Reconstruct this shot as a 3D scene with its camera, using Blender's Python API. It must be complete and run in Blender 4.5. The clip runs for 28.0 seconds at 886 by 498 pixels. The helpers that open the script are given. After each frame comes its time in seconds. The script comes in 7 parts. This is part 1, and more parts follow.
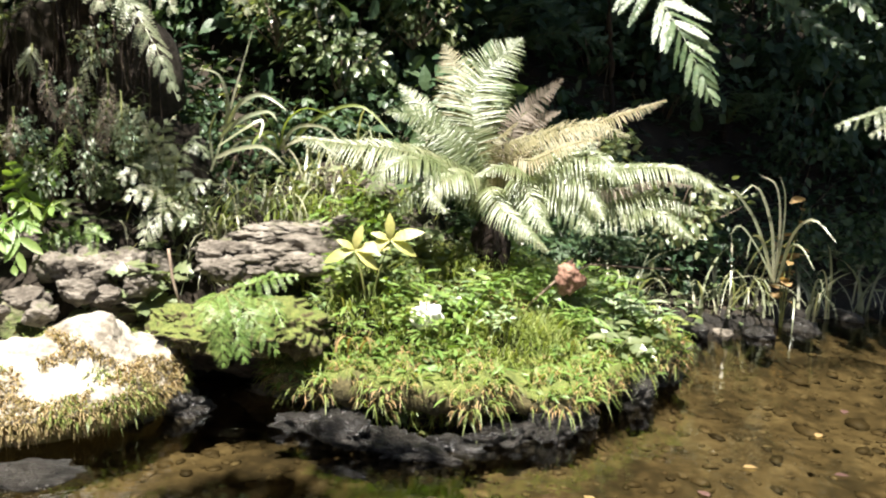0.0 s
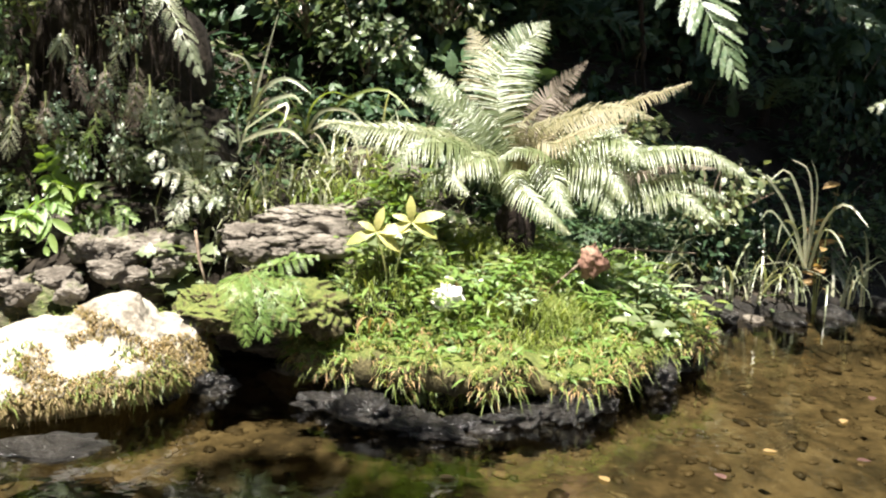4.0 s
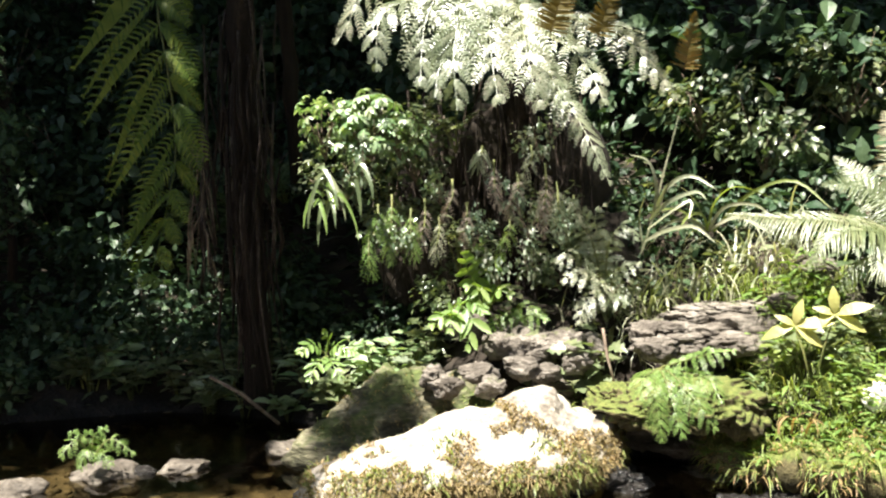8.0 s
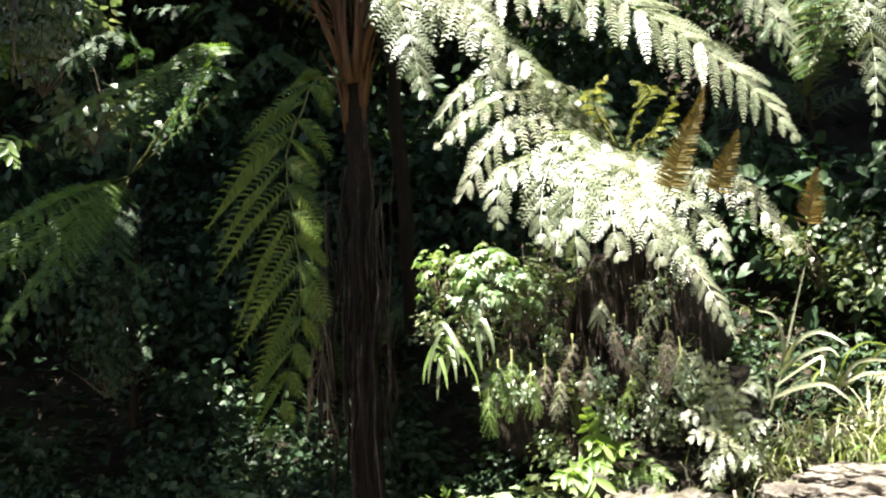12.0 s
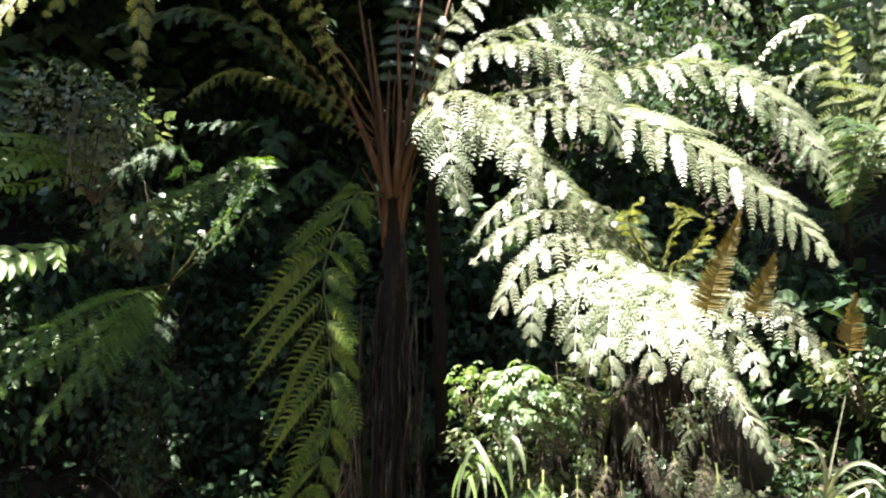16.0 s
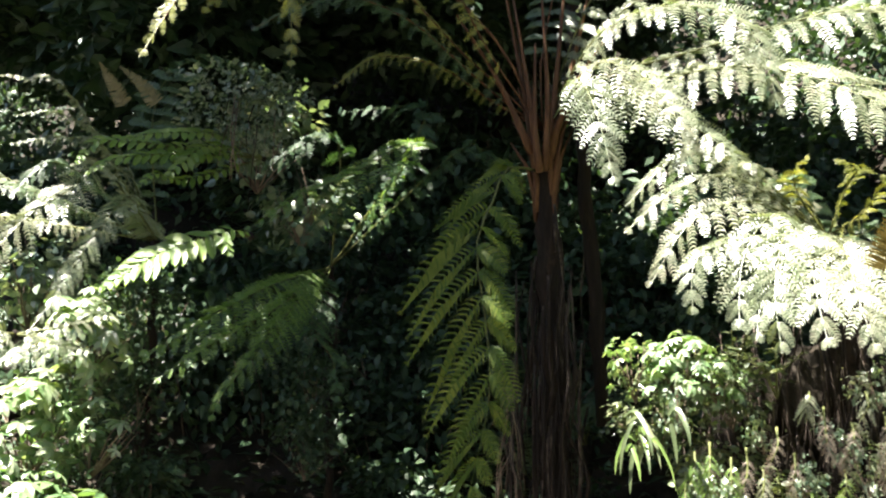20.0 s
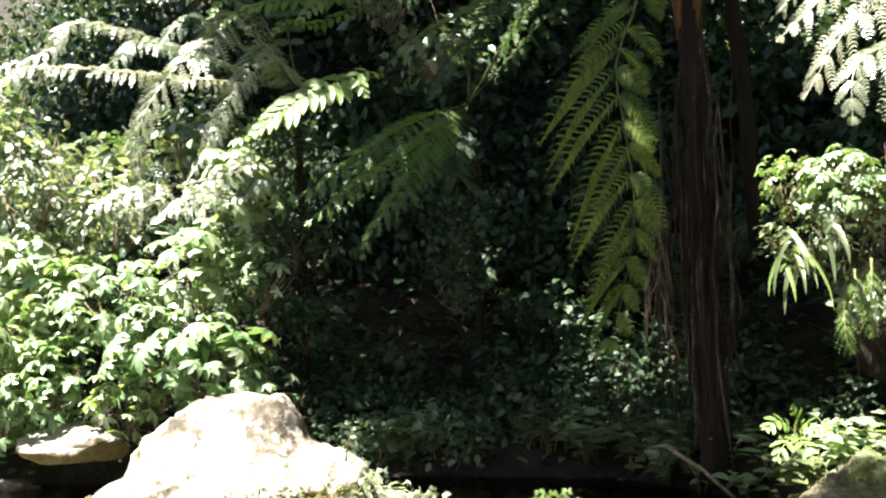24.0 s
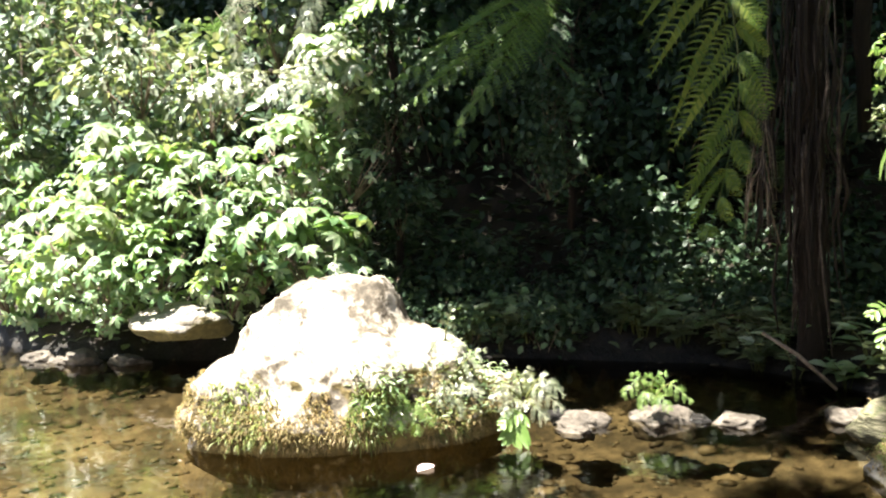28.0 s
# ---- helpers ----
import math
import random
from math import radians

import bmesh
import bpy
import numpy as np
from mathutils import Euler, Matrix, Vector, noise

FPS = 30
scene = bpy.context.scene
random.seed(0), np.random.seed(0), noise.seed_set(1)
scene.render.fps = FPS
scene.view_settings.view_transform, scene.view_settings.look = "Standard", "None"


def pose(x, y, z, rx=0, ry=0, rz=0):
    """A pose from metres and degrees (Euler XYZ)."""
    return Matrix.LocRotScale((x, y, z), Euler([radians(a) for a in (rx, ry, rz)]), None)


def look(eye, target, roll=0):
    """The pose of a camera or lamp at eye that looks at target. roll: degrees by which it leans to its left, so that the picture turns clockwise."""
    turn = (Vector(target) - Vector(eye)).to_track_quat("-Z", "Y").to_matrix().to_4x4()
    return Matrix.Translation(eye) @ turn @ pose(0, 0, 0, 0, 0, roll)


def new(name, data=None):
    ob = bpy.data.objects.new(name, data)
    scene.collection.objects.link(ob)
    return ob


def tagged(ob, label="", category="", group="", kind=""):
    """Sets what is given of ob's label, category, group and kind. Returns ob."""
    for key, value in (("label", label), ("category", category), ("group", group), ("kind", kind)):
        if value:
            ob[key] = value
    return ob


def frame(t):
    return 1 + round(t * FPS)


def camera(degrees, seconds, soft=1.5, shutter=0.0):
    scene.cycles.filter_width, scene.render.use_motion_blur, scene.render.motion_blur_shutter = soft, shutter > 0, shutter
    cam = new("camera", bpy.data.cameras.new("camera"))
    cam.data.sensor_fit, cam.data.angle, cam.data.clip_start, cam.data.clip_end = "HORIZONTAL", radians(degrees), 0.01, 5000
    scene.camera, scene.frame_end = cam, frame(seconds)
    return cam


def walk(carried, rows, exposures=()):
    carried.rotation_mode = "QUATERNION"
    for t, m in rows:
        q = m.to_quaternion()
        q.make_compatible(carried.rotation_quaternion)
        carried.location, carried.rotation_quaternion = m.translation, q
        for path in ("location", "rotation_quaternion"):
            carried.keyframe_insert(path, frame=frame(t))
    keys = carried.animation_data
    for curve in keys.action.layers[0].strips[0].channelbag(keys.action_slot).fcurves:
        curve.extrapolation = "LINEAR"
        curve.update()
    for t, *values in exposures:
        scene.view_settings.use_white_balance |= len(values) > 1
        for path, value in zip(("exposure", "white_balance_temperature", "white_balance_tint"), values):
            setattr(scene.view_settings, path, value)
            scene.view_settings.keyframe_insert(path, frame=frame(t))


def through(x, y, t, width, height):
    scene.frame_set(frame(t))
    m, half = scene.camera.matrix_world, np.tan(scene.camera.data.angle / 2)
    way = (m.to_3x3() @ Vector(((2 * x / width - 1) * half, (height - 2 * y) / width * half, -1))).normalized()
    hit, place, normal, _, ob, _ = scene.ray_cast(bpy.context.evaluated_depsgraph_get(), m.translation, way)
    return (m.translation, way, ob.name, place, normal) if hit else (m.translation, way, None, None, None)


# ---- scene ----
EXPO = [(0.0, 2.24), (6.0, 2.24), (10.0, 2.62), (12.0, 2.86), (20.0, 3.02), (25.0, 3.02), (28.0, 3.0)]
cam = camera(51.11, 28.0, soft=2.2)


def aim(eye, yaw, pitch, roll):
    """A camera pose from its eye and the degrees by which it is turned left, up and leant."""
    a, b = radians(yaw), radians(pitch)
    way = Vector((-math.sin(a) * math.cos(b), math.cos(a) * math.cos(b), math.sin(b)))
    return look(eye, Vector(eye) + way, roll)


PATH = [
    (0, (-0.072, 0.050, 1.604), -0.04, -9.10, 2.55),
    (0.5, (-0.071, 0.048, 1.618), -0.05, -9.44, 2.60),
    (1, (-0.075, 0.058, 1.618), -0.30, -9.66, 2.63),
    (1.5, (-0.077, 0.052, 1.620), -0.67, -9.76, 2.54),
    (2, (-0.072, 0.051, 1.622), -1.07, -10.01, 2.67),
    (2.5, (-0.047, 0.045, 1.637), -0.92, -10.37, 2.55),
    (4.5, (0.057, 0.017, 1.547), 5.00, -9.63, 1.99),
    (5, (0.034, 0.009, 1.527), 7.77, -9.49, 1.52),
    (5.5, (0.011, -0.012, 1.475), 10.57, -8.77, 1.38),
    (6, (-0.023, -0.038, 1.438), 13.62, -7.80, 0.51),
    (6.5, (-0.054, -0.049, 1.424), 16.96, -6.73, -0.25),
    (7, (-0.082, -0.054, 1.417), 19.25, -5.32, -0.48),
    (7.5, (-0.097, -0.037, 1.429), 22.58, -4.32, -1.38),
    (8, (-0.153, -0.074, 1.454), 25.17, -2.63, -1.38),
    (8.5, (-0.224, -0.115, 1.484), 26.38, -2.02, -1.06),
    (9, (-0.252, -0.148, 1.504), 27.55, -1.05, -1.33),
    (9.5, (-0.286, -0.170, 1.529), 28.43, 0.32, -1.30),
    (10, (-0.296, -0.190, 1.550), 29.09, 1.76, -1.40),
    (10.5, (-0.307, -0.205, 1.573), 29.64, 2.75, -1.21),
    (11, (-0.317, -0.209, 1.588), 29.91, 3.73, -1.26),
    (11.5, (-0.306, -0.205, 1.590), 29.97, 4.66, -1.45),
    (12, (-0.311, -0.200, 1.596), 30.22, 5.59, -1.39),
    (12.5, (-0.306, -0.199, 1.594), 29.94, 6.61, -0.97),
    (13, (-0.297, -0.203, 1.590), 30.12, 7.67, -0.50),
    (13.5, (-0.286, -0.208, 1.575), 30.68, 9.03, 0.21),
    (15.5, (-0.297, -0.201, 1.566), 31.99, 12.31, 0.50),
    (16, (-0.295, -0.208, 1.566), 32.45, 12.96, 0.71),
    (16.5, (-0.288, -0.207, 1.560), 33.08, 13.47, 0.64),
    (17, (-0.282, -0.194, 1.544), 34.01, 13.92, 0.77),
    (17.5, (-0.274, -0.181, 1.542), 35.29, 13.89, 0.24),
    (18, (-0.276, -0.173, 1.527), 37.18, 13.66, -0.02),
    (18.5, (-0.292, -0.184, 1.506), 38.51, 12.95, 0.19),
    (19, (-0.298, -0.181, 1.479), 39.78, 13.01, 0.43),
    (19.5, (-0.301, -0.173, 1.482), 41.05, 12.70, 0.53),
    (20, (-0.302, -0.163, 1.483), 42.28, 12.10, 0.63),
    (20.5, (-0.289, -0.146, 1.489), 43.56, 11.22, 0.74),
    (22.5, (-0.297, -0.123, 1.475), 48.11, 6.81, -0.71),
    (23, (-0.310, -0.115, 1.475), 49.19, 5.34, -1.30),
    (23.5, (-0.304, -0.094, 1.461), 50.43, 3.55, -1.72),
    (24, (-0.313, -0.103, 1.456), 51.39, 2.19, -1.62),
    (24.5, (-0.317, -0.095, 1.449), 52.54, 0.95, -1.79),
    (25, (-0.321, -0.098, 1.444), 53.74, -0.34, -1.91),
    (25.5, (-0.338, -0.111, 1.437), 54.79, -1.56, -1.48),
    (26, (-0.344, -0.143, 1.431), 55.50, -2.83, -1.97),
    (26.5, (-0.355, -0.165, 1.426), 56.01, -3.98, -1.95),
    (27, (-0.363, -0.184, 1.429), 56.19, -4.72, -1.70),
    (27.5, (-0.365, -0.197, 1.428), 56.25, -4.56, -1.67),
    (28, (-0.361, -0.193, 1.429), 56.50, -4.49, -1.57),
]
walk(cam, [(t, aim(eye, yaw, pitch, roll)) for t, eye, yaw, pitch, roll in PATH], EXPO)

# ---- light ----
SUN_EL, SUN_AZ = 68.0, 195.0   # height over the horizon; bearing from +y towards +x
world = bpy.data.worlds.new("sky")
scene.world = world
world.use_nodes = True
wn = world.node_tree
sky = wn.nodes.new("ShaderNodeTexSky")
sky.sky_type, sky.sun_disc = "NISHITA", False
sky.sun_elevation, sky.sun_rotation = radians(SUN_EL), radians(SUN_AZ)
wn.links.new(sky.outputs[0], wn.nodes["Background"].inputs[0])
wn.nodes["Background"].inputs[1].default_value = 0.032
sun = new("sun", bpy.data.lights.new("sun", "SUN"))
sun.data.energy, sun.data.angle, sun.data.color = 5.0, radians(0.53), (1.0, 0.95, 0.86)
SUNWARD = Vector((math.sin(radians(SUN_AZ)) * math.cos(radians(SUN_EL)),
                  math.cos(radians(SUN_AZ)) * math.cos(radians(SUN_EL)), math.sin(radians(SUN_EL))))
sun.matrix_world = look(SUNWARD * 40, (0, 0, 0))


# ---- materials ----
def nodes_of(name):
    m = bpy.data.materials.new(name)
    m.use_nodes = True
    nt = m.node_tree
    return m, nt, nt.nodes["Principled BSDF"]


def ramp(nt, stops):
    r = nt.nodes.new("ShaderNodeValToRGB")
    el = r.color_ramp.elements
    while len(el) < len(stops):
        el.new(0.5)
    for e, (p, c) in zip(el, stops):
        e.position, e.color = p, (*c, 1)
    return r


def noise_node(nt, scale, detail=5.0, rough=0.6, coord="Object", vec=None):
    n = nt.nodes.new("ShaderNodeTexNoise")
    n.inputs["Scale"].default_value, n.inputs["Detail"].default_value = scale, detail
    n.inputs["Roughness"].default_value = rough
    if vec is None:
        tc = nt.nodes.new("ShaderNodeTexCoord")
        vec = tc.outputs[coord]
    nt.links.new(vec, n.inputs["Vector"])
    return n


def world_pos(nt):
    return nt.nodes.new("ShaderNodeNewGeometry").outputs["Position"]


def leaf_mat(name, stops, rough=0.42, through=0.35, spec=0.5, vary=0.55, glow=(1.25, 1.3, 0.55)):
    """A leaf: colour varies from leaf to leaf and in blotches; some light passes through."""
    m, nt, p = nodes_of(name)
    g = nt.nodes.new("ShaderNodeNewGeometry")
    oi = nt.nodes.new("ShaderNodeObjectInfo")
    n = noise_node(nt, 7.0, 3.0, vec=world_pos(nt))
    add = nt.nodes.new("ShaderNodeMath"); add.operation = "MULTIPLY_ADD"
    nt.links.new(n.outputs[0], add.inputs[0]); add.inputs[1].default_value = 0.7
    half = nt.nodes.new("ShaderNodeMath"); half.operation = "MULTIPLY_ADD"
    nt.links.new(g.outputs["Random Per Island"], half.inputs[0]); half.inputs[1].default_value = vary
    sub = nt.nodes.new("ShaderNodeMath"); sub.operation = "MULTIPLY_ADD"
    nt.links.new(oi.outputs["Random"], sub.inputs[0]); sub.inputs[1].default_value = 0.3; sub.inputs[2].default_value = -0.02 - 0.5 * vary
    nt.links.new(sub.outputs[0], half.inputs[2])
    nt.links.new(half.outputs[0], add.inputs[2])
    r = ramp(nt, [(p0, (min(0.9, c[0] * 1.23), c[1], min(0.9, c[2] * 1.27))) for p0, c in stops])
    nt.links.new(add.outputs[0], r.inputs[0])
    colour = r.outputs[0]
    nt.links.new(colour, p.inputs["Base Color"])
    p.inputs["Roughness"].default_value = rough
    p.inputs["Specular IOR Level"].default_value = spec
    tr = nt.nodes.new("ShaderNodeBsdfTranslucent")
    mul = nt.nodes.new("ShaderNodeMix"); mul.data_type, mul.blend_type = "RGBA", "MULTIPLY"
    mul.inputs["Factor"].default_value = 1.0
    nt.links.new(colour, mul.inputs[6]); mul.inputs[7].default_value = (*glow, 1)
    nt.links.new(mul.outputs[2], tr.inputs[0])
    mix = nt.nodes.new("ShaderNodeMixShader"); mix.inputs[0].default_value = through
    nt.links.new(p.outputs[0], mix.inputs[1]); nt.links.new(tr.outputs[0], mix.inputs[2])
    nt.links.new(mix.outputs[0], nt.nodes["Material Output"].inputs[0])
    bump = nt.nodes.new("ShaderNodeBump"); bump.inputs["Strength"].default_value = 0.35; bump.inputs["Distance"].default_value = 0.01
    n2 = noise_node(nt, 60.0, 2.0, vec=world_pos(nt))
    nt.links.new(n2.outputs[0], bump.inputs["Height"]); nt.links.new(bump.outputs[0], p.inputs["Normal"])
    return m


def solid_mat(name, stops, scale=4.0, fine=45.0, rough=0.85, bump=0.5, dist=0.02, spec=0.3, stretch=None, moss=None, wet=None):
    """Stone, bark, soil: two scales of noise in the colour, and relief; moss lies on what faces up."""
    m, nt, p = nodes_of(name)
    vec = world_pos(nt)
    if stretch:
        mp = nt.nodes.new("ShaderNodeMapping"); mp.inputs["Scale"].default_value = stretch
        nt.links.new(vec, mp.inputs["Vector"]); vec = mp.outputs[0]
    a = noise_node(nt, scale, 6.0, 0.65, vec=vec)
    b = noise_node(nt, fine, 4.0, 0.6, vec=vec)
    mix = nt.nodes.new("ShaderNodeMath"); mix.operation = "MULTIPLY_ADD"
    nt.links.new(b.outputs[0], mix.inputs[0]); mix.inputs[1].default_value = 0.45
    off = nt.nodes.new("ShaderNodeMath"); off.operation = "MULTIPLY_ADD"
    nt.links.new(a.outputs[0], off.inputs[0]); off.inputs[1].default_value = 0.9; off.inputs[2].default_value = -0.17
    nt.links.new(off.outputs[0], mix.inputs[2])
    r = ramp(nt, stops); nt.links.new(mix.outputs[0], r.inputs[0])
    col = r.outputs[0]
    if moss:
        geo = nt.nodes.new("ShaderNodeNewGeometry")
        sep = nt.nodes.new("ShaderNodeSeparateXYZ"); nt.links.new(geo.outputs["Normal"], sep.inputs[0])
        c = noise_node(nt, moss[3], 5.0, 0.7, vec=world_pos(nt))
        s = nt.nodes.new("ShaderNodeMath"); s.operation = "MULTIPLY_ADD"
        nt.links.new(sep.outputs[2], s.inputs[0]); s.inputs[1].default_value = moss[1]; nt.links.new(c.outputs[0], s.inputs[2])
        rr = ramp(nt, [(moss[2], (0, 0, 0)), (moss[2] + 0.12, (1, 1, 1))]); nt.links.new(s.outputs[0], rr.inputs[0])
        mm = nt.nodes.new("ShaderNodeMix"); mm.data_type = "RGBA"
        nt.links.new(rr.outputs[0], mm.inputs[0]); nt.links.new(col, mm.inputs[6])
        rm = ramp(nt, moss[0]); nt.links.new(b.outputs[0], rm.inputs[0]); nt.links.new(rm.outputs[0], mm.inputs[7])
        col = mm.outputs[2]
    nt.links.new(col, p.inputs["Base Color"])
    p.inputs["Roughness"].default_value = rough; p.inputs["Specular IOR Level"].default_value = spec
    bp = nt.nodes.new("ShaderNodeBump"); bp.inputs["Strength"].default_value = bump; bp.inputs["Distance"].default_value = dist
    nt.links.new(mix.outputs[0], bp.inputs["Height"]); nt.links.new(bp.outputs[0], p.inputs["Normal"])
    return m


def island_mat(name, stops, rough=0.7, spec=0.3):
    m, nt, p = nodes_of(name)
    g = nt.nodes.new("ShaderNodeNewGeometry")
    oi = nt.nodes.new("ShaderNodeObjectInfo")
    ad = nt.nodes.new("ShaderNodeMath"); ad.operation = "ADD"
    nt.links.new(g.outputs["Random Per Island"], ad.inputs[0]); nt.links.new(oi.outputs["Random"], ad.inputs[1])
    fr = nt.nodes.new("ShaderNodeMath"); fr.operation = "FRACT"; nt.links.new(ad.outputs[0], fr.inputs[0])
    n = noise_node(nt, 14.0, 5.0, vec=world_pos(nt))
    mx = nt.nodes.new("ShaderNodeMath"); mx.operation = "MULTIPLY_ADD"
    nt.links.new(n.outputs[0], mx.inputs[0]); mx.inputs[1].default_value = 0.5
    h = nt.nodes.new("ShaderNodeMath"); h.operation = "MULTIPLY_ADD"
    nt.links.new(fr.outputs[0], h.inputs[0]); h.inputs[1].default_value = 0.8; h.inputs[2].default_value = -0.15
    nt.links.new(h.outputs[0], mx.inputs[2])
    r = ramp(nt, stops); nt.links.new(mx.outputs[0], r.inputs[0]); nt.links.new(r.outputs[0], p.inputs["Base Color"])
    p.inputs["Roughness"].default_value = rough; p.inputs["Specular IOR Level"].default_value = spec
    bp = nt.nodes.new("ShaderNodeBump"); bp.inputs["Strength"].default_value = 0.4; bp.inputs["Distance"].default_value = 0.01
    n2 = noise_node(nt, 70.0, 4.0, vec=world_pos(nt)); nt.links.new(n2.outputs[0], bp.inputs["Height"])
    nt.links.new(bp.outputs[0], p.inputs["Normal"])
    return m


def water_mat():
    """Clear shallow stream water: what lies under it shows through, browned; the surface mirrors by its slant."""
    m = bpy.data.materials.new("stream_water"); m.use_nodes = True
    nt = m.node_tree; nt.nodes.remove(nt.nodes["Principled BSDF"])
    t = nt.nodes.new("ShaderNodeBsdfTransparent"); t.inputs[0].default_value = (0.33, 0.29, 0.19, 1)
    g = nt.nodes.new("ShaderNodeBsdfGlossy"); g.inputs["Roughness"].default_value = 0.03
    f = nt.nodes.new("ShaderNodeFresnel"); f.inputs[0].default_value = 1.52
    mix = nt.nodes.new("ShaderNodeMixShader")
    vec = world_pos(nt)
    n1 = noise_node(nt, 3.0, 3.0, 0.5, vec=vec); n2 = noise_node(nt, 16.0, 2.0, 0.5, vec=vec)
    a = nt.nodes.new("ShaderNodeMath"); a.operation = "MULTIPLY_ADD"
    nt.links.new(n2.outputs[0], a.inputs[0]); a.inputs[1].default_value = 0.25; nt.links.new(n1.outputs[0], a.inputs[2])
    b = nt.nodes.new("ShaderNodeBump"); b.inputs["Strength"].default_value = 0.2; b.inputs["Distance"].default_value = 0.03
    nt.links.new(a.outputs[0], b.inputs["Height"])
    nt.links.new(b.outputs[0], f.inputs["Normal"]); nt.links.new(b.outputs[0], g.inputs["Normal"])
    nt.links.new(f.outputs[0], mix.inputs[0]); nt.links.new(t.outputs[0], mix.inputs[1]); nt.links.new(g.outputs[0], mix.inputs[2])
    nt.links.new(mix.outputs[0], nt.nodes["Material Output"].inputs[0])
    return m


M_WATER = water_mat()
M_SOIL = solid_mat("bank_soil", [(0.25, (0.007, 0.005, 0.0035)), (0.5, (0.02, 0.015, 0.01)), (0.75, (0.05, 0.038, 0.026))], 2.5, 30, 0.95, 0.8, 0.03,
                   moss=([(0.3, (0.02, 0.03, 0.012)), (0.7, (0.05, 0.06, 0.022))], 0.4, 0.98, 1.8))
M_BED = solid_mat("stream_bed", [(0.3, (0.014, 0.011, 0.006)), (0.44, (0.05, 0.039, 0.021)), (0.56, (0.11, 0.086, 0.048)), (0.75, (0.22, 0.18, 0.11))], 1.5, 11, 0.8, 0.6, 0.02)
M_ROCK = solid_mat("pale_river_rock", [(0.25, (0.03, 0.025, 0.018)), (0.40, (0.14, 0.12, 0.095)), (0.54, (0.32, 0.29, 0.24)), (0.75, (0.48, 0.45, 0.4))], 4.5, 22, 0.85, 1.0, 0.04,
                   moss=([(0.3, (0.07, 0.06, 0.02)), (0.7, (0.15, 0.12, 0.045))], -0.55, 0.42, 4.0))
M_BOULDER = solid_mat("mossy_boulder_rock", [(0.36, (0.035, 0.028, 0.018)), (0.45, (0.10, 0.082, 0.06)), (0.52, (0.32, 0.285, 0.235)), (0.72, (0.5, 0.465, 0.41))], 2.6, 20, 0.8, 0.9, 0.04,
                      moss=([(0.3, (0.05, 0.04, 0.014)), (0.7, (0.15, 0.11, 0.04))], -0.75, 0.3, 3.0))
M_WETROCK = solid_mat("wet_dark_rock", [(0.25, (0.004, 0.0035, 0.003)), (0.5, (0.014, 0.012, 0.01)), (0.75, (0.05, 0.045, 0.04))], 9, 46, 0.34, 1.0, 0.09, spec=0.55, stretch=(1, 1, 2.2))
M_BARK = solid_mat("fern_trunk_bark", [(0.25, (0.005, 0.003, 0.002)), (0.5, (0.015, 0.009, 0.006)), (0.75, (0.05, 0.03, 0.019))], 9, 60, 0.9, 1.0, 0.04, stretch=(2.0, 2.0, 0.25))
M_STIPE = solid_mat("brown_leaf_base", [(0.25, (0.035, 0.016, 0.008)), (0.5, (0.10, 0.045, 0.02)), (0.75, (0.24, 0.12, 0.05))], 7, 50, 0.7, 0.6, 0.01, stretch=(2, 2, 0.3))
# near-black earth: the shade under the bank's edge is put into its colour
M_RIMSOIL = solid_mat("shaded_bank_earth", [(0.3, (0.004, 0.003, 0.002)), (0.5, (0.009, 0.007, 0.005)), (0.75, (0.03, 0.023, 0.016))], 6, 40, 0.7, 1.0, 0.04)
M_ROOT = solid_mat("hanging_root", [(0.25, (0.008, 0.006, 0.004)), (0.5, (0.03, 0.02, 0.015)), (0.8, (0.16, 0.125, 0.1))], 8, 40, 0.9, 0.5, 0.01)
M_WOOD = solid_mat("dead_wood", [(0.25, (0.05, 0.036, 0.025)), (0.5, (0.15, 0.11, 0.08)), (0.75, (0.3, 0.24, 0.18))], 10, 50, 0.85, 0.6, 0.01)
M_STEM = solid_mat("green_stem", [(0.25, (0.04, 0.05, 0.015)), (0.6, (0.12, 0.13, 0.04)), (0.8, (0.2, 0.16, 0.06))], 9, 50, 0.6, 0.3, 0.005)
M_PEBBLE = island_mat("river_pebbles", [(0.1, (0.03, 0.023, 0.012)), (0.4, (0.065, 0.05, 0.027)), (0.7, (0.11, 0.085, 0.048)), (0.95, (0.17, 0.14, 0.085)), (1.0, (0.25, 0.22, 0.16))], 0.6)
M_FERN = leaf_mat("fern_green", [(0.1, (0.09, 0.145, 0.06)), (0.5, (0.17, 0.235, 0.115)), (0.9, (0.30, 0.34, 0.20))], 0.38, 0.34, 1.0, 0.3, glow=(1.2, 1.3, 0.65))
# darker copy of fern_green for shaded fronds: the shade is in the colour
M_FERNB = leaf_mat("shaded_treefern_green", [(0.1, (0.035, 0.09, 0.03)), (0.5, (0.07, 0.14, 0.05)), (0.9, (0.14, 0.21, 0.085))], 0.42, 0.36, 0.9, 0.3)
M_FERNS = leaf_mat("yellow_green_fern", [(0.1, (0.13, 0.18, 0.035)), (0.5, (0.20, 0.26, 0.055)), (0.9, (0.30, 0.34, 0.09))], 0.45, 0.42, 0.6, 0.3, glow=(1.3, 1.3, 0.4))
# darkest copy of the fern green, deep shade put into its colour
M_FERND = leaf_mat("shaded_frond_dark", [(0.1, (0.02, 0.06, 0.02)), (0.5, (0.04, 0.10, 0.032)), (0.9, (0.08, 0.15, 0.05))], 0.5, 0.4, 0.4, 0.3)
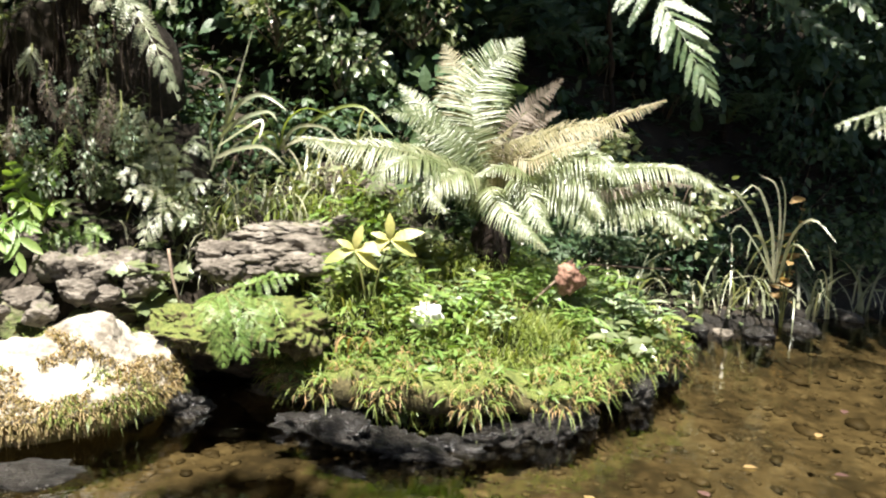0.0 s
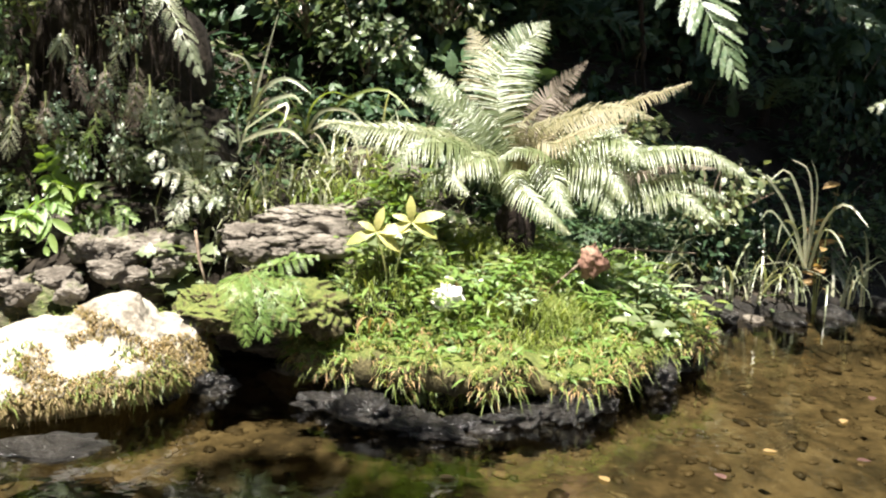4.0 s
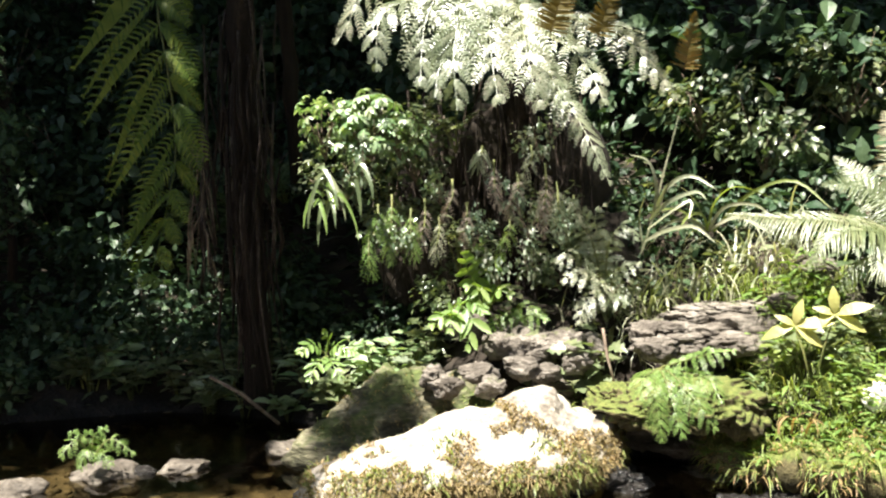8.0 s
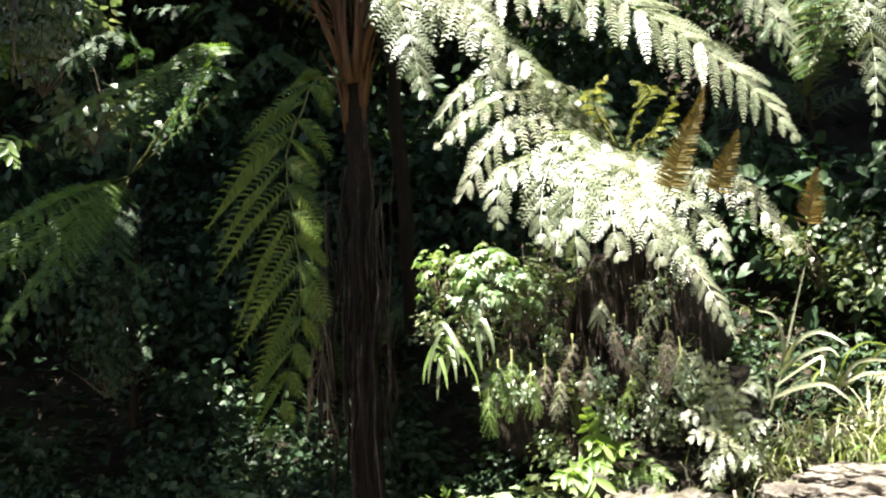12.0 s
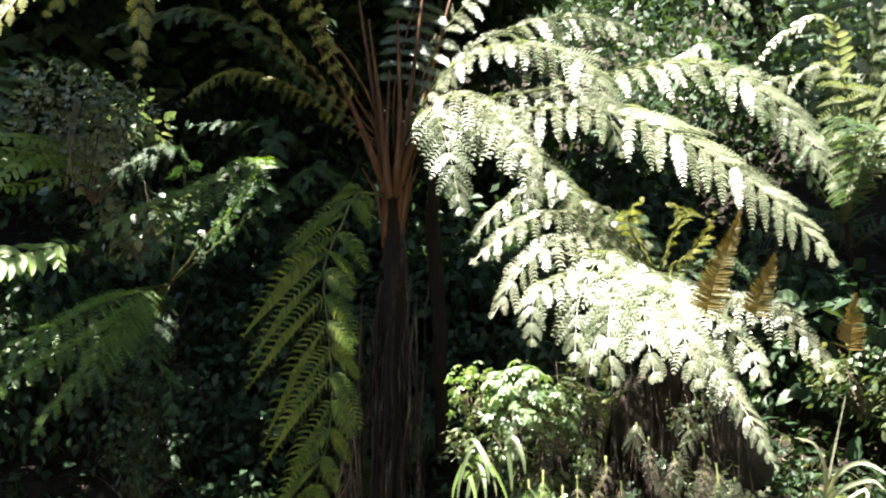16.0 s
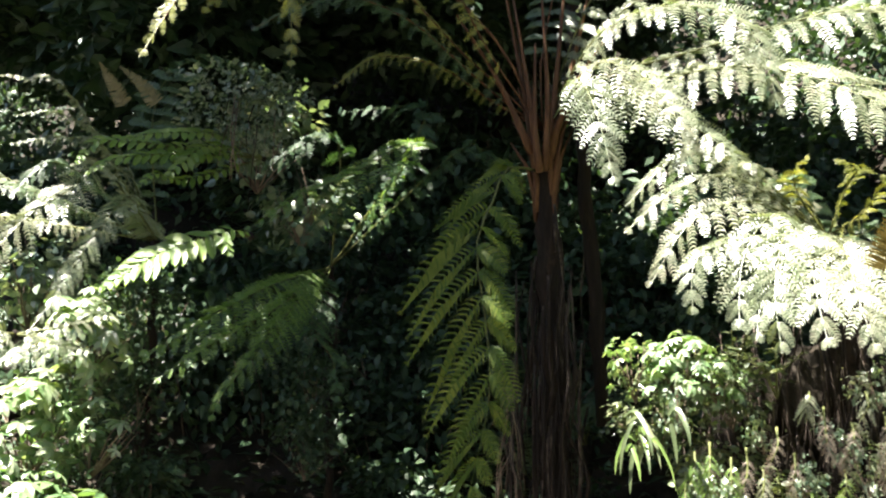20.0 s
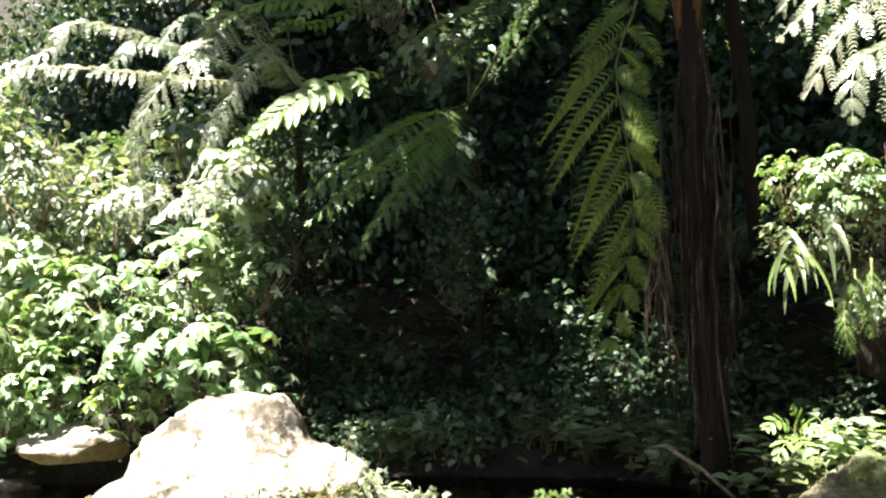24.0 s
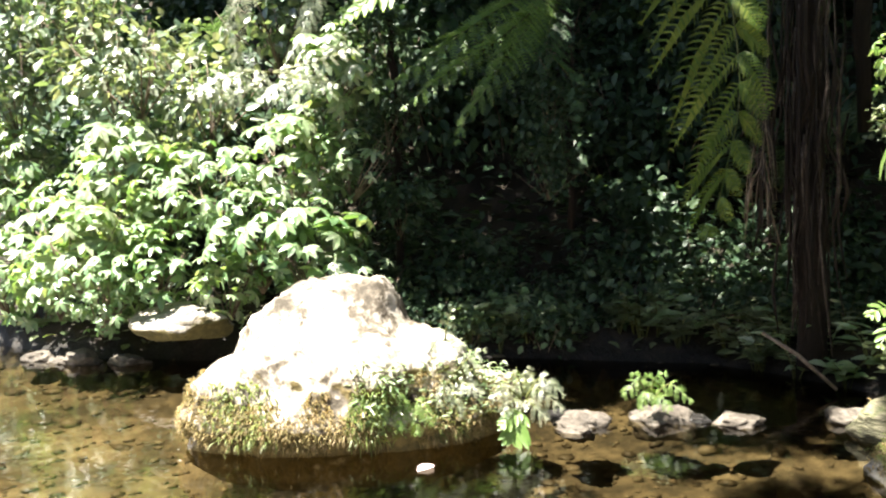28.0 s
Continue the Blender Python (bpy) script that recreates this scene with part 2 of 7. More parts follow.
M_LOBE = leaf_mat("lobed_fern_green", [(0.1, (0.07, 0.16, 0.028)), (0.5, (0.12, 0.23, 0.045)), (0.9, (0.2, 0.31, 0.08))], 0.42, 0.4, 0.6, 0.4, glow=(1.25, 1.3, 0.4))
M_FERNY = leaf_mat("yellowing_fern", [(0.1, (0.11, 0.13, 0.045)), (0.5, (0.19, 0.21, 0.09)), (0.9, (0.31, 0.31, 0.16))], 0.5, 0.4, 0.6, 0.3, glow=(1.2, 1.05, 0.6))
M_FERNP = leaf_mat("withering_fern", [(0.1, (0.10, 0.105, 0.06)), (0.5, (0.18, 0.185, 0.115)), (0.9, (0.29, 0.285, 0.19))], 0.6, 0.35, 0.4, 0.3, glow=(1.2, 1.0, 0.7))
M_FERNR = leaf_mat("rusty_young_fern", [(0.1, (0.10, 0.105, 0.018)), (0.5, (0.16, 0.15, 0.026)), (0.9, (0.22, 0.15, 0.03))], 0.5, 0.4, 0.5, 0.3, glow=(1.2, 0.9, 0.4))
M_LEAF = leaf_mat("shrub_leaf", [(0.1, (0.04, 0.08, 0.026)), (0.5, (0.09, 0.14, 0.05)), (0.9, (0.2, 0.25, 0.11))], 0.34, 0.3, 1.0)
M_DARKLEAF = leaf_mat("forest_leaf", [(0.1, (0.015, 0.04, 0.016)), (0.5, (0.03, 0.07, 0.026)), (0.9, (0.06, 0.11, 0.04))], 0.44, 0.22, 0.4)
M_BROAD = leaf_mat("broad_leaf", [(0.1, (0.065, 0.165, 0.05)), (0.45, (0.15, 0.27, 0.10)), (0.95, (0.36, 0.46, 0.27))], 0.36, 0.34, 1.0, glow=(1.2, 1.3, 0.5))
M_GRASS = leaf_mat("bank_grass", [(0.1, (0.06, 0.12, 0.02)), (0.45, (0.13, 0.20, 0.04)), (0.75, (0.18, 0.27, 0.06)), (0.95, (0.26, 0.30, 0.09))], 0.48, 0.4, 0.6)
M_MOSS = leaf_mat("golden_moss", [(0.1, (0.045, 0.055, 0.014)), (0.5, (0.16, 0.16, 0.055)), (0.9, (0.36, 0.34, 0.16))], 0.8, 0.3, 0.1, glow=(1.2, 1.0, 0.5))
M_REED = leaf_mat("reed_blade", [(0.1, (0.09, 0.14, 0.07)), (0.5, (0.2, 0.26, 0.13)), (0.9, (0.38, 0.42, 0.25))], 0.35, 0.3, 0.9)
M_YELLOW = leaf_mat("yellow_leaf", [(0.1, (0.22, 0.28, 0.06)), (0.5, (0.33, 0.39, 0.10)), (0.9, (0.44, 0.47, 0.16))], 0.45, 0.35)
M_DEAD = leaf_mat("dead_leaf", [(0.1, (0.02, 0.013, 0.008)), (0.5, (0.055, 0.036, 0.024)), (0.9, (0.16, 0.12, 0.08))], 0.7, 0.15, 0.2, glow=(1.1, 0.9, 0.6))
M_PALE = leaf_mat("pale_leaf", [(0.1, (0.4, 0.4, 0.3)), (0.5, (0.55, 0.54, 0.42)), (0.9, (0.65, 0.64, 0.52))], 0.5, 0.25, glow=(1, 1, 0.8))
M_FERNI = leaf_mat("island_fern", [(0.1, (0.065, 0.11, 0.035)), (0.5, (0.115, 0.17, 0.06)), (0.9, (0.21, 0.25, 0.115))], 0.38, 0.34, 0.9, 0.3, glow=(1.2, 1.3, 0.65))
# hanging frond: its dimness and sunlit yellow-green are put into the colour
M_HANG = leaf_mat("shaded_hang_frond", [(0.1, (0.03, 0.075, 0.01)), (0.5, (0.07, 0.14, 0.018)), (0.9, (0.2, 0.28, 0.045))], 0.48, 0.42, 0.3, 0.3, glow=(1.3, 1.3, 0.4))
M_SHRUB = leaf_mat("pale_shrub_leaf", [(0.1, (0.045, 0.10, 0.045)), (0.5, (0.11, 0.18, 0.085)), (0.9, (0.27, 0.33, 0.21))], 0.34, 0.32, 1.0)
M_DRY = leaf_mat("dry_grass", [(0.1, (0.12, 0.11, 0.03)), (0.5, (0.24, 0.20, 0.07)), (0.9, (0.38, 0.31, 0.14))], 0.55, 0.4, 0.4, glow=(1.2, 1.1, 0.55))
M_STONE = solid_mat("edge_stone", [(0.3, (0.02, 0.016, 0.012)), (0.48, (0.065, 0.054, 0.042)), (0.75, (0.17, 0.148, 0.12))], 5.0, 30, 0.75, 0.8, 0.02)
M_LEDGE = solid_mat("ledge_rock", [(0.28, (0.025, 0.02, 0.015)), (0.45, (0.085, 0.072, 0.058)), (0.6, (0.17, 0.15, 0.125)), (0.8, (0.28, 0.255, 0.22))], 5.0, 26, 0.85, 1.0, 0.04, stretch=(1, 1, 2.6),
                   moss=([(0.3, (0.04, 0.05, 0.015)), (0.7, (0.1, 0.11, 0.04))], 0.1, 0.66, 4.0))
M_TURF = solid_mat("turf_earth", [(0.25, (0.012, 0.010, 0.005)), (0.5, (0.05, 0.042, 0.018)), (0.75, (0.13, 0.11, 0.05))], 6.0, 40, 0.95, 1.0, 0.03,
                   moss=([(0.3, (0.05, 0.07, 0.015)), (0.7, (0.12, 0.13, 0.035))], 0.5, 0.7, 4.0))
# mossy slab, darker than its neighbours: half shade is put into the colour
M_SLAB = solid_mat("shaded_slab", [(0.3, (0.012, 0.012, 0.006)), (0.46, (0.05, 0.047, 0.025)), (0.62, (0.16, 0.145, 0.095)), (0.8, (0.3, 0.27, 0.2))], 4.0, 28, 0.85, 1.0, 0.05, stretch=(0.7, 0.7, 2.4),
                   moss=([(0.3, (0.03, 0.045, 0.012)), (0.7, (0.09, 0.11, 0.03))], 0.0, 0.48, 3.0))


# ---- ground ----
rng = np.random.default_rng(7)
SHORE = [(-60, -14), (-22, -1.5), (-12, 0.3), (-9.6, 0.95), (-8.3, 1.5), (-7.6, 2.2), (-6.7, 3.5), (-5.7, 4.4), (-4.9, 5.1), (-3.9, 5.15), (-3.1, 5.0),
         (-2.4, 4.75), (-1.8, 4.9), (-1.3, 5.12), (-0.95, 5.0), (-0.75, 4.6), (-0.2, 4.38), (0.55, 4.56), (0.95, 5.0), (1.32, 5.45), (1.6, 6.45), (2.3, 6.85), (3.8, 7.95), (8, 10.2), (22, 15), (60, 30)]
NEAR = [(60, 18), (20, 6), (8, 2.6), (3.0, 1.4), (0.5, 1.0), (-1.5, 0.4), (-3.2, -0.9), (-8, -3.2), (-22, -8), (-60, -24)]


def signed(x, y, line):
    """Metres from a line of points; positive on its left hand."""
    best = np.full(np.shape(x), 1e9); side = np.zeros(np.shape(x))
    for (ax, ay), (bx, by) in zip(line, line[1:]):
        dx, dy = bx - ax, by - ay
        k = np.clip(((x - ax) * dx + (y - ay) * dy) / (dx * dx + dy * dy), 0, 1)
        px, py = x - ax - k * dx, y - ay - k * dy
        d = np.hypot(px, py); s = dx * (y - ay) - dy * (x - ax)
        side = np.where(d < best - 1e-9, np.sign(s), side); best = np.minimum(best, d)
    return best * np.where(side == 0, 1, side)


def ripple(x, y, s, k):
    return (np.sin(x * s + 1.7 * k + 1.3 * np.sin(y * s * 0.83 + k)) * np.cos(y * s * 1.1 - 0.6 * k + 1.1 * np.sin(x * s * 0.7 + 2 * k)))


def smooth(v, a, b):
    k = np.clip((v - a) / (b - a), 0, 1)
    return k * k * (3 - 2 * k)


def height(x, y):
    x, y = np.asarray(x, float), np.asarray(y, float)
    d = signed(x, y, SHORE); n = signed(x, y, NEAR)
    isle = smooth(x, -1.5, -0.9) * (1 - smooth(x, 1.0, 1.7)) * (1 - smooth(y, 5.8, 6.8))
    bed = -0.16 - 0.16 * smooth(-d, 0.0, 1.6) + 0.035 * ripple(x, y, 2.3, 1) + 0.02 * ripple(x, y, 6.1, 2)
    land = 0.06 + 0.16 * smooth(d, 0, 0.35) + isle * (0.09 * smooth(d, 0.02, 0.3) + 0.13 * smooth(d, 0.2, 1.0) + 0.06 * ripple(x, y, 6.3, 7) * smooth(d, 0.05, 0.3)) + 0.18 * smooth(d, 0.5, 1.6)
    bench = smooth(x, -3.1, -2.3) * (1 - smooth(x, -0.6, 0.0))
    land = land + bench * (0.26 * smooth(d, 0.05, 0.3) + 0.34 * smooth(d, 0.3, 0.62))
    land = land + 0.8 * np.maximum(d - 1.3, 0) ** 1.08 * (1 - 0.6 * smooth(d, 14, 40))
    land = land + (0.05 + 0.12 * smooth(d, 1, 4)) * ripple(x, y, 1.9, 3) + 0.03 * ripple(x, y, 5.2, 4)
    z = bed + (land - bed) * smooth(d, -0.12, 0.12)
    near = 0.05 + 0.22 * smooth(n, 0, 1.2) + 0.3 * np.maximum(n - 4, 0) + 0.04 * ripple(x, y, 2.1, 5)
    return z + (near - z) * smooth(n, -0.25, 0.2)


def hgt(x, y):
    return float(height(np.array([x]), np.array([y]))[0])


def mesh_of(name, verts, faces, material, smooth_shade=True):
    me = bpy.data.meshes.new(name)
    me.from_pydata([tuple(v) for v in verts] if not isinstance(verts, np.ndarray) else verts.tolist(), [], faces if isinstance(faces, list) else faces.tolist())
    for m in (material if isinstance(material, (list, tuple)) else [material]):
        me.materials.append(m)
    if smooth_shade:
        me.shade_smooth()
    return me


def child(name, me, parent, m=None, label=""):
    ob = new(name, me)
    ob.parent = parent
    if m is not None:
        ob.matrix_basis = m
    if label:
        ob["label"] = label
    return ob


def thing(name, label, category, place=(0, 0, 0), group="", kind="", data=None):
    ob = new(name, data)
    ob.location = place
    return tagged(ob, label, category, group, kind)


g = np.linspace(-1, 1, 281)
gx = -1.0 + 6.5 * g + 75 * np.sign(g) * np.abs(g) ** 5
gy = 4.0 + 5.0 * g + 75 * np.sign(g) * np.abs(g) ** 5
GX, GY = np.meshgrid(gx, gy)
GZ = height(GX, GY)
N = len(g)
idx = np.arange(N * N).reshape(N, N)
quads = np.stack([idx[:-1, :-1], idx[:-1, 1:], idx[1:, 1:], idx[1:, :-1]], -1).reshape(-1, 4)
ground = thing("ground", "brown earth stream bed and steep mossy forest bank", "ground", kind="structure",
               data=mesh_of("ground", np.stack([GX, GY, GZ], -1).reshape(-1, 3), quads, [M_SOIL, M_BED, M_RIMSOIL]))
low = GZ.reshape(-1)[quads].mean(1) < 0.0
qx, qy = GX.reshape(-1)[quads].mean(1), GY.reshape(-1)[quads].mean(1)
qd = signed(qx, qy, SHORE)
# faces along the shoreline take the earth with shade painted in
shade_rim = ~low & (qd > -0.15) & (qd < 0.2) | (low & (qd > -0.05))
ground.data.polygons.foreach_set("material_index", np.where(shade_rim, 2, low.astype(int)).astype(np.int32))
wv = [(-70, -40, 0), (70, -40, 0), (70, 60, 0), (-70, 60, 0)]
water = thing("water", "clear shallow brown stream water over pebbles", "water", kind="structure", data=mesh_of("water", wv, [(0, 1, 2, 3)], M_WATER))
water.visible_shadow = False


def rock_mesh(name, size, seed, material, sub=3, rough=0.22, flat=0.0, jag=0.0):
    """A weathered stone: a ball pushed about by noise, cut by a few planes."""
    bm = bmesh.new()
    bmesh.ops.create_icosphere(bm, subdivisions=sub, radius=1.0)
    r = random.Random(seed)
    o = Vector((r.uniform(-50, 50), r.uniform(-50, 50), r.uniform(-50, 50)))
    cuts = [(Vector((r.uniform(-1, 1), r.uniform(-1, 1), r.uniform(-0.7, 1))).normalized(), r.uniform(0.62, 0.92)) for _ in range(7)]
    for v in bm.verts:
        p = v.co.copy()
        for n, c in cuts:
            e = p.dot(n) - c
            if e > 0:
                p -= n * e * 0.8
        p *= 1 + rough * noise.noise(p * 1.3 + o) + rough * 0.5 * noise.noise(p * 3.1 + o) + jag * noise.noise(p * 7 + o)
        if flat and p.z > 0:
            p.z *= 1 - flat
        v.co = Vector((p.x * size[0], p.y * size[1], p.z * size[2]))
    me = bpy.data.meshes.new(name)
    bm.to_mesh(me); bm.free()
    me.materials.append(material); me.shade_smooth()
    return me


def lumpy_rock(name, place, axes, lobes, seed, material, sub=5, rough=0.05):
    """A rock made of swellings (u, v, z and their half sizes) round one middle; axes: the way of u over the ground."""
    u = Vector((axes[0], axes[1], 0)).normalized()
    v = Vector((-u.y, u.x, 0))
    bm = bmesh.new()
    bmesh.ops.create_icosphere(bm, subdivisions=sub, radius=1.0)
    r = random.Random(seed)
    o = Vector((r.uniform(-50, 50), r.uniform(-50, 50), r.uniform(-50, 50)))
    for w in bm.verts:
        d = w.co.normalized()
        best = []
        for cu, cv, cz, su, sv, sz in lobes:
            A = (d.x / su) ** 2 + (d.y / sv) ** 2 + (d.z / sz) ** 2
            B = d.x * cu / su ** 2 + d.y * cv / sv ** 2 + d.z * cz / sz ** 2
            C = (cu / su) ** 2 + (cv / sv) ** 2 + (cz / sz) ** 2 - 1
            q = B * B - A * C
            if q > 0:
                best.append((B + math.sqrt(q)) / A)
        best = [b for b in best if b > 0.02] or [0.1]
        k = 14.0
        rad = math.log(sum(math.exp(k * b) for b in best)) / k
        p = d * rad
        p *= 1 + rough * 2.0 * noise.noise(p * 3.0 + o) + rough * noise.noise(p * 7.0 + o) + rough * 0.6 * noise.noise(p * 17.0 + o)
        w.co = u * p.x + v * p.y + Vector((0, 0, p.z))
    me = bpy.data.meshes.new(name)
    bm.to_mesh(me); bm.free()
    me.materials.append(material); me.shade_smooth()
    return me


# ---- plants: makers ----
def tube(points, radii, sides=5):
    """Vertices and faces of a tube along points."""
    pts = [Vector(p) for p in points]
    vs, fs = [], []
    for i, p in enumerate(pts):
        t = (pts[min(i + 1, len(pts) - 1)] - pts[max(i - 1, 0)]).normalized()
        a = t.orthogonal().normalized() if abs(t.z) > 0.95 else t.cross(Vector((0, 0, 1))).normalized()
        b = t.cross(a)
        for k in range(sides):
            w = 2 * math.pi * k / sides
            vs.append(p + (a * math.cos(w) + b * math.sin(w)) * radii[i])
    for i in range(len(pts) - 1):
        for k in range(sides):
            fs.append((i * sides + k, i * sides + (k + 1) % sides, (i + 1) * sides + (k + 1) % sides, (i + 1) * sides + k))
    fs.append(tuple(range(sides))[::-1])
    fs.append(tuple(range((len(pts) - 1) * sides, len(pts) * sides)))
    return [tuple(v) for v in vs], fs


def tubes_mesh(name, lines, material):
    vs, fs = [], []
    for pts, rad, sides in lines:
        v, f = tube(pts, rad, sides)
        o = len(vs)
        vs += v
        fs += [tuple(i + o for i in q) for q in f]
    return mesh_of(name, vs, fs, material)


FRONDS = {}


def frond_meshes(style, arc, material, seed=0):
    """A fern frond a metre long along +x that starts at the angle arc[0] over the level and ends at arc[1]: its leaf, its stalk and its chord."""
    key = (style, arc, material.name, seed)
    if key in FRONDS:
        return FRONDS[key]
    r = np.random.default_rng(seed + 11)
    # pairs, half width, bare stalk, forward slant, droop, pinnules
    pairs, half, bare, slant, droop, sub = 18, 0.24, 0.10, 24, 0.30, 20
    ns = 40
    s = np.linspace(0, 1, ns)
    ang = np.radians(arc[0] + (arc[1] - arc[0]) * s ** 1.25)
    ds = 1 / (ns - 1)
    X = np.concatenate([[0], np.cumsum(np.cos(ang[:-1]) * ds)])
    Z = np.concatenate([[0], np.cumsum(np.sin(ang[:-1]) * ds)])
    Y = 0.02 * np.sin(s * 3.1 + seed)
    vs, fs = [], []
    u = (np.arange(pairs) + 0.5) / pairs
    for side in (-1, 1):
        for k in range(pairs):
            q = bare + (1 - bare) * u[k]
            if r.random() < 0.03:
                continue
            p = np.array([np.interp(q, s, X), np.interp(q, s, Y), np.interp(q, s, Z)])
            a = np.interp(q, s, ang)
            T = np.array([math.cos(a), 0, math.sin(a)])
            Nn = np.array([-math.sin(a), 0, math.cos(a)])
            S = np.array([0, side, 0.0])
            prof = math.sin(math.pi * (0.16 + 0.84 * u[k])) ** 0.75
            ln = half * prof * r.uniform(0.9, 1.08) + 0.01
            sl = math.radians(slant + 25 * u[k] + r.uniform(-8, 8))
            d = S * math.cos(sl) + T * math.sin(sl) + Nn * r.uniform(-0.12, 0.3)
            d /= np.linalg.norm(d)
            dr = droop * r.uniform(0.7, 1.3)
            down = -Nn * 0.6 + np.array([0, 0, -0.4])
            W = T - d * (T @ d)
            W /= np.linalg.norm(W)
            m = max(4, int(sub * (0.35 + 0.65 * prof)))
            for j in range(m):
                t = (j + 0.6) / m
                c = p + d * ln * t + down * dr * ln * t * t
                pl = 0.026 * (1.15 - t) ** 0.7 * (0.4 + 0.6 * prof) * r.uniform(0.85, 1.1)
                pw = 0.5 * ln / m
                for ss in (-1, 1):
                    e = W * ss * 0.9 + d * 0.45 + Nn * r.uniform(-0.12, 0.2)
                    o = len(vs)
                    tp = c + e * pl + d * pl * 0.15 - np.array([0, 0, 0.15 * pl])
                    md = c + e * pl * 0.55 + Nn * pl * 0.06
                    tp = tp - Nn * pl * 0.1 + d * pl * 0.12
                    vs += [c - d * pw * 0.72, md - d * pw * 0.55, tp, md + d * pw * 0.6, c + d * pw * 0.72]
                    fs.append((o, o + 1, o + 3, o + 4)); fs.append((o + 1, o + 2, o + 3))
    i0 = int(bare * ns)
    o = len(vs)
    for i in range(i0, ns):
        w = np.array([0, 0.006 * (1.1 - s[i]) + 0.001, 0.003])
        vs.append(np.array([X[i], Y[i], Z[i]]) - w); vs.append(np.array([X[i], Y[i], Z[i]]) + w)
    fs += [(o + 2 * i, o + 2 * i + 1, o + 2 * i + 3, o + 2 * i + 2) for i in range(ns - i0 - 1)]
    leaf = mesh_of("leaf_blade", np.array(vs), fs, material, False)
    step = list(range(0, ns, 3)) + [ns - 1]
    thick = 0.006
    sv, sf = tube([(X[i], Y[i], Z[i] - 0.002) for i in step], [thick * (1.25 - 1.1 * s[i]) for i in step], 4)
    stalk = mesh_of("stalk", sv, sf, M_STEM)
    FRONDS[key] = (leaf, stalk, (X[-1], Z[-1]))
    return FRONDS[key]


def frond(parent, base, tip, style, arc, material, azimuth=None, seed=0, label="", twist=0.0, face=35.0, spin=0.0):
    """A frond under parent from base to tip, both given from the parent's place."""
    leaf, stalk, (cx, cz) = frond_meshes(style, arc, material, seed)
    D = Vector(tip) - Vector(base)
    az = math.atan2(D.y, D.x) if azimuth is None else radians(azimuth)
    across = D.x * math.cos(az) + D.y * math.sin(az)
    lift = math.atan2(D.z, across) - math.atan2(cz, cx)
    size = D.length / math.hypot(cx, cz)
    chord = Vector((across * math.cos(az), across * math.sin(az), D.z)).normalized()
    m = Matrix.Translation(base) @ Matrix.Rotation(radians(spin), 4, chord) @ Matrix.Rotation(az, 4, "Z") @ Matrix.Rotation(-lift, 4, "Y") @ Matrix.Rotation(radians(twist + face * math.cos(az)), 4, "X") @ Matrix.Scale(size, 4)
    f = child("frond", leaf, parent, m, label)
    child("stalk", stalk, f)
    return f


def rosette(parent, base, n, length, style, material, up=60, seed=0, spread=(0, 360), arcs=((70, -20), (55, -40), (40, -55)), mats=None):
    """Fronds all round a crown."""
    r = random.Random(seed)
    for k in range(n):
        a = radians(spread[0] + (spread[1] - spread[0]) * (k + r.uniform(-0.3, 0.3)) / n)
        arc = arcs[r.randrange(len(arcs))]
        _, _, (cx, cz) = frond_meshes(style, arc, material, k % 3)
        ln = length * r.uniform(0.8, 1.12)
        tip = Vector(base) + Vector((math.cos(a) * cx, math.sin(a) * cx, cz)) * ln
        frond(parent, base, tip, style, arc, r.choice(mats) if mats else material, seed=k % 3, azimuth=math.degrees(a), twist=r.uniform(-14, 14))


def fast_mesh(name, V, quads, tris, material, smooth_shade=False):
    """A mesh from arrays of corners, four-cornered and three-cornered faces."""
    me = bpy.data.meshes.new(name)
    quads, tris = np.asarray(quads, np.int32).reshape(-1, 4), np.asarray(tris, np.int32).reshape(-1, 3)
    me.vertices.add(len(V)); me.vertices.foreach_set("co", np.asarray(V, np.float32).ravel())
    li = np.concatenate([quads.ravel(), tris.ravel()])
    me.loops.add(len(li)); me.loops.foreach_set("vertex_index", li)
    me.polygons.add(len(quads) + len(tris))
    me.polygons.foreach_set("loop_start", np.concatenate([np.arange(len(quads)) * 4, len(quads) * 4 + np.arange(len(tris)) * 3]).astype(np.int32))
    me.update(calc_edges=True)
    me.materials.append(material)
    if smooth_shade:
        me.shade_smooth()
    return me


def glide(points, n):
    """n points at even steps along a smooth line through the given ones."""
    p = np.array([tuple(q) for q in points], float)
    e = np.vstack([2 * p[0] - p[1], p, 2 * p[-1] - p[-2]])
    out = []
    for i in range(len(p) - 1):
        a, b, c, d = e[i:i + 4]
        t = np.linspace(0, 1, 16, endpoint=False)[:, None]
        out.append(0.5 * (2 * b + (c - a) * t + (2 * a - 5 * b + 4 * c - d) * t ** 2 + (3 * b - a - 3 * c + d) * t ** 3))
    out = np.vstack(out + [p[-1:]])
    run = np.concatenate([[0], np.cumsum(np.linalg.norm(np.diff(out, axis=0), axis=1))])
    u = np.linspace(0, run[-1], n)
    return np.stack([np.interp(u, run, out[:, k]) for k in range(3)], 1), run[-1]


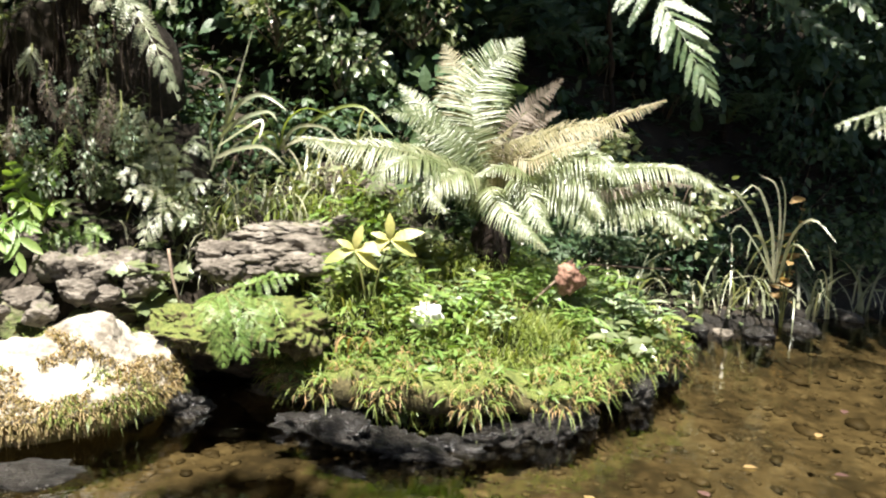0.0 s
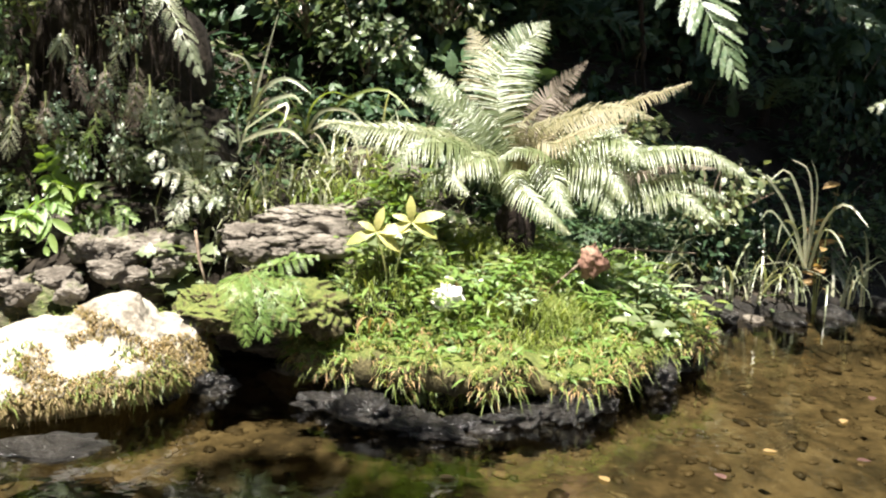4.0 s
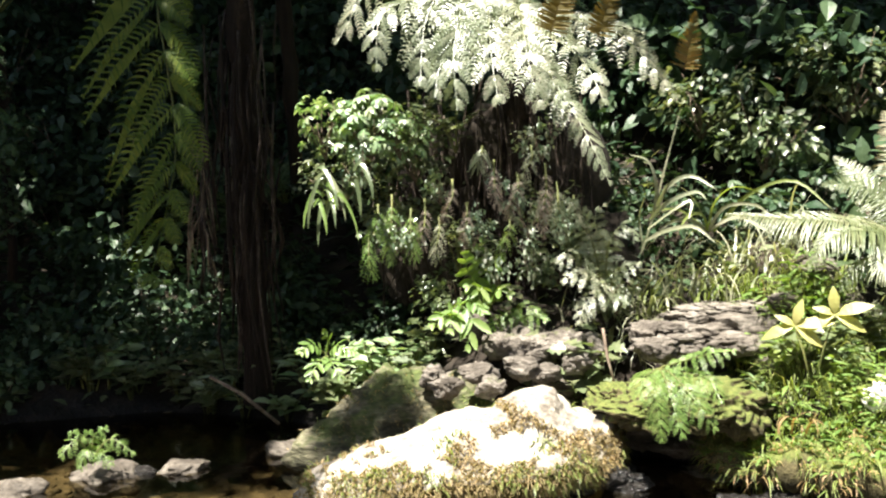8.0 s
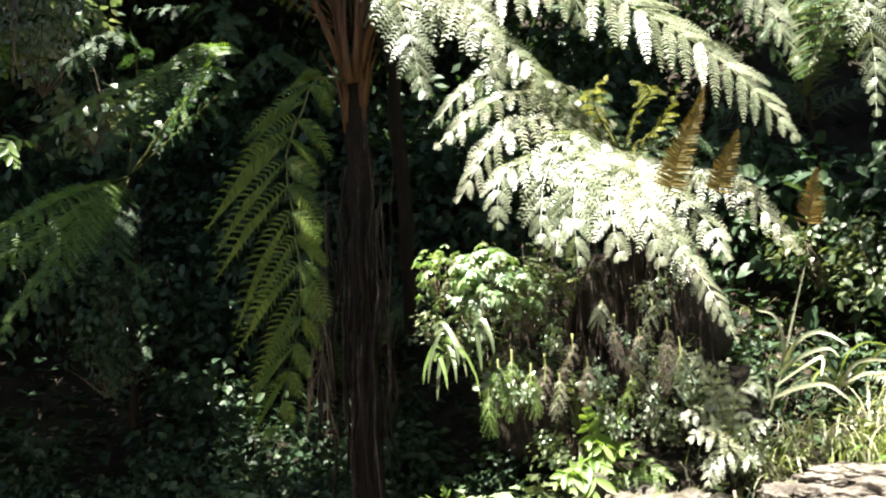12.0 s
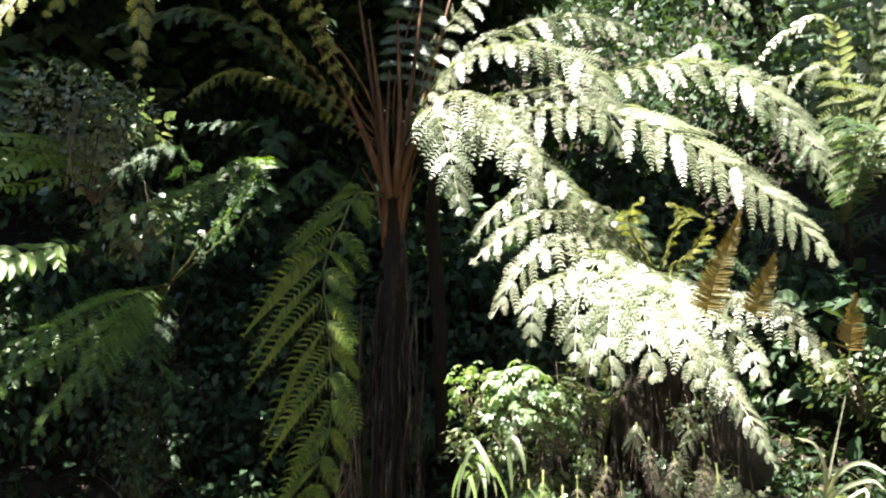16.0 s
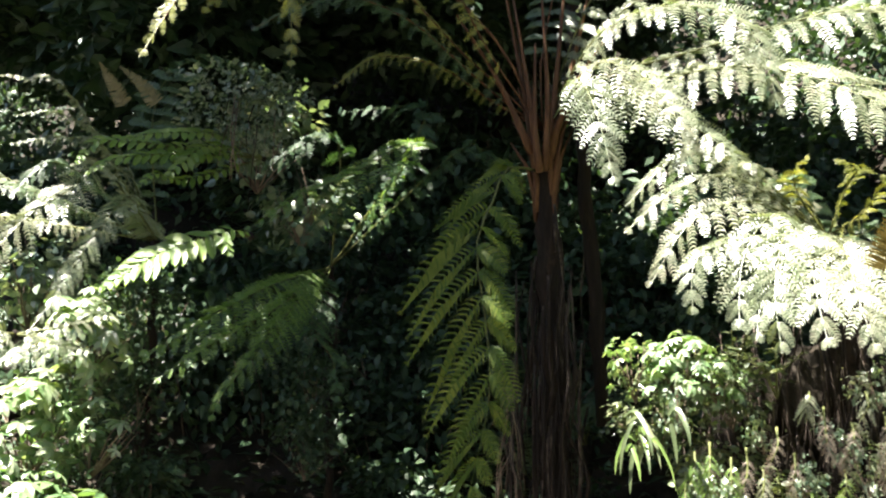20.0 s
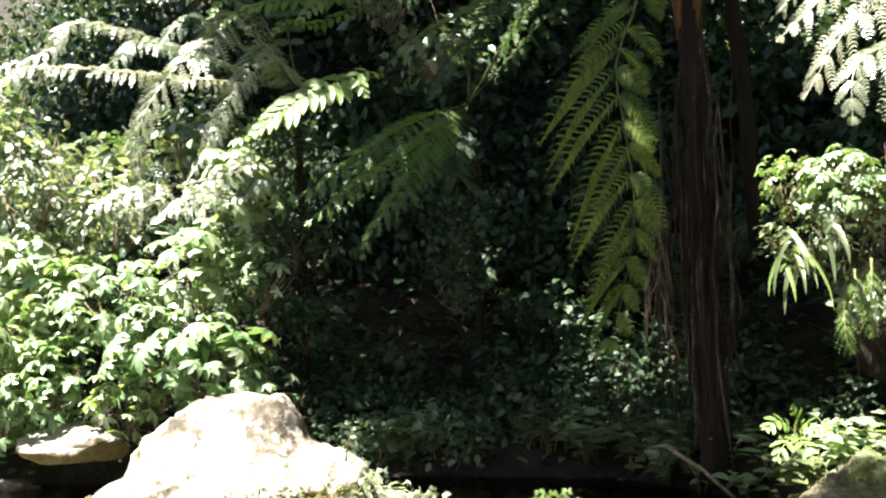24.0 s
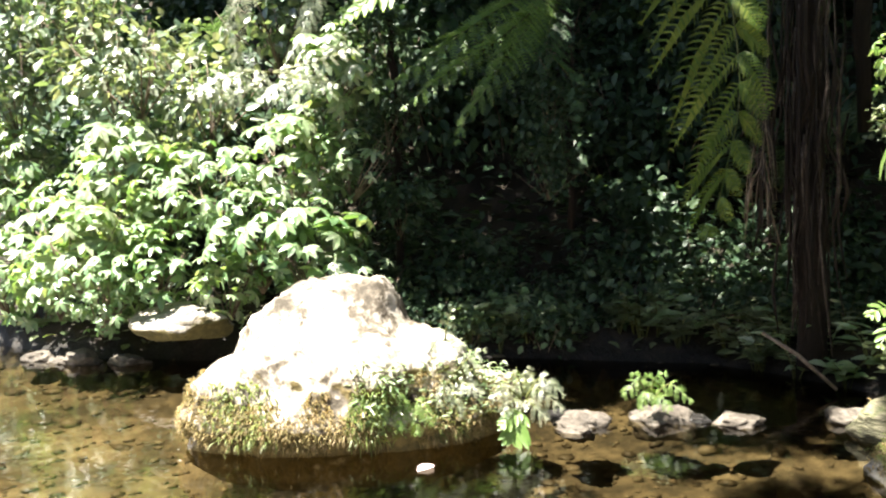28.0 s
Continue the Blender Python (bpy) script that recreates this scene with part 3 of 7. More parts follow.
# gap between pinnae, bare stalk, slants at foot and tip, droop, leaflet length, gap and width (0: the pinna is whole), pinna width, outline
KINDS = {"comb": (0.0155, 0.10, 12, 50, 0.45, 0, 0, 0, 0.0052, "lance"),
         "spike": (0.0100, 0.03, 8, 40, 0.0, 0, 0, 0, 0.0060, "taper"),
         "crest": (0.0135, 0.12, 2, 36, 0.10, 0, 0, 0, 0.0060, "lance"),
         "lobed": (0.065, 0.18, 25, 55, 0.25, 0, 0, 0, 0.034, "lance"),
         "plume": (0.100, 0.14, 18, 55, 0.45, 0.056, 0.0190, 0.0062, 0, "lance"),
         "fan": (0.078, 0.10, 25, 60, 0.15, 0.046, 0.0150, 0.0062, 0, "blunt"),
         "broad": (0.112, 0.22, 20, 60, 0.38, 0.062, 0.0200, 0.0068, 0, "lance"),
         "curtain": (0.165, 0.08, 14, 46, 0.35, 0.105, 0.0320, 0.0084, 0, "blunt")}


def bow(parent, points, wide, style, material, seed=0, face=None, droop=None, label="", sides=(1.0, 1.0), stem=None):
    """A frond along a line of points in the world, from its foot to its tip; wide: the length of its longest pinnae."""
    gap, bare, s0, s1, dr, pl, pg, pw, ww, outline = KINDS[style]
    dr = dr if droop is None else droop
    wild = 1.4 if style == "curtain" else 1.0
    if pl:   # small fronds have small leaflets
        f = min(1.1, max(0.42, wide / 0.2)) if style == "plume" else 1.0
        gap, pl, pg, pw = gap * f, pl * f, pg * f, pw * f
    r = np.random.default_rng(seed + 100)
    C, L = glide(points, 64)
    C = C - np.array(parent.location)
    T = unit(np.gradient(C, axis=0))
    mid = C[32] + np.array(parent.location)
    light = unit(np.array([-0.4 - mid[0], -0.2 - mid[1], 0.0])) * 0.75 + np.array([0, 0, 0.8]) if face is None else np.array(face, float)
    N = unit(light - T * (T @ light)[:, None]); S = np.cross(T, N)
    m = max(5, int(L * (1 - bare) / gap))
    u = (np.arange(m) + 0.5) / m
    u = np.concatenate([u, u]); sg = np.repeat([-1.0, 1.0], m)
    keep = r.random(2 * m) > 0.03
    u, sg = u[keep], sg[keep]
    k = len(u)
    q = (bare + (1 - bare) * u) * 63
    at = lambda A: A[np.floor(q).astype(int)] * (1 - q % 1)[:, None] + A[np.minimum(np.floor(q).astype(int) + 1, 63)] * (q % 1)[:, None]
    P, t, n, b = at(C), unit(at(T)), unit(at(N)), unit(at(S))
    prof = np.sin(np.pi * (0.14 + 0.86 * u)) ** 0.8 if outline == "lance" else (1 - u ** 1.5) ** 0.9 if outline == "taper" else (1 - u ** 3) ** 0.8 * (0.5 + 0.5 * np.minimum(1, 4 * u))
    ln = (wide * prof * r.uniform(0.86 - 0.1 * (wild - 1), 1.08, k) + 0.008) * np.where(sg < 0, sides[0], sides[1])
    sl = np.radians(s0 + (s1 - s0) * u + r.uniform(-6, 6, k) * wild)[:, None]
    d = unit(b * sg[:, None] * np.cos(sl) + t * np.sin(sl) + n * r.uniform(-0.05 * wild ** 2, 0.25 * wild, (k, 1)))
    g = np.array([0, 0, -1.0]) - 0.25 * n
    dk = (dr * r.uniform(0.7, 1.3, k) * ln)[:, None]
    W = unit(t - d * (t * d).sum(1)[:, None])
    roll = r.normal(size=(k, 1)) * (0.12 if pl == 0 else 0.36 * wild ** 0.6)
    W = unit(W * np.cos(roll) + np.cross(d, W) * np.sin(roll))
    ww = ww * (min(1.3, wide / 0.17) if style == "lobed" else 1.0)
    line = np.stack([C - S * 0.002, C + S * 0.002], 1)[int(bare * 63):].reshape(-1, 3)
    strip = (np.arange(len(line) // 2 - 1) * 2)[:, None] + np.array([0, 1, 3, 2])
    if pl == 0:
        st = np.array([0, 0.25, 0.6, 0.86, 1.0])
        wp = np.array([0.8, 1.0, 0.85, 0.5, 0.04]) if style != "lobed" else np.array([0.3, 0.9, 1.0, 0.62, 0.05])
        c = P[:, None] + (d * ln[:, None])[:, None] * st[None, :, None] + (g * dk)[:, None] * (st ** 2)[None, :, None]
        hw = W[:, None] * (ww * wp)[None, :, None] * (0.5 + 0.5 * prof)[:, None, None]
        V = np.stack([c - hw + n[:, None] * 0.3 * ww, c, c + hw + n[:, None] * 0.3 * ww], 2).reshape(-1, 3)
        base = (np.arange(k) * 15)[:, None, None] + (np.arange(4) * 3)[None, :, None]
        quads = np.concatenate([base + np.array([0, 1, 4, 3]), base + np.array([1, 2, 5, 4])]).reshape(-1, 4)
        leaf = fast_mesh("leaf_blade", np.concatenate([V, line]), np.concatenate([quads, strip + len(V)]), [], material, style == "lobed")
    else:
        j = max(4, int(wide / pg))
        tt = (np.arange(j) + 0.5) / j
        c = P[:, None] + (d * ln[:, None])[:, None] * tt[None, :, None] + (g * dk)[:, None] * (tt ** 2)[None, :, None]
        dd = unit((d * ln[:, None])[:, None] + 2 * (g * dk)[:, None] * tt[None, :, None])
        Wj = unit(W[:, None] - dd * (W[:, None] * dd).sum(2)[..., None])
        size = pl * (np.sin(np.pi * (0.2 + 0.78 * tt)) ** 0.7)[None] * (0.4 + 0.6 * prof)[:, None] * r.uniform(0.85, 1.1, (k, j))
        half = (pw * np.ones((k, j)) * (0.5 + 0.5 * prof)[:, None])[..., None] * np.minimum(1, ln / (0.5 * wide))[:, None, None] ** 0.5
        parts = []
        for ss in (-1, 1):
            e = unit(Wj * ss * 0.86 + dd * 0.52 + n[:, None] * r.uniform(-0.1, 0.25, (k, j, 1)))
            x = size[..., None]
            tip = c + e * x + np.array([0, 0, -0.16]) * x + dd * 0.12 * x
            md = c + e * x * 0.55 + n[:, None] * 0.05 * x
            parts.append(np.stack([c - dd * half * 0.8, md - dd * half, tip, md + dd * half, c + dd * half * 0.8], 2).reshape(-1, 3))
        V = np.concatenate(parts)
        o = (np.arange(len(V) // 5) * 5)[:, None]
        rib = np.stack([P - t * 0.0022, P + t * 0.0022, P + d * ln[:, None] * 0.55 + g * dk * 0.3, P + d * ln[:, None] + g * dk], 1)
        o2 = len(V) + (np.arange(k) * 4)[:, None]
        leaf = fast_mesh("leaf_blade", np.concatenate([V, rib.reshape(-1, 3), line]), np.concatenate([o + np.array([0, 1, 3, 4]), strip + len(V) + 4 * k]),
                         np.concatenate([o + np.array([1, 2, 3]), o2 + np.array([0, 1, 2]), o2 + np.array([1, 3, 2])]), material)
    f = child("frond", leaf, parent, None, label)
    th = {"comb": 0.006, "crest": 0.006, "spike": 0.004, "lobed": 0.006, "plume": 0.007, "broad": 0.010, "fan": 0.008, "curtain": 0.009}[style]
    i = list(range(0, 64, 4)) + [63]
    sv, sf = tube([C[a] - N[a] * 0.003 for a in i], [th * (1.2 - 1.05 * a / 63) for a in i], 5)
    child("stalk", mesh_of("stalk", sv, sf, stem or M_STEM), f)
    return f


LOBES = {"simple": [(0.45, 0.24)],
         "oval": [(0.12, 0.16), (0.35, 0.30), (0.62, 0.26), (0.85, 0.11)],
         "narrow": [(0.12, 0.07), (0.35, 0.12), (0.62, 0.10), (0.85, 0.045)],
         "lobed": [(0.02, 0.26), (0.16, 0.17), (0.30, 0.42), (0.46, 0.19), (0.60, 0.33), (0.76, 0.13), (0.88, 0.09)],
         "finger": [(0.1, 0.07), (0.35, 0.17), (0.62, 0.2), (0.85, 0.11)],
         "round": [(0.05, 0.28), (0.3, 0.44), (0.6, 0.40), (0.85, 0.2)]}


def leaf_points(places, ways, ups, sizes, shape, curl=0.25):
    """Vertices and faces of many leaves, each folded along its midrib."""
    out = LOBES[shape]
    vs, fs = [], []
    for p, d, n, L in zip(places, ways, ups, sizes):
        s = np.cross(d, n); s /= (np.linalg.norm(s) + 1e-9)
        n = np.cross(s, d)
        o = len(vs)
        vs.append(p)
        for t, w in out:
            vs.append(p + d * t * L - n * curl * L * t * t)
        tip = p + d * L - n * curl * L
        vs.append(tip)
        m = len(out)
        for sg in (1, -1):
            for t, w in out:
                vs.append(p + d * t * L + s * sg * w * L - n * (curl * L * t * t - 0.35 * w * L * 0.5))
        mid = [o + i for i in range(m + 2)]
        for h in range(2):
            e = [o] + [o + m + 2 + h * m + i for i in range(m)] + [o + m + 1]
            for i in range(m + 1):
                q = (mid[i], e[i], e[i + 1], mid[i + 1])
                q = tuple(dict.fromkeys(q))
                if len(q) > 2:
                    fs.append(q if h == 0 else q[::-1])
    return vs, fs


def unit(v):
    return v / (np.linalg.norm(v, axis=-1, keepdims=True) + 1e-9)


def leaf_ball(name, n, radius, leaf, shape, seed, material, shell=0.55, lean=(0, 0, 0.6), curl=0.25, clumps=0):
    """A crown of leaves that hang outward, uneven, with gaps."""
    r = np.random.default_rng(seed)
    rad = np.array(radius)
    if clumps:
        cs = unit(r.normal(size=(clumps, 3))) * r.uniform(0.35, 0.95, (clumps, 1))
        w = r.integers(0, clumps, n)
        p = cs[w] + r.normal(size=(n, 3)) * r.uniform(0.12, 0.26, (clumps, 1))[w]
    else:
        p = unit(r.normal(size=(n, 3))) * r.uniform(shell, 1.0, (n, 1)) ** 0.7
    out = unit(p + 1e-6)
    d = unit(out * np.array([1, 1, 0.3]) + r.normal(size=(n, 3)) * 0.55 + np.array([0, 0, -0.25]))
    up = unit(out * 0.5 + np.array(lean) + r.normal(size=(n, 3)) * 0.45)
    vs, fs = leaf_points(p * rad, d, up, leaf * r.uniform(0.55, 1.25, n), shape, curl)
    return mesh_of(name, np.array(vs), fs, material, False)


def twig_mesh(name, radius, seed, n=7, thick=0.012, material=None, base=(0, 0, -1.0)):
    r = random.Random(seed)
    lines = []
    b = Vector(base) * radius[2]
    for _ in range(n):
        e = Vector((r.uniform(-1, 1) * radius[0], r.uniform(-1, 1) * radius[1], r.uniform(-0.1, 0.9) * radius[2])) * 0.85
        m = b.lerp(e, 0.5) + Vector((r.uniform(-0.15, 0.15), r.uniform(-0.15, 0.15), 0.1)) * radius[0]
        lines.append(([b, m, e], [thick, thick * 0.7, thick * 0.25], 4))
    return tubes_mesh(name, lines, material or M_WOOD)


def blades(name, n, spot, length, width, seed, material, bend=0.9, up=0.8, seg=3):
    """Grass: bent blades; spot gives the roots."""
    r = np.random.default_rng(seed)
    vs, fs = [], []
    for k in range(n):
        x, y, z = spot(r)
        a = r.uniform(0, 2 * math.pi)
        L = length * r.uniform(0.5, 1.25)
        w = width * r.uniform(0.7, 1.3)
        h = np.array([math.cos(a), math.sin(a), 0]); s = np.array([-math.sin(a), math.cos(a), 0])
        e0 = up * r.uniform(0.75, 1.15); bd = bend * r.uniform(0.5, 1.4)
        p = np.array([x, y, z]); o = len(vs)
        for j in range(seg + 1):
            ww = w * (1.0 - (j / seg) ** 1.8)
            if j == seg:
                vs.append(p)
            else:
                vs.append(p - s * ww); vs.append(p + s * ww)
            e = e0 * 1.45 - bd * 2.25 * (j / seg) ** 1.2
            p = p + (h * math.cos(e) + np.array([0, 0, math.sin(e)])) * L / seg
        fs += [(o + 2 * j, o + 2 * j + 1, o + 2 * j + 3, o + 2 * j + 2) for j in range(seg - 1)] + [(o + 2 * seg - 2, o + 2 * seg - 1, o + 2 * seg)]
    return mesh_of(name, np.array(vs), fs, material)


def palm_ball(name, n, radius, leaf, fingers, seed, material, lean=(-0.1, -0.4, 0.9)):
    """A crown of hand-shaped leaves, each of several leaflets that spread from one stalk's end."""
    r = np.random.default_rng(seed)
    out = unit(r.normal(size=(n, 3)) + np.array([0.0, -0.3, 0.2]))
    p = out * r.uniform(0.45, 1.0, (n, 1)) * np.array(radius)
    up = unit(out * 0.6 + np.array(lean) + r.normal(size=(n, 3)) * 0.3)
    P, D, U, S = [], [], [], []
    for k in range(n):
        a = unit(np.cross(up[k], r.normal(size=3))); b = np.cross(up[k], a)
        L = leaf * r.uniform(0.6, 1.25)
        for j in range(fingers):
            w = (j / (fingers - 1) - 0.5) * 4.4
            P.append(p[k]); D.append(unit(a * math.cos(w) + b * math.sin(w) - up[k] * 0.22)); U.append(up[k]); S.append(L * (1 - 0.09 * abs(w)) * r.uniform(0.9, 1.1))
    vs, fs = leaf_points(P, D, U, S, "finger", 0.28)
    return mesh_of(name, np.array(vs), fs, material, False)


def scatter_on(ob, n, seed, keep):
    """Points and normals over an object's faces where keep(place, normal) holds."""
    me, m = ob.data, Matrix.Translation(ob.location) @ ob.rotation_euler.to_matrix().to_4x4()
    r = random.Random(seed)
    ps, ns = [], []
    faces = [(m @ f.center, (m.to_3x3() @ f.normal).normalized(), math.sqrt(f.area)) for f in me.polygons]
    faces = [f for f in faces if keep(f[0], f[1])]
    for f in r.choices(faces, weights=[f[2] ** 2 for f in faces], k=n):
        ps.append(f[0] + Vector((r.uniform(-1, 1), r.uniform(-1, 1), r.uniform(-1, 1))) * f[2] * 0.5)
        ns.append(f[1])
    return ps, ns


def tufts_on(name, ps, ns, length, width, seed, material, lift=0.5, hang=0.6):
    """Short blades that stand off a surface and droop."""
    r = np.random.default_rng(seed)
    vs, fs = [], []
    for p, n in zip(ps, ns):
        p, n = np.array(p), np.array(n)
        d = n * 0.7 + np.array([0, 0, lift]) + r.normal(size=3) * 0.45
        d /= np.linalg.norm(d)
        L = length * r.uniform(0.5, 1.3)
        s = np.cross(d, [0, 0, 1.0]) + r.normal(size=3) * 0.2
        s *= width * r.uniform(0.7, 1.3) / (np.linalg.norm(s) + 1e-6)
        o = len(vs)
        q = p + d * L * 0.5 + np.array([0, 0, -hang * 0.2 * L])
        e = p + d * L * 0.9 + np.array([0, 0, -hang * L])
        vs += [p - s, p + s, q - s * 0.8, q + s * 0.8, e]
        fs += [(o, o + 1, o + 3, o + 2), (o + 2, o + 3, o + 4)]
    return mesh_of(name, np.array(vs), fs, material)


def spread(n, seed, x0, x1, y0, y1, keep=None):
    """Spots on the ground, as rows of x, y, z."""
    r = np.random.default_rng(seed)
    x, y = r.uniform(x0, x1, n * 3), r.uniform(y0, y1, n * 3)
    d = signed(x, y, SHORE)
    ok = d > 0.02 if keep is None else keep(x, y, d)
    x, y = x[ok][:n], y[ok][:n]
    return np.stack([x, y, height(x, y)], 1)


def at_rows(rows):
    it = iter(rows.tolist())
    return lambda r: next(it)


def leafy(name, rows, leaf, shape, seed, material, rise=0.1, curl=0.3):
    """Small leaves that stand over given spots."""
    r = np.random.default_rng(seed)
    n = len(rows)
    p = rows + np.stack([r.normal(size=n) * 0.02, r.normal(size=n) * 0.02, r.uniform(0.2, 1.0, n) * rise], 1)
    a = r.uniform(0, 6.283, n)
    d = unit(np.stack([np.cos(a), np.sin(a), r.uniform(-0.2, 0.6, n)], 1))
    up = unit(np.stack([r.normal(size=n) * 0.35, r.normal(size=n) * 0.35, np.ones(n)], 1))
    vs, fs = leaf_points(p, d, up, leaf * r.uniform(0.6, 1.3, n), shape, curl)
    return mesh_of(name, np.array(vs), fs, material, False)


# ---- rocks ----
def rock(name, label, place, size, seed, material, turn=0.0, sub=4, rough=0.22, flat=0.0, group="", jag=0.0):
    ob = thing(name, label, "rock", place, group, data=rock_mesh(name, size, seed, material, sub, rough, flat, jag))
    ob.rotation_euler = (0, 0, radians(turn))
    return ob


boulder = thing("boulder", "large pale sunlit boulder standing in the stream", "boulder", (-4.95, 2.2, 0.08), data=lumpy_rock("boulder", None, (0.46, 0.89), [
    (-0.14, 0.14, 0.40, 0.34, 0.30, 0.40), (0.12, 0.14, 0.40, 0.22, 0.26, 0.36), (0.12, -0.1, 0.25, 0.40, 0.34, 0.27), (0.40, 0.0, 0.18, 0.26, 0.32, 0.32), (-0.5, 0.0, 0.08, 0.38, 0.36, 0.34),
    (0.72, 0.02, 0.04, 0.28, 0.26, 0.18), (0.0, -0.04, 0.06, 0.92, 0.46, 0.17), (0.0, 0.0, -0.12, 0.9, 0.42, 0.25), (-0.28, 0.05, 0.28, 0.34, 0.34, 0.34)], 4, M_BOULDER, 6, 0.05))
mossy = thing("mossy_rock", "pale rock with a golden moss skirt in the stream", "rock", (-2.05, 4.22, 0.05), data=lumpy_rock("mossy_rock", None, (0.9, 0.44), [
    (0.36, 0.1, 0.13, 0.27, 0.26, 0.32), (0.06, 0.02, 0.09, 0.34, 0.3, 0.27), (-0.38, -0.05, 0.0, 0.36, 0.28, 0.2), (-0.62, -0.08, -0.04, 0.3, 0.24, 0.15), (0.58, 0.12, 0.05, 0.22, 0.22, 0.26), (0.1, -0.04, 0.08, 0.6, 0.3, 0.11), (0.1, 0.06, -0.12, 0.5, 0.24, 0.2)], 12, M_ROCK, 6, 0.06))
slab = thing("mossy_rock", "shaded moss-streaked rock slab against the bank", "rock", (-2.62, 4.6, 0.08), data=lumpy_rock("mossy_rock", None, (0.9, 0.4), [
    (0.1, 0.08, 0.1, 0.34, 0.24, 0.36), (-0.2, 0.0, 0.0, 0.34, 0.26, 0.27), (0.0, 0.0, -0.1, 0.5, 0.32, 0.28), (0.34, 0.1, 0.1, 0.16, 0.18, 0.28)], 17, M_SLAB, 6, 0.15))
rock("rock", "flat-topped grey rock among leaves on the bank", (-7.5, 2.08, 0.36), (0.40, 0.34, 0.22), 21, M_ROCK, 30, 4, 0.2, 0.4, "", 0.08)
for i in range(16):   # broken ledge behind the grass
    rr = random.Random(3300 + i)
    k = rr.random()
    x, y = -1.62 + 1.55 * k + rr.uniform(-0.06, 0.06), 5.12 + 0.4 * k + rr.uniform(-0.12, 0.12)
    s = rr.choice((0.1, 0.13, 0.17, 0.22))
    rock("rock", "weathered grey-brown ledge rock among grass", (x, y, hgt(x, y) + 0.28 * s + rr.uniform(0, 0.1)), (s * rr.uniform(1.1, 1.6), s, s * rr.uniform(0.5, 0.8)), 3400 + i, M_LEDGE, rr.uniform(-35, 35), 4, 0.3, 0.2, "bank rocks", jag=0.2)
for i, (p, a, b, c) in enumerate([((-2.11, 4.92, 0.65), 0.16, 0.12, 0.12), ((-1.96, 4.97, 0.62), 0.18, 0.13, 0.14), ((-1.81, 5.04, 0.65), 0.16, 0.12, 0.13), ((-1.97, 4.76, 0.55), 0.14, 0.1, 0.09), ((-1.83, 4.81, 0.52), 0.13, 0.1, 0.08), ((-2.17, 4.63, 0.53), 0.14, 0.1, 0.08), ((-2.30, 4.52, 0.47), 0.12, 0.09, 0.09), ((-2.07, 4.56, 0.47), 0.1, 0.08, 0.09), ((-1.67, 4.91, 0.57), 0.12, 0.1, 0.08), ((-2.41, 4.58, 0.50), 0.1, 0.1, 0.1),
                                  ((-1.23, 5.16, 0.74), 0.2, 0.14, 0.07), ((-1.09, 5.29, 0.79), 0.22, 0.14, 0.06), ((-0.95, 5.36, 0.83), 0.24, 0.15, 0.06), ((-1.09, 5.09, 0.68), 0.2, 0.13, 0.07), ((-0.96, 5.21, 0.72), 0.22, 0.14, 0.07), ((-0.80, 5.32, 0.79), 0.22, 0.14, 0.06), ((-1.25, 5.01, 0.66), 0.14, 0.1, 0.08), ((-0.81, 5.12, 0.69), 0.2, 0.14, 0.07), ((-1.34, 5.09, 0.72), 0.1, 0.1, 0.09), ((-0.69, 5.43, 0.83), 0.2, 0.14, 0.06)]):
    a, b, c = (a * 0.78, b * 0.8, c * 0.8) if i < 10 else (a, b, c)
    rock("rock", "weathered grey-brown bank rock patched with lichen" if i < 10 else "flat grey ledge rock in broken layers", p, (a, b, c), 3800 + i, M_LEDGE, 17 * i % 50, 4, 0.4, 0.25, "bank rocks", jag=0.3)
for x, y, z, a, b, c in ((-1.22, 4.66, 0.40, 0.26, 0.24, 0.11), (-0.98, 4.62, 0.42, 0.24, 0.26, 0.11), (-1.40, 4.84, 0.38, 0.2, 0.2, 0.13), (-0.82, 4.72, 0.43, 0.2, 0.28, 0.14), (-1.1, 4.9, 0.42, 0.42, 0.2, 0.12), (-1.5, 4.72, 0.24, 0.12, 0.14, 0.2)):
    rock("rock", "mossy lip of earth and rock over the dark hollow", (x, y, z), (a, b, c), int(-x * 777), M_TURF, 20, 5, 0.35, 0.2, "bank rocks", jag=0.25)
for x, y, s in ((-0.98, 4.98, 0.19), (-0.74, 4.86, 0.16), (-1.12, 5.12, 0.14), (-0.86, 5.12, 0.12), (-0.62, 5.0, 0.1)):
    rock("rock", "pale rock on the island's grassy shoulder", (x, y, hgt(x, y) + 0.05), (s * 1.2, s, s * 0.62), int(abs(x) * 1000), M_LEDGE, 40 * x, 4, 0.28, 0.15, "bank rocks", jag=0.18)
for i in range(16):
    rr = random.Random(500 + i)
    x, y = -2.7 + 1.25 * rr.random(), 4.78 + 0.5 * rr.random()
    s = rr.uniform(0.06, 0.17)
    rock("stone", "lichen-spotted grey bank stone", (x, y, hgt(x, y) + s * 0.6 + rr.uniform(0, 0.2)), (s * 1.2, s, s * 0.85), 600 + i, M_LEDGE, rr.uniform(0, 180), 3, 0.25, 0.1, "rubble of the bank", 0.05)
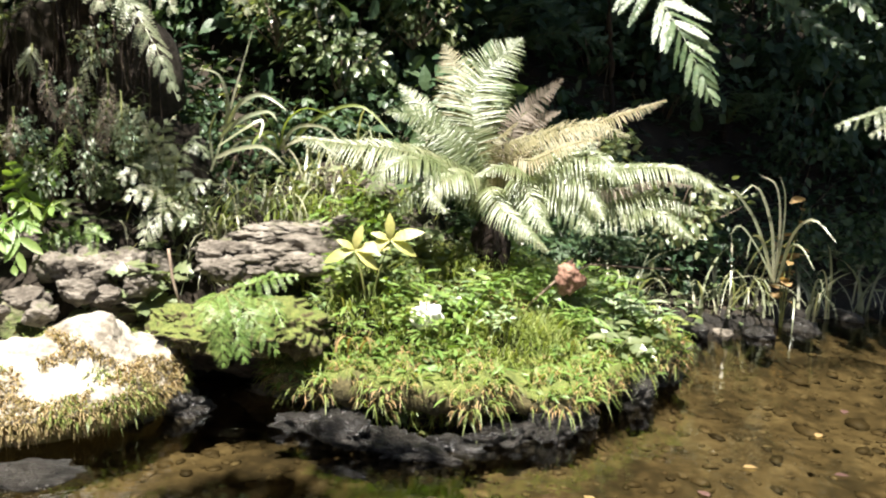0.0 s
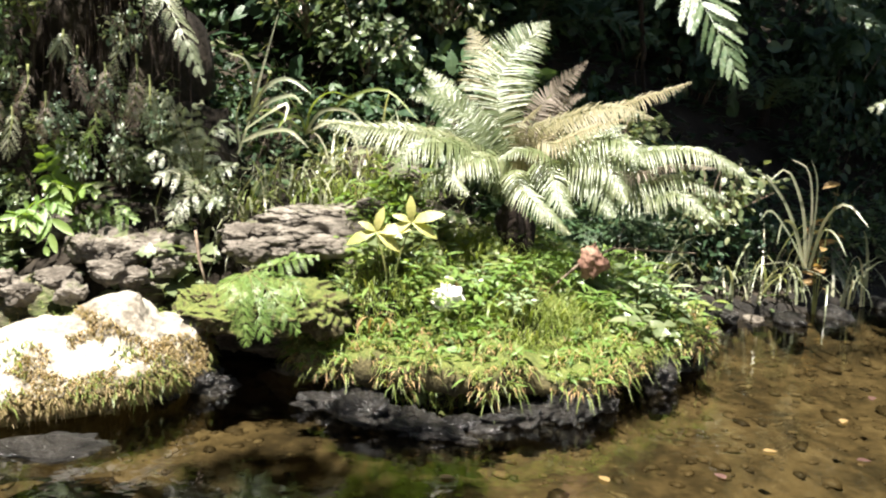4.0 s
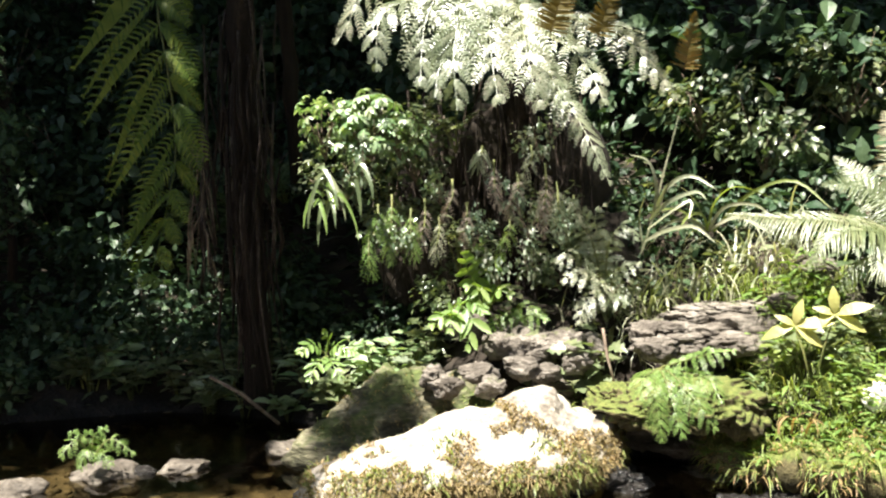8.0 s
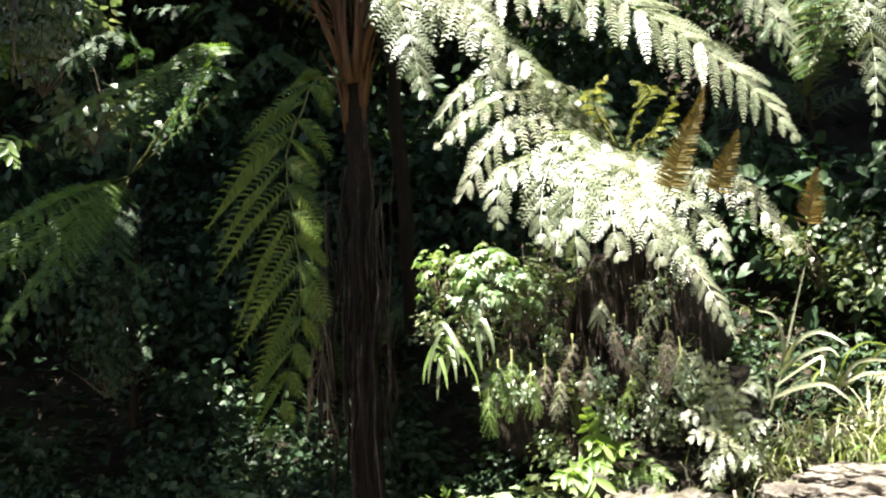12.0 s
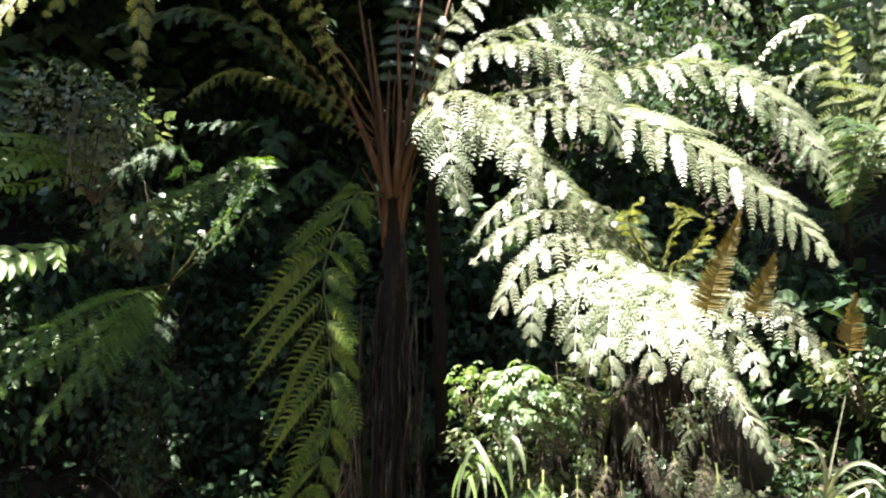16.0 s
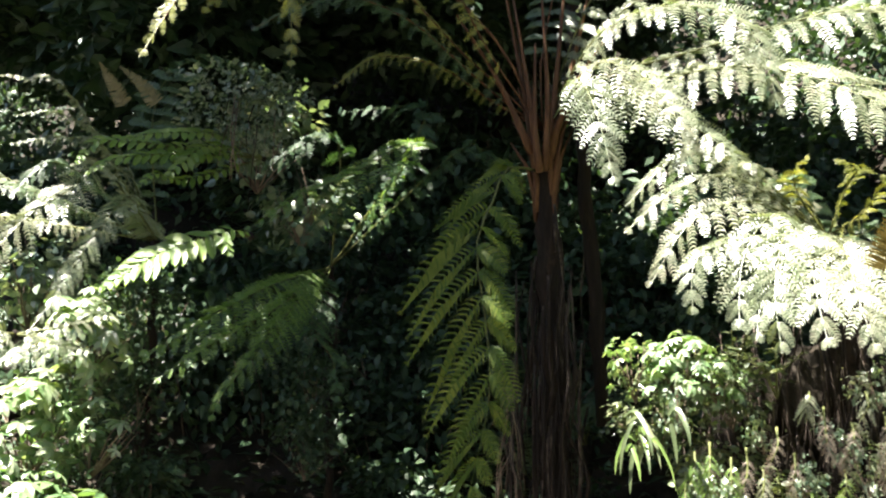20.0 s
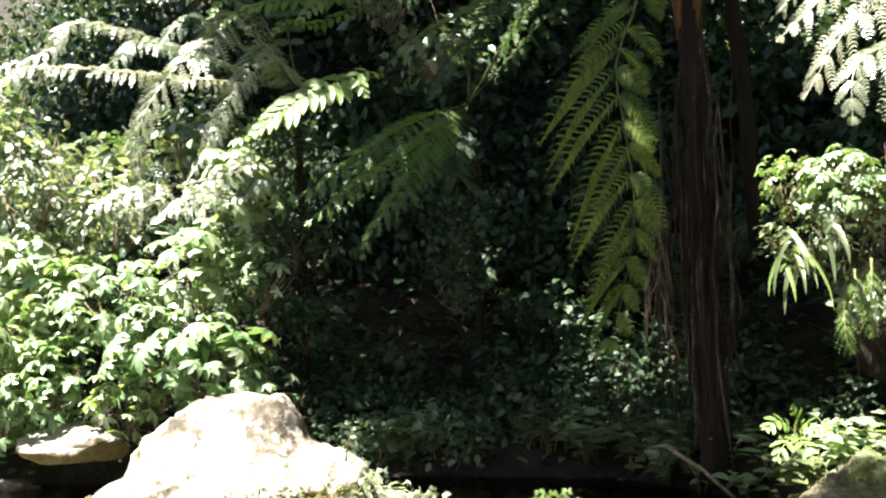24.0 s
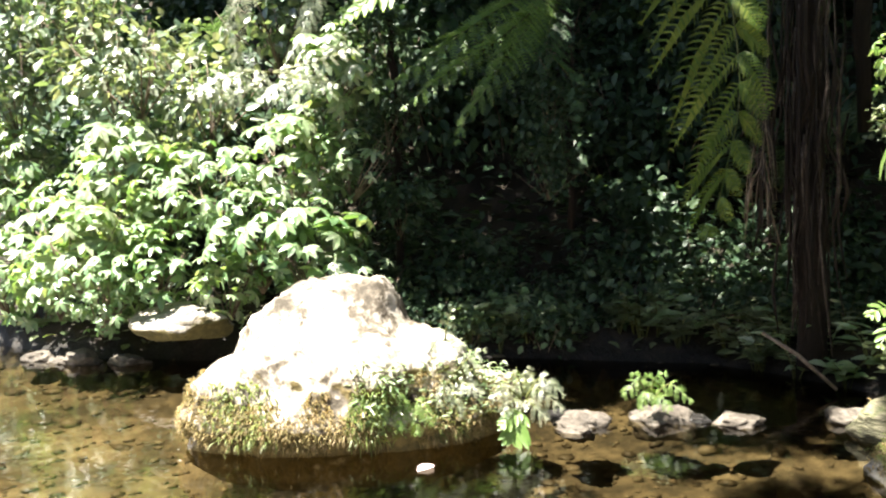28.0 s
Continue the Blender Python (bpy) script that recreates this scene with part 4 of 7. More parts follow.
for i, (x, y, z, sx, sy, sz, turn) in enumerate([(-0.62, 4.40, 0.0, 0.2, 0.12, 0.11, 10), (-0.44, 4.18, 0.03, 0.17, 0.12, 0.11, -15), (-0.22, 4.12, 0.0, 0.22, 0.13, 0.10, -25), (-0.02, 4.18, -0.02, 0.16, 0.1, 0.1, 5), (0.28, 4.34, 0.0, 0.2, 0.1, 0.1, 20), (0.5, 4.42, 0.03, 0.13, 0.1, 0.14, 30), (0.66, 4.58, 0.02, 0.12, 0.09, 0.15, 50),
                                           (1.0, 5.05, 0.02, 0.18, 0.14, 0.15, 60), (1.28, 5.42, 0.02, 0.14, 0.1, 0.1, 40), (-1.38, 4.52, 0.03, 0.15, 0.1, 0.12, 20), (-1.62, 4.46, 0.0, 0.1, 0.08, 0.1, 0)]):
    rock("wet_rock", "dark wet jagged rock under the grassy edge", (x, y, z), (sx, sy, sz), 700 + i, M_WETROCK, turn, 5, 0.55, 0.1, "wet edge rocks", 0.3)
# turf that overhangs the water round the island
way, _ = glide([(x, y, 0) for x, y in SHORE[14:20]], 90)
ring = []
for i, p in enumerate(way):
    t = unit(way[min(i + 1, 89)] - way[max(i - 1, 0)])
    o = np.array([t[1], -t[0], 0])
    w = 0.08 + 0.12 * noise.noise(Vector(p) * 3.1) + 0.09 * noise.noise(Vector(p) * 9.0)
    lift = 0.09 * noise.noise(Vector(p) * 3.6 + Vector((9, 2, 4))) + 0.04 * noise.noise(Vector(p) * 12.0)
    for a, z in ((-0.30, 0.30), (-0.08, 0.29), (w * 0.6, 0.26), (w, 0.20), (w * 0.95, 0.135), (w * 0.3, 0.10), (-0.15, 0.09), (-0.3, 0.05)):
        ring.append(p + o * a + np.array([0, 0, z + lift * min(1, z * 4) + 0.03 * noise.noise(Vector(p) * 17.0 + Vector((0, 0, z * 20)))]))
turf = thing("turf_edge", "overhanging edge of mossy turf above dark wet rock", "turf")
CLODS = []
for c in range(0, 89, 13):
    rows = range(c, min(c + 13, 89) + 1)
    vs = np.array([ring[i * 8 + k] for i in rows for k in range(8)])
    CLODS.append(child("clod", mesh_of("clod", vs, [(i * 8 + k, i * 8 + k + 1, i * 8 + k + 9, i * 8 + k + 8) for i in range(len(rows) - 1) for k in range(7)], M_TURF), turf))
rock("wet_rock", "low dark flat rock just out of the water", (-1.78, 3.66, -0.02), (0.3, 0.17, 0.09), 731, M_WETROCK, 25, 4, 0.3, 0.3, "", 0.1)
rock("stone", "reddish brown stone under the fern", (0.65, 5.17, 0.66), (0.08, 0.07, 0.085), 741, solid_mat("red_stone", [(0.2, (0.07, 0.035, 0.025)), (0.5, (0.16, 0.085, 0.06)), (0.8, (0.28, 0.18, 0.13))], 5, 40), 0, 4, 0.5, jag=0.25)
rock("stone", "small white stone lying in the grass", (-0.14, 4.73, 0.51), (0.085, 0.07, 0.07), 742, solid_mat("white_stone", [(0.2, (0.55, 0.53, 0.48)), (0.6, (0.72, 0.7, 0.66))], 5, 40), 20, 4, 0.5, jag=0.25)
for x, y, s, mt in [(-4.06, 3.72, 0.16, M_STONE), (-4.31, 3.36, 0.13, M_STONE), (-4.2, 3.2, 0.09, M_STONE), (-3.72, 3.98, 0.1, M_STONE), (-3.9, 3.86, 0.07, M_WETROCK), (-3.4, 4.52, 0.13, M_STONE), (-3.3, 4.62, 0.1, M_WETROCK), (-4.45, 3.3, 0.08, M_WETROCK),
                    (-8.2, 1.45, 0.16, M_STONE), (-7.9, 1.75, 0.12, M_STONE), (-8.6, 1.2, 0.13, M_STONE), (-6.3, 2.2, 0.16, M_WETROCK), (-6.0, 2.6, 0.12, M_STONE), (-8.35, 1.3, 0.08, M_STONE),
                    (1.78, 6.62, 0.1, M_WETROCK), (2.02, 6.72, 0.07, M_STONE), (2.3, 6.7, 0.12, M_WETROCK), (2.7, 7.0, 0.13, M_WETROCK), (3.2, 7.4, 0.12, M_WETROCK), (1.55, 6.2, 0.1, M_STONE), (-1.55, 4.42, 0.09, M_WETROCK), (-3.0, 4.7, 0.1, M_WETROCK)]:
    rock("stone", "water-worn stone at the stream's edge", (x, y, max(0.0, hgt(x, y) + 0.02) if hgt(x, y) > -0.1 else 0.0), (s * 1.3, s, s * 0.7), int(abs(x * 997 + y * 131)), mt, 40 * x, 4, 0.38, 0.2, "edge stones", 0.16)

# ---- island fern ----
isle_fern = thing("fern", "large arching fern with sunlit and yellowing fronds", "fern", (0.22, 5.62, 0.72))
child("crown", rock_mesh("crown", (0.13, 0.12, 0.2), 5, M_BARK, 3, 0.3), isle_fern)
ROOT = (0.24, 5.60, 0.92)
for k, (line, wide, mat, st) in enumerate([
        (((0.08, 5.63, 1.46), (0.12, 5.81, 1.75), (0.37, 6.00, 2.01)), 0.23, M_FERNI, "comb"),
        (((0.06, 5.71, 1.45), (-0.00, 5.91, 1.73), (-0.12, 6.11, 1.96)), 0.18, M_FERNY, "comb"),
        (((0.32, 5.60, 1.44), (0.41, 5.60, 1.58), (0.58, 5.48, 1.76)), 0.09, M_FERNP, "comb"),
        (((0.38, 5.60, 1.40), (0.48, 5.59, 1.52), (0.58, 5.48, 1.57)), 0.07, M_FERNP, "comb"),
        (((0.40, 5.55, 1.34), (0.71, 5.47, 1.48), (0.91, 5.34, 1.57), (1.12, 5.20, 1.66)), 0.11, M_FERNY, "comb"),
        (((0.32, 5.50, 1.32), (0.52, 5.34, 1.46), (0.71, 5.22, 1.51), (0.91, 5.08, 1.46)), 0.12, M_FERNY, "comb"),
        (((0.01, 5.51, 1.29), (-0.14, 5.61, 1.43), (-0.27, 5.70, 1.59), (-0.38, 5.79, 1.69)), 0.12, M_FERNI, "comb"),
        (((0.03, 5.51, 1.27), (-0.15, 5.51, 1.46), (-0.30, 5.45, 1.52), (-0.43, 5.39, 1.52)), 0.12, M_FERNI, "comb"),
        (((-0.04, 5.41, 1.23), (-0.31, 5.20, 1.32), (-0.61, 5.07, 1.35), (-0.87, 4.93, 1.38)), 0.17, M_FERNI, "comb"),
        (((-0.06, 5.31, 1.22), (-0.26, 5.10, 1.28), (-0.39, 4.99, 1.23), (-0.47, 4.93, 1.09)), 0.16, M_FERNI, "comb"),
        (((0.40, 5.30, 1.18), (0.23, 5.11, 1.26), (0.08, 5.01, 1.21)), 0.09, M_FERNI, "comb"),
        (((0.19, 5.31, 1.13), (0.23, 5.11, 1.05), (0.37, 4.95, 0.94), (0.49, 4.89, 0.84)), 0.10, M_FERNI, "comb"),
        (((0.40, 5.40, 1.23), (0.59, 5.23, 1.33), (0.76, 5.06, 1.33), (0.87, 4.94, 1.22)), 0.15, M_FERNI, "comb"),
        (((0.48, 5.39, 1.19), (0.78, 5.16, 1.26), (1.00, 5.02, 1.30), (1.18, 4.88, 1.29), (1.38, 4.77, 1.18)), 0.12, M_FERNI, "comb"),
        (((0.50, 5.39, 1.13), (0.84, 5.15, 1.15), (1.04, 5.01, 1.22), (1.22, 4.87, 1.22)), 0.06, M_FERNP, "comb"),
        (((0.51, 5.39, 1.09), (0.88, 5.14, 1.11), (1.08, 5.00, 1.15), (1.27, 4.85, 1.07)), 0.12, M_FERNI, "comb"),
        (((0.51, 5.39, 1.07), (0.86, 5.14, 1.03), (1.06, 4.95, 1.07), (1.24, 4.81, 0.94)), 0.12, M_FERNI, "comb"),
        (((0.31, 5.40, 1.17), (0.40, 5.20, 1.11), (0.43, 5.09, 1.00), (0.52, 4.99, 0.92)), 0.13, M_FERNI, "comb"),
        (((0.42, 5.39, 1.17), (0.63, 5.17, 1.21), (0.73, 5.06, 1.13), (0.78, 4.95, 1.01)), 0.14, M_FERNI, "comb"),
        (((0.11, 5.41, 1.18), (-0.07, 5.21, 1.18), (-0.16, 5.11, 1.11), (-0.06, 5.01, 1.01)), 0.13, M_FERNI, "comb"),
        (((0.09, 5.41, 1.16), (-0.11, 5.26, 1.14), (-0.26, 5.15, 1.08), (-0.33, 5.10, 0.97)), 0.12, M_FERNI, "comb"),
        (((0.39, 5.40, 1.09), (0.60, 5.18, 1.10), (0.69, 5.07, 1.00), (0.72, 4.96, 0.93)), 0.13, M_FERNI, "comb"),
        (((0.20, 5.51, 1.32), (0.24, 5.51, 1.40), (0.33, 5.45, 1.50)), 0.06, M_FERNY, "comb"), (((0.24, 5.41, 1.28), (0.31, 5.35, 1.39), (0.46, 5.29, 1.45)), 0.07, M_FERNY, "comb"),
        (((0.30, 5.40, 1.27), (0.41, 5.30, 1.29), (0.57, 5.18, 1.38), (0.75, 5.06, 1.45)), 0.09, M_FERNY, "comb"), (((-0.07, 5.71, 1.26), (-0.20, 5.70, 1.32), (-0.28, 5.70, 1.34)), 0.12, M_FERNI, "comb"),
        (((0.41, 5.80, 1.21), (0.70, 5.87, 1.36), (0.88, 5.85, 1.39)), 0.14, M_FERNI, "comb")]):
    up = k in (0, 1, 2, 3, 6, 7)
    bow(isle_fern, [ROOT] + list(line), wide * (1.12 if up else 1.0), "crest" if up else st, mat, k, (0.05, -1.0, 0.5) if up else None, 0.15 if up else None)


# ---- tree ferns ----
def tree_fern(label, base, top, thick, seed, skirt=14, lean=0.03):
    ob = thing("tree_fern", label, "tree fern", base)
    h = Vector(top) - Vector(base)
    r = random.Random(seed)
    n = 26
    pts = [h * (i / n) + Vector((r.uniform(-lean, lean), r.uniform(-lean, lean), 0)) * 0.5 for i in range(n + 1)]
    pts[0].z -= 0.25
    tr = child("trunk", tubes_mesh("trunk", [(pts, [thick * (1.0 + 0.3 * max(0, 0.35 - i / n)) * r.uniform(0.86, 1.16) for i in range(n + 1)], 16)], M_BARK), ob)
    for v in tr.data.vertices:
        v.co += v.normal * thick * 0.22 * noise.noise(Vector((v.co.x * 30, v.co.y * 30, v.co.z * 7)))
    for k in range(skirt):
        a = r.uniform(0, 6.28)
        z0 = r.uniform(0.2, 1.0)
        p = h * z0 + Vector((math.cos(a), math.sin(a), 0)) * thick * r.uniform(0.85, 1.25)
        ln = min(r.uniform(0.4, 1.5), h.z * z0)
        w = r.uniform(0.0, 0.05)
        q = [p, p + Vector((math.cos(a) * w, math.sin(a) * w, -ln * 0.3)), p + Vector((math.cos(a) * w * 1.2 + r.uniform(-0.03, 0.03), math.sin(a) * w, -ln * 0.7)), p + Vector((math.cos(a) * w * 1.1, math.sin(a) * w + r.uniform(-0.04, 0.04), -ln))]
        t = r.uniform(0.004, 0.013)
        child("root", tubes_mesh("root", [(q, [t, t * 0.9, t * 0.7, t * 0.3], 4)], M_ROOT), ob)
    return ob, h


B1 = Vector((-4.09, 5.2, 0.35))
TF1, h1 = tree_fern("tall tree fern with brown fibrous trunk and broad crown", B1, (-4.14, 5.16, 3.5), 0.085, 3, 60)
HEAD = (-4.16, 5.17, 3.80)
for k, (line, wide, mat, st) in enumerate([   # broad white fronds that arch over towards the light
        (((-3.62, 5.15, 3.97), (-3.10, 5.11, 3.91), (-2.55, 5.09, 3.83), (-1.98, 5.04, 3.53), (-1.44, 4.98, 3.06), (-1.10, 4.94, 2.60)), 0.36, M_FERN, "broad"),
        (((-3.64, 5.25, 4.12), (-3.19, 5.28, 4.12), (-2.50, 5.38, 4.17), (-1.92, 5.37, 4.11), (-1.40, 5.29, 3.70), (-1.12, 5.24, 3.09)), 0.33, M_FERN, "broad"),
        (((-3.85, 5.12, 4.17), (-3.54, 5.08, 4.39), (-3.01, 5.04, 4.37), (-2.52, 5.05, 4.09), (-2.31, 5.03, 3.42)), 0.27, M_FERN, "plume"),
        (((-3.80, 5.04, 3.99), (-3.55, 4.96, 4.09), (-3.21, 4.93, 3.92), (-2.88, 4.77, 3.49), (-2.76, 4.72, 3.09)), 0.25, M_FERN, "plume"),
        (((-3.83, 5.01, 3.91), (-3.65, 4.89, 3.98), (-3.39, 4.70, 3.60), (-3.20, 4.58, 3.07)), 0.22, M_FERN, "plume"),
        (((-3.76, 5.06, 3.95), (-3.38, 5.06, 3.88), (-2.91, 4.98, 3.52), (-2.48, 4.96, 3.12)), 0.25, M_FERN, "plume"),
        (((-3.87, 5.22, 4.30), (-3.36, 5.19, 4.57), (-2.70, 5.30, 4.61), (-2.18, 5.39, 4.32)), 0.28, M_FERN, "plume"),
        (((-3.91, 5.20, 4.44), (-3.56, 5.19, 4.89), (-2.90, 5.20, 5.11), (-2.12, 5.31, 4.96), (-1.52, 5.27, 4.27)), 0.3, M_FERN, "plume"),
        (((-4.14, 5.16, 4.48), (-3.97, 5.52, 5.72), (-3.42, 6.07, 6.36), (-2.62, 6.61, 6.27)), 0.34, M_FERNB, "plume"),
        (((-4.23, 4.59, 4.28), (-4.29, 4.00, 4.95), (-4.36, 3.34, 4.92), (-4.39, 2.99, 4.48), (-4.31, 2.93, 3.60)), 0.2, M_FERNS, "plume"),
        (((-4.26, 4.69, 4.42), (-4.53, 3.76, 4.91), (-4.58, 2.91, 4.53), (-4.65, 2.44, 4.04), (-4.68, 2.19, 3.53)), 0.22, M_FERNS, "broad"),
        (((-4.31, 4.78, 4.01), (-4.43, 4.41, 4.24), (-4.50, 4.07, 4.39), (-4.63, 3.64, 4.44), (-4.70, 3.25, 4.23), (-4.78, 2.97, 4.00)), 0.2, M_FERNB, "plume"),
        (((-4.30, 4.92, 4.05), (-4.43, 4.55, 4.29), (-4.44, 4.13, 4.48), (-4.52, 3.62, 4.71), (-4.66, 2.97, 4.48), (-4.69, 2.56, 3.93)), 0.22, M_FERNS, "plume"),
        (((-4.41, 4.83, 4.01), (-4.54, 4.45, 4.17), (-4.71, 4.00, 4.15), (-4.84, 3.70, 3.86)), 0.13, M_FERNS, "plume")]):
    bow(TF1, [HEAD] + list(line), wide, st, mat, k, stem=M_STIPE if k > 7 else None)
for k, line in enumerate([((-4.13, 5.04, 3.47), (-4.22, 4.98, 4.20), (-4.28, 4.80, 5.07)), ((-4.07, 5.09, 3.47), (-4.00, 5.14, 4.25), (-3.92, 5.19, 5.24)), ((-4.05, 5.10, 3.54), (-3.89, 5.21, 4.34), (-3.73, 5.32, 5.19)), ((-4.09, 5.01, 3.48), (-4.12, 4.93, 4.07), (-4.20, 4.86, 4.79)),
                          ((-4.06, 5.04, 3.43), (-4.00, 5.01, 3.94), (-4.03, 4.99, 4.80)), ((-4.13, 4.99, 3.56), (-4.26, 4.76, 4.09), (-4.39, 4.45, 4.53)), ((-4.05, 5.11, 3.63), (-3.85, 5.12, 4.03), (-3.52, 5.21, 4.48)), ((-4.06, 4.99, 3.41), (-4.08, 4.96, 3.72), (-4.07, 4.96, 4.39))]):
    c, _ = glide(line, 7)
    child("leaf_base", tubes_mesh("leaf_base", [([Vector(p) - B1 for p in c], [0.034, 0.027, 0.021, 0.017, 0.013, 0.011, 0.008], 7)], M_STIPE), TF1)
for k in range(14):   # old leaf bases round the head
    rr = random.Random(900 + k)
    a, t = rr.uniform(0, 6.28), rr.uniform(0.03, 0.13)
    ln = rr.uniform(0.3, 0.9)
    p = h1 + Vector((math.cos(a), math.sin(a), 0)) * 0.075 + Vector((0, 0, rr.uniform(-0.25, 0.05)))
    q = p + Vector((math.cos(a) * t * 0.5, math.sin(a) * t * 0.5, ln * 0.55))
    e = p + Vector((math.cos(a) * t * 1.6, math.sin(a) * t * 1.6, ln))
    child("leaf_base", tubes_mesh("leaf_base", [([p - Vector((0, 0, 0.18)), p, q, e], [0.012, 0.026, 0.016, 0.005], 6)], M_STIPE), TF1)
bow(TF1, [(-4.11, 5.06, 3.44), (-4.11, 4.68, 3.38), (-4.07, 4.46, 3.08), (-4.05, 4.28, 2.76), (-3.95, 4.24, 2.31), (-3.89, 4.22, 1.96), (-3.89, 4.20, 1.72), (-3.91, 4.15, 1.50), (-3.94, 4.10, 1.26), (-3.98, 4.03, 1.02)], 0.56, "curtain", M_HANG, 41, face=(0.5, -0.8, 0.15), sides=(0.45, 1.0), droop=0.75, stem=M_STEM)
DB, DT = Vector((-4.01, 4.63, 2.12)) - B1, Vector((-3.99, 4.52, 1.08)) - B1
for k in range(34):   # dead frond, shrunk to hanging strands
    rr = random.Random(980 + k)
    p = DB.lerp(DT, rr.uniform(0.0, 0.7))
    ln, t = rr.uniform(0.2, 0.6), rr.uniform(0.003, 0.009)
    e = p + Vector((rr.uniform(-0.14, 0.1), rr.uniform(-0.12, 0.08), -ln))
    q = p.lerp(e, 0.45) + Vector((rr.uniform(-0.05, 0.02), rr.uniform(-0.04, 0.02), 0.05))
    child("dead_strand", tubes_mesh("dead_strand", [([p, q, e], [t * 0.6, t, t * 0.3], 4)], M_WOOD if k % 2 == 0 else M_ROOT), TF1)
for k in range(46):
    rr = random.Random(950 + k)
    x, y = rr.uniform(-0.2, 0.26), rr.uniform(-0.32, 0.05)
    z, ln = rr.uniform(0.9, 2.6), rr.uniform(0.6, 1.3)
    t = rr.uniform(0.003, 0.013)
    q = [(x, y, z), (x + rr.uniform(-0.05, 0.05), y - 0.03, z - ln * 0.35), (x + rr.uniform(-0.08, 0.08), y - 0.04, z - ln * 0.7), (x + rr.uniform(-0.1, 0.1), y, z - ln)]
    child("dead_stalk", tubes_mesh("dead_stalk", [(q, [t * 0.6, t, t * 1.3, t * 0.4], 4)], M_ROOT if k % 4 == 0 else M_BARK), TF1)
trunk2, _ = tree_fern("thin dark trunk of a second tree fern", (-3.91, 5.50, 1.89), (-4.24, 5.52, 6.79), 0.05, 8, 14)
B2 = Vector((-2.4, 5.8, 0.8))
TF2, h2 = tree_fern("tree fern hidden under a mass of pale sunlit fronds", B2, (-2.28, 5.78, 2.75), 0.12, 5, 30)
FOOT = (-2.33, 5.66, 2.81)
for k, (line, wide, mat) in enumerate([
        (((-2.43, 5.09, 2.85), (-2.48, 4.74, 2.54), (-2.44, 4.54, 2.12)), 0.23, M_FERN), (((-2.32, 5.02, 2.74), (-2.26, 4.62, 2.34), (-2.19, 4.48, 1.97)), 0.23, M_FERN), (((-2.22, 5.06, 2.66), (-2.07, 4.69, 2.28), (-1.98, 4.56, 1.99)), 0.23, M_FERN),
        (((-2.06, 5.12, 2.60), (-1.88, 4.76, 2.23), (-1.79, 4.68, 1.96)), 0.21, M_FERN), (((-2.58, 5.13, 2.97), (-2.77, 4.71, 2.79), (-2.95, 4.50, 2.39)), 0.2, M_FERN), (((-2.67, 5.20, 3.14), (-2.86, 4.78, 3.04), (-3.11, 4.52, 2.74)), 0.19, M_FERN),
        (((-2.73, 5.28, 3.30), (-2.98, 4.94, 3.27), (-3.24, 4.68, 2.91)), 0.18, M_FERN), (((-2.53, 4.94, 2.70), (-2.66, 4.54, 2.53), (-2.65, 4.43, 2.20)), 0.19, M_FERN), (((-1.89, 5.38, 2.59), (-1.47, 5.18, 2.40), (-1.15, 5.14, 2.01)), 0.17, M_FERN),
        (((-1.89, 5.17, 2.45), (-1.65, 5.03, 2.25), (-1.48, 4.86, 1.98)), 0.18, M_FERN), (((-1.90, 5.17, 2.22), (-1.62, 4.93, 1.85), (-1.46, 4.87, 1.54)), 0.14, M_FERN), (((-2.09, 5.53, 2.88), (-1.92, 5.37, 2.98), (-1.82, 5.30, 3.09)), 0.14, M_FERNS),
        (((-2.36, 5.33, 3.00), (-2.31, 5.13, 3.11), (-2.19, 5.07, 3.17)), 0.14, M_FERNS), (((-2.11, 5.42, 3.05), (-1.99, 5.24, 3.09), (-2.03, 5.02, 3.10)), 0.13, M_FERNS), (((-1.94, 5.36, 2.60), (-1.57, 5.20, 2.49), (-1.32, 5.16, 2.39)), 0.12, M_FERN),
        (((-2.31, 4.92, 2.56), (-2.33, 4.59, 2.24), (-2.32, 4.48, 2.04)), 0.2, M_FERN), (((-2.01, 5.03, 2.43), (-1.77, 4.89, 2.13), (-1.69, 4.76, 1.97)), 0.18, M_FERN), (((-2.58, 5.46, 3.09), (-2.80, 5.20, 3.32), (-3.03, 4.97, 3.43)), 0.2, M_FERN),
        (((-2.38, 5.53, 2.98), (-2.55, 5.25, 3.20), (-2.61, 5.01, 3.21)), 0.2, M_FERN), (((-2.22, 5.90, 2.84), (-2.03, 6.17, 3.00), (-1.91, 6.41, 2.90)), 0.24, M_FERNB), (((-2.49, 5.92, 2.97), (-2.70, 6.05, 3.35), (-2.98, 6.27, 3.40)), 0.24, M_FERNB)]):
    bow(TF2, [FOOT] + list(line), wide, "plume", mat, 60 + k)
for k, (line, wide) in enumerate([(((-1.81, 4.93, 2.40), (-1.74, 4.93, 2.60), (-1.64, 4.93, 2.81), (-1.58, 4.92, 2.96)), 0.10), (((-1.57, 5.05, 2.38), (-1.52, 5.04, 2.52), (-1.47, 5.03, 2.62), (-1.43, 5.02, 2.72)), 0.085), (((-1.13, 5.23, 2.18), (-1.09, 5.22, 2.35), (-1.06, 5.19, 2.49)), 0.085)]):
    bow(TF2, list(line), wide, "spike", M_FERNR, 90 + k, face=(0.45, -0.85, 0.2), label="upright rusty young frond", stem=M_STIPE)
P3 = Vector((-1.3, 8.0, 2.0))
TF3, h3 = tree_fern("tree fern behind with pale blue-green fronds in half shade", P3, (-1.4, 7.3, 3.4), 0.02, 19, 4)
TOP3 = P3 + h3
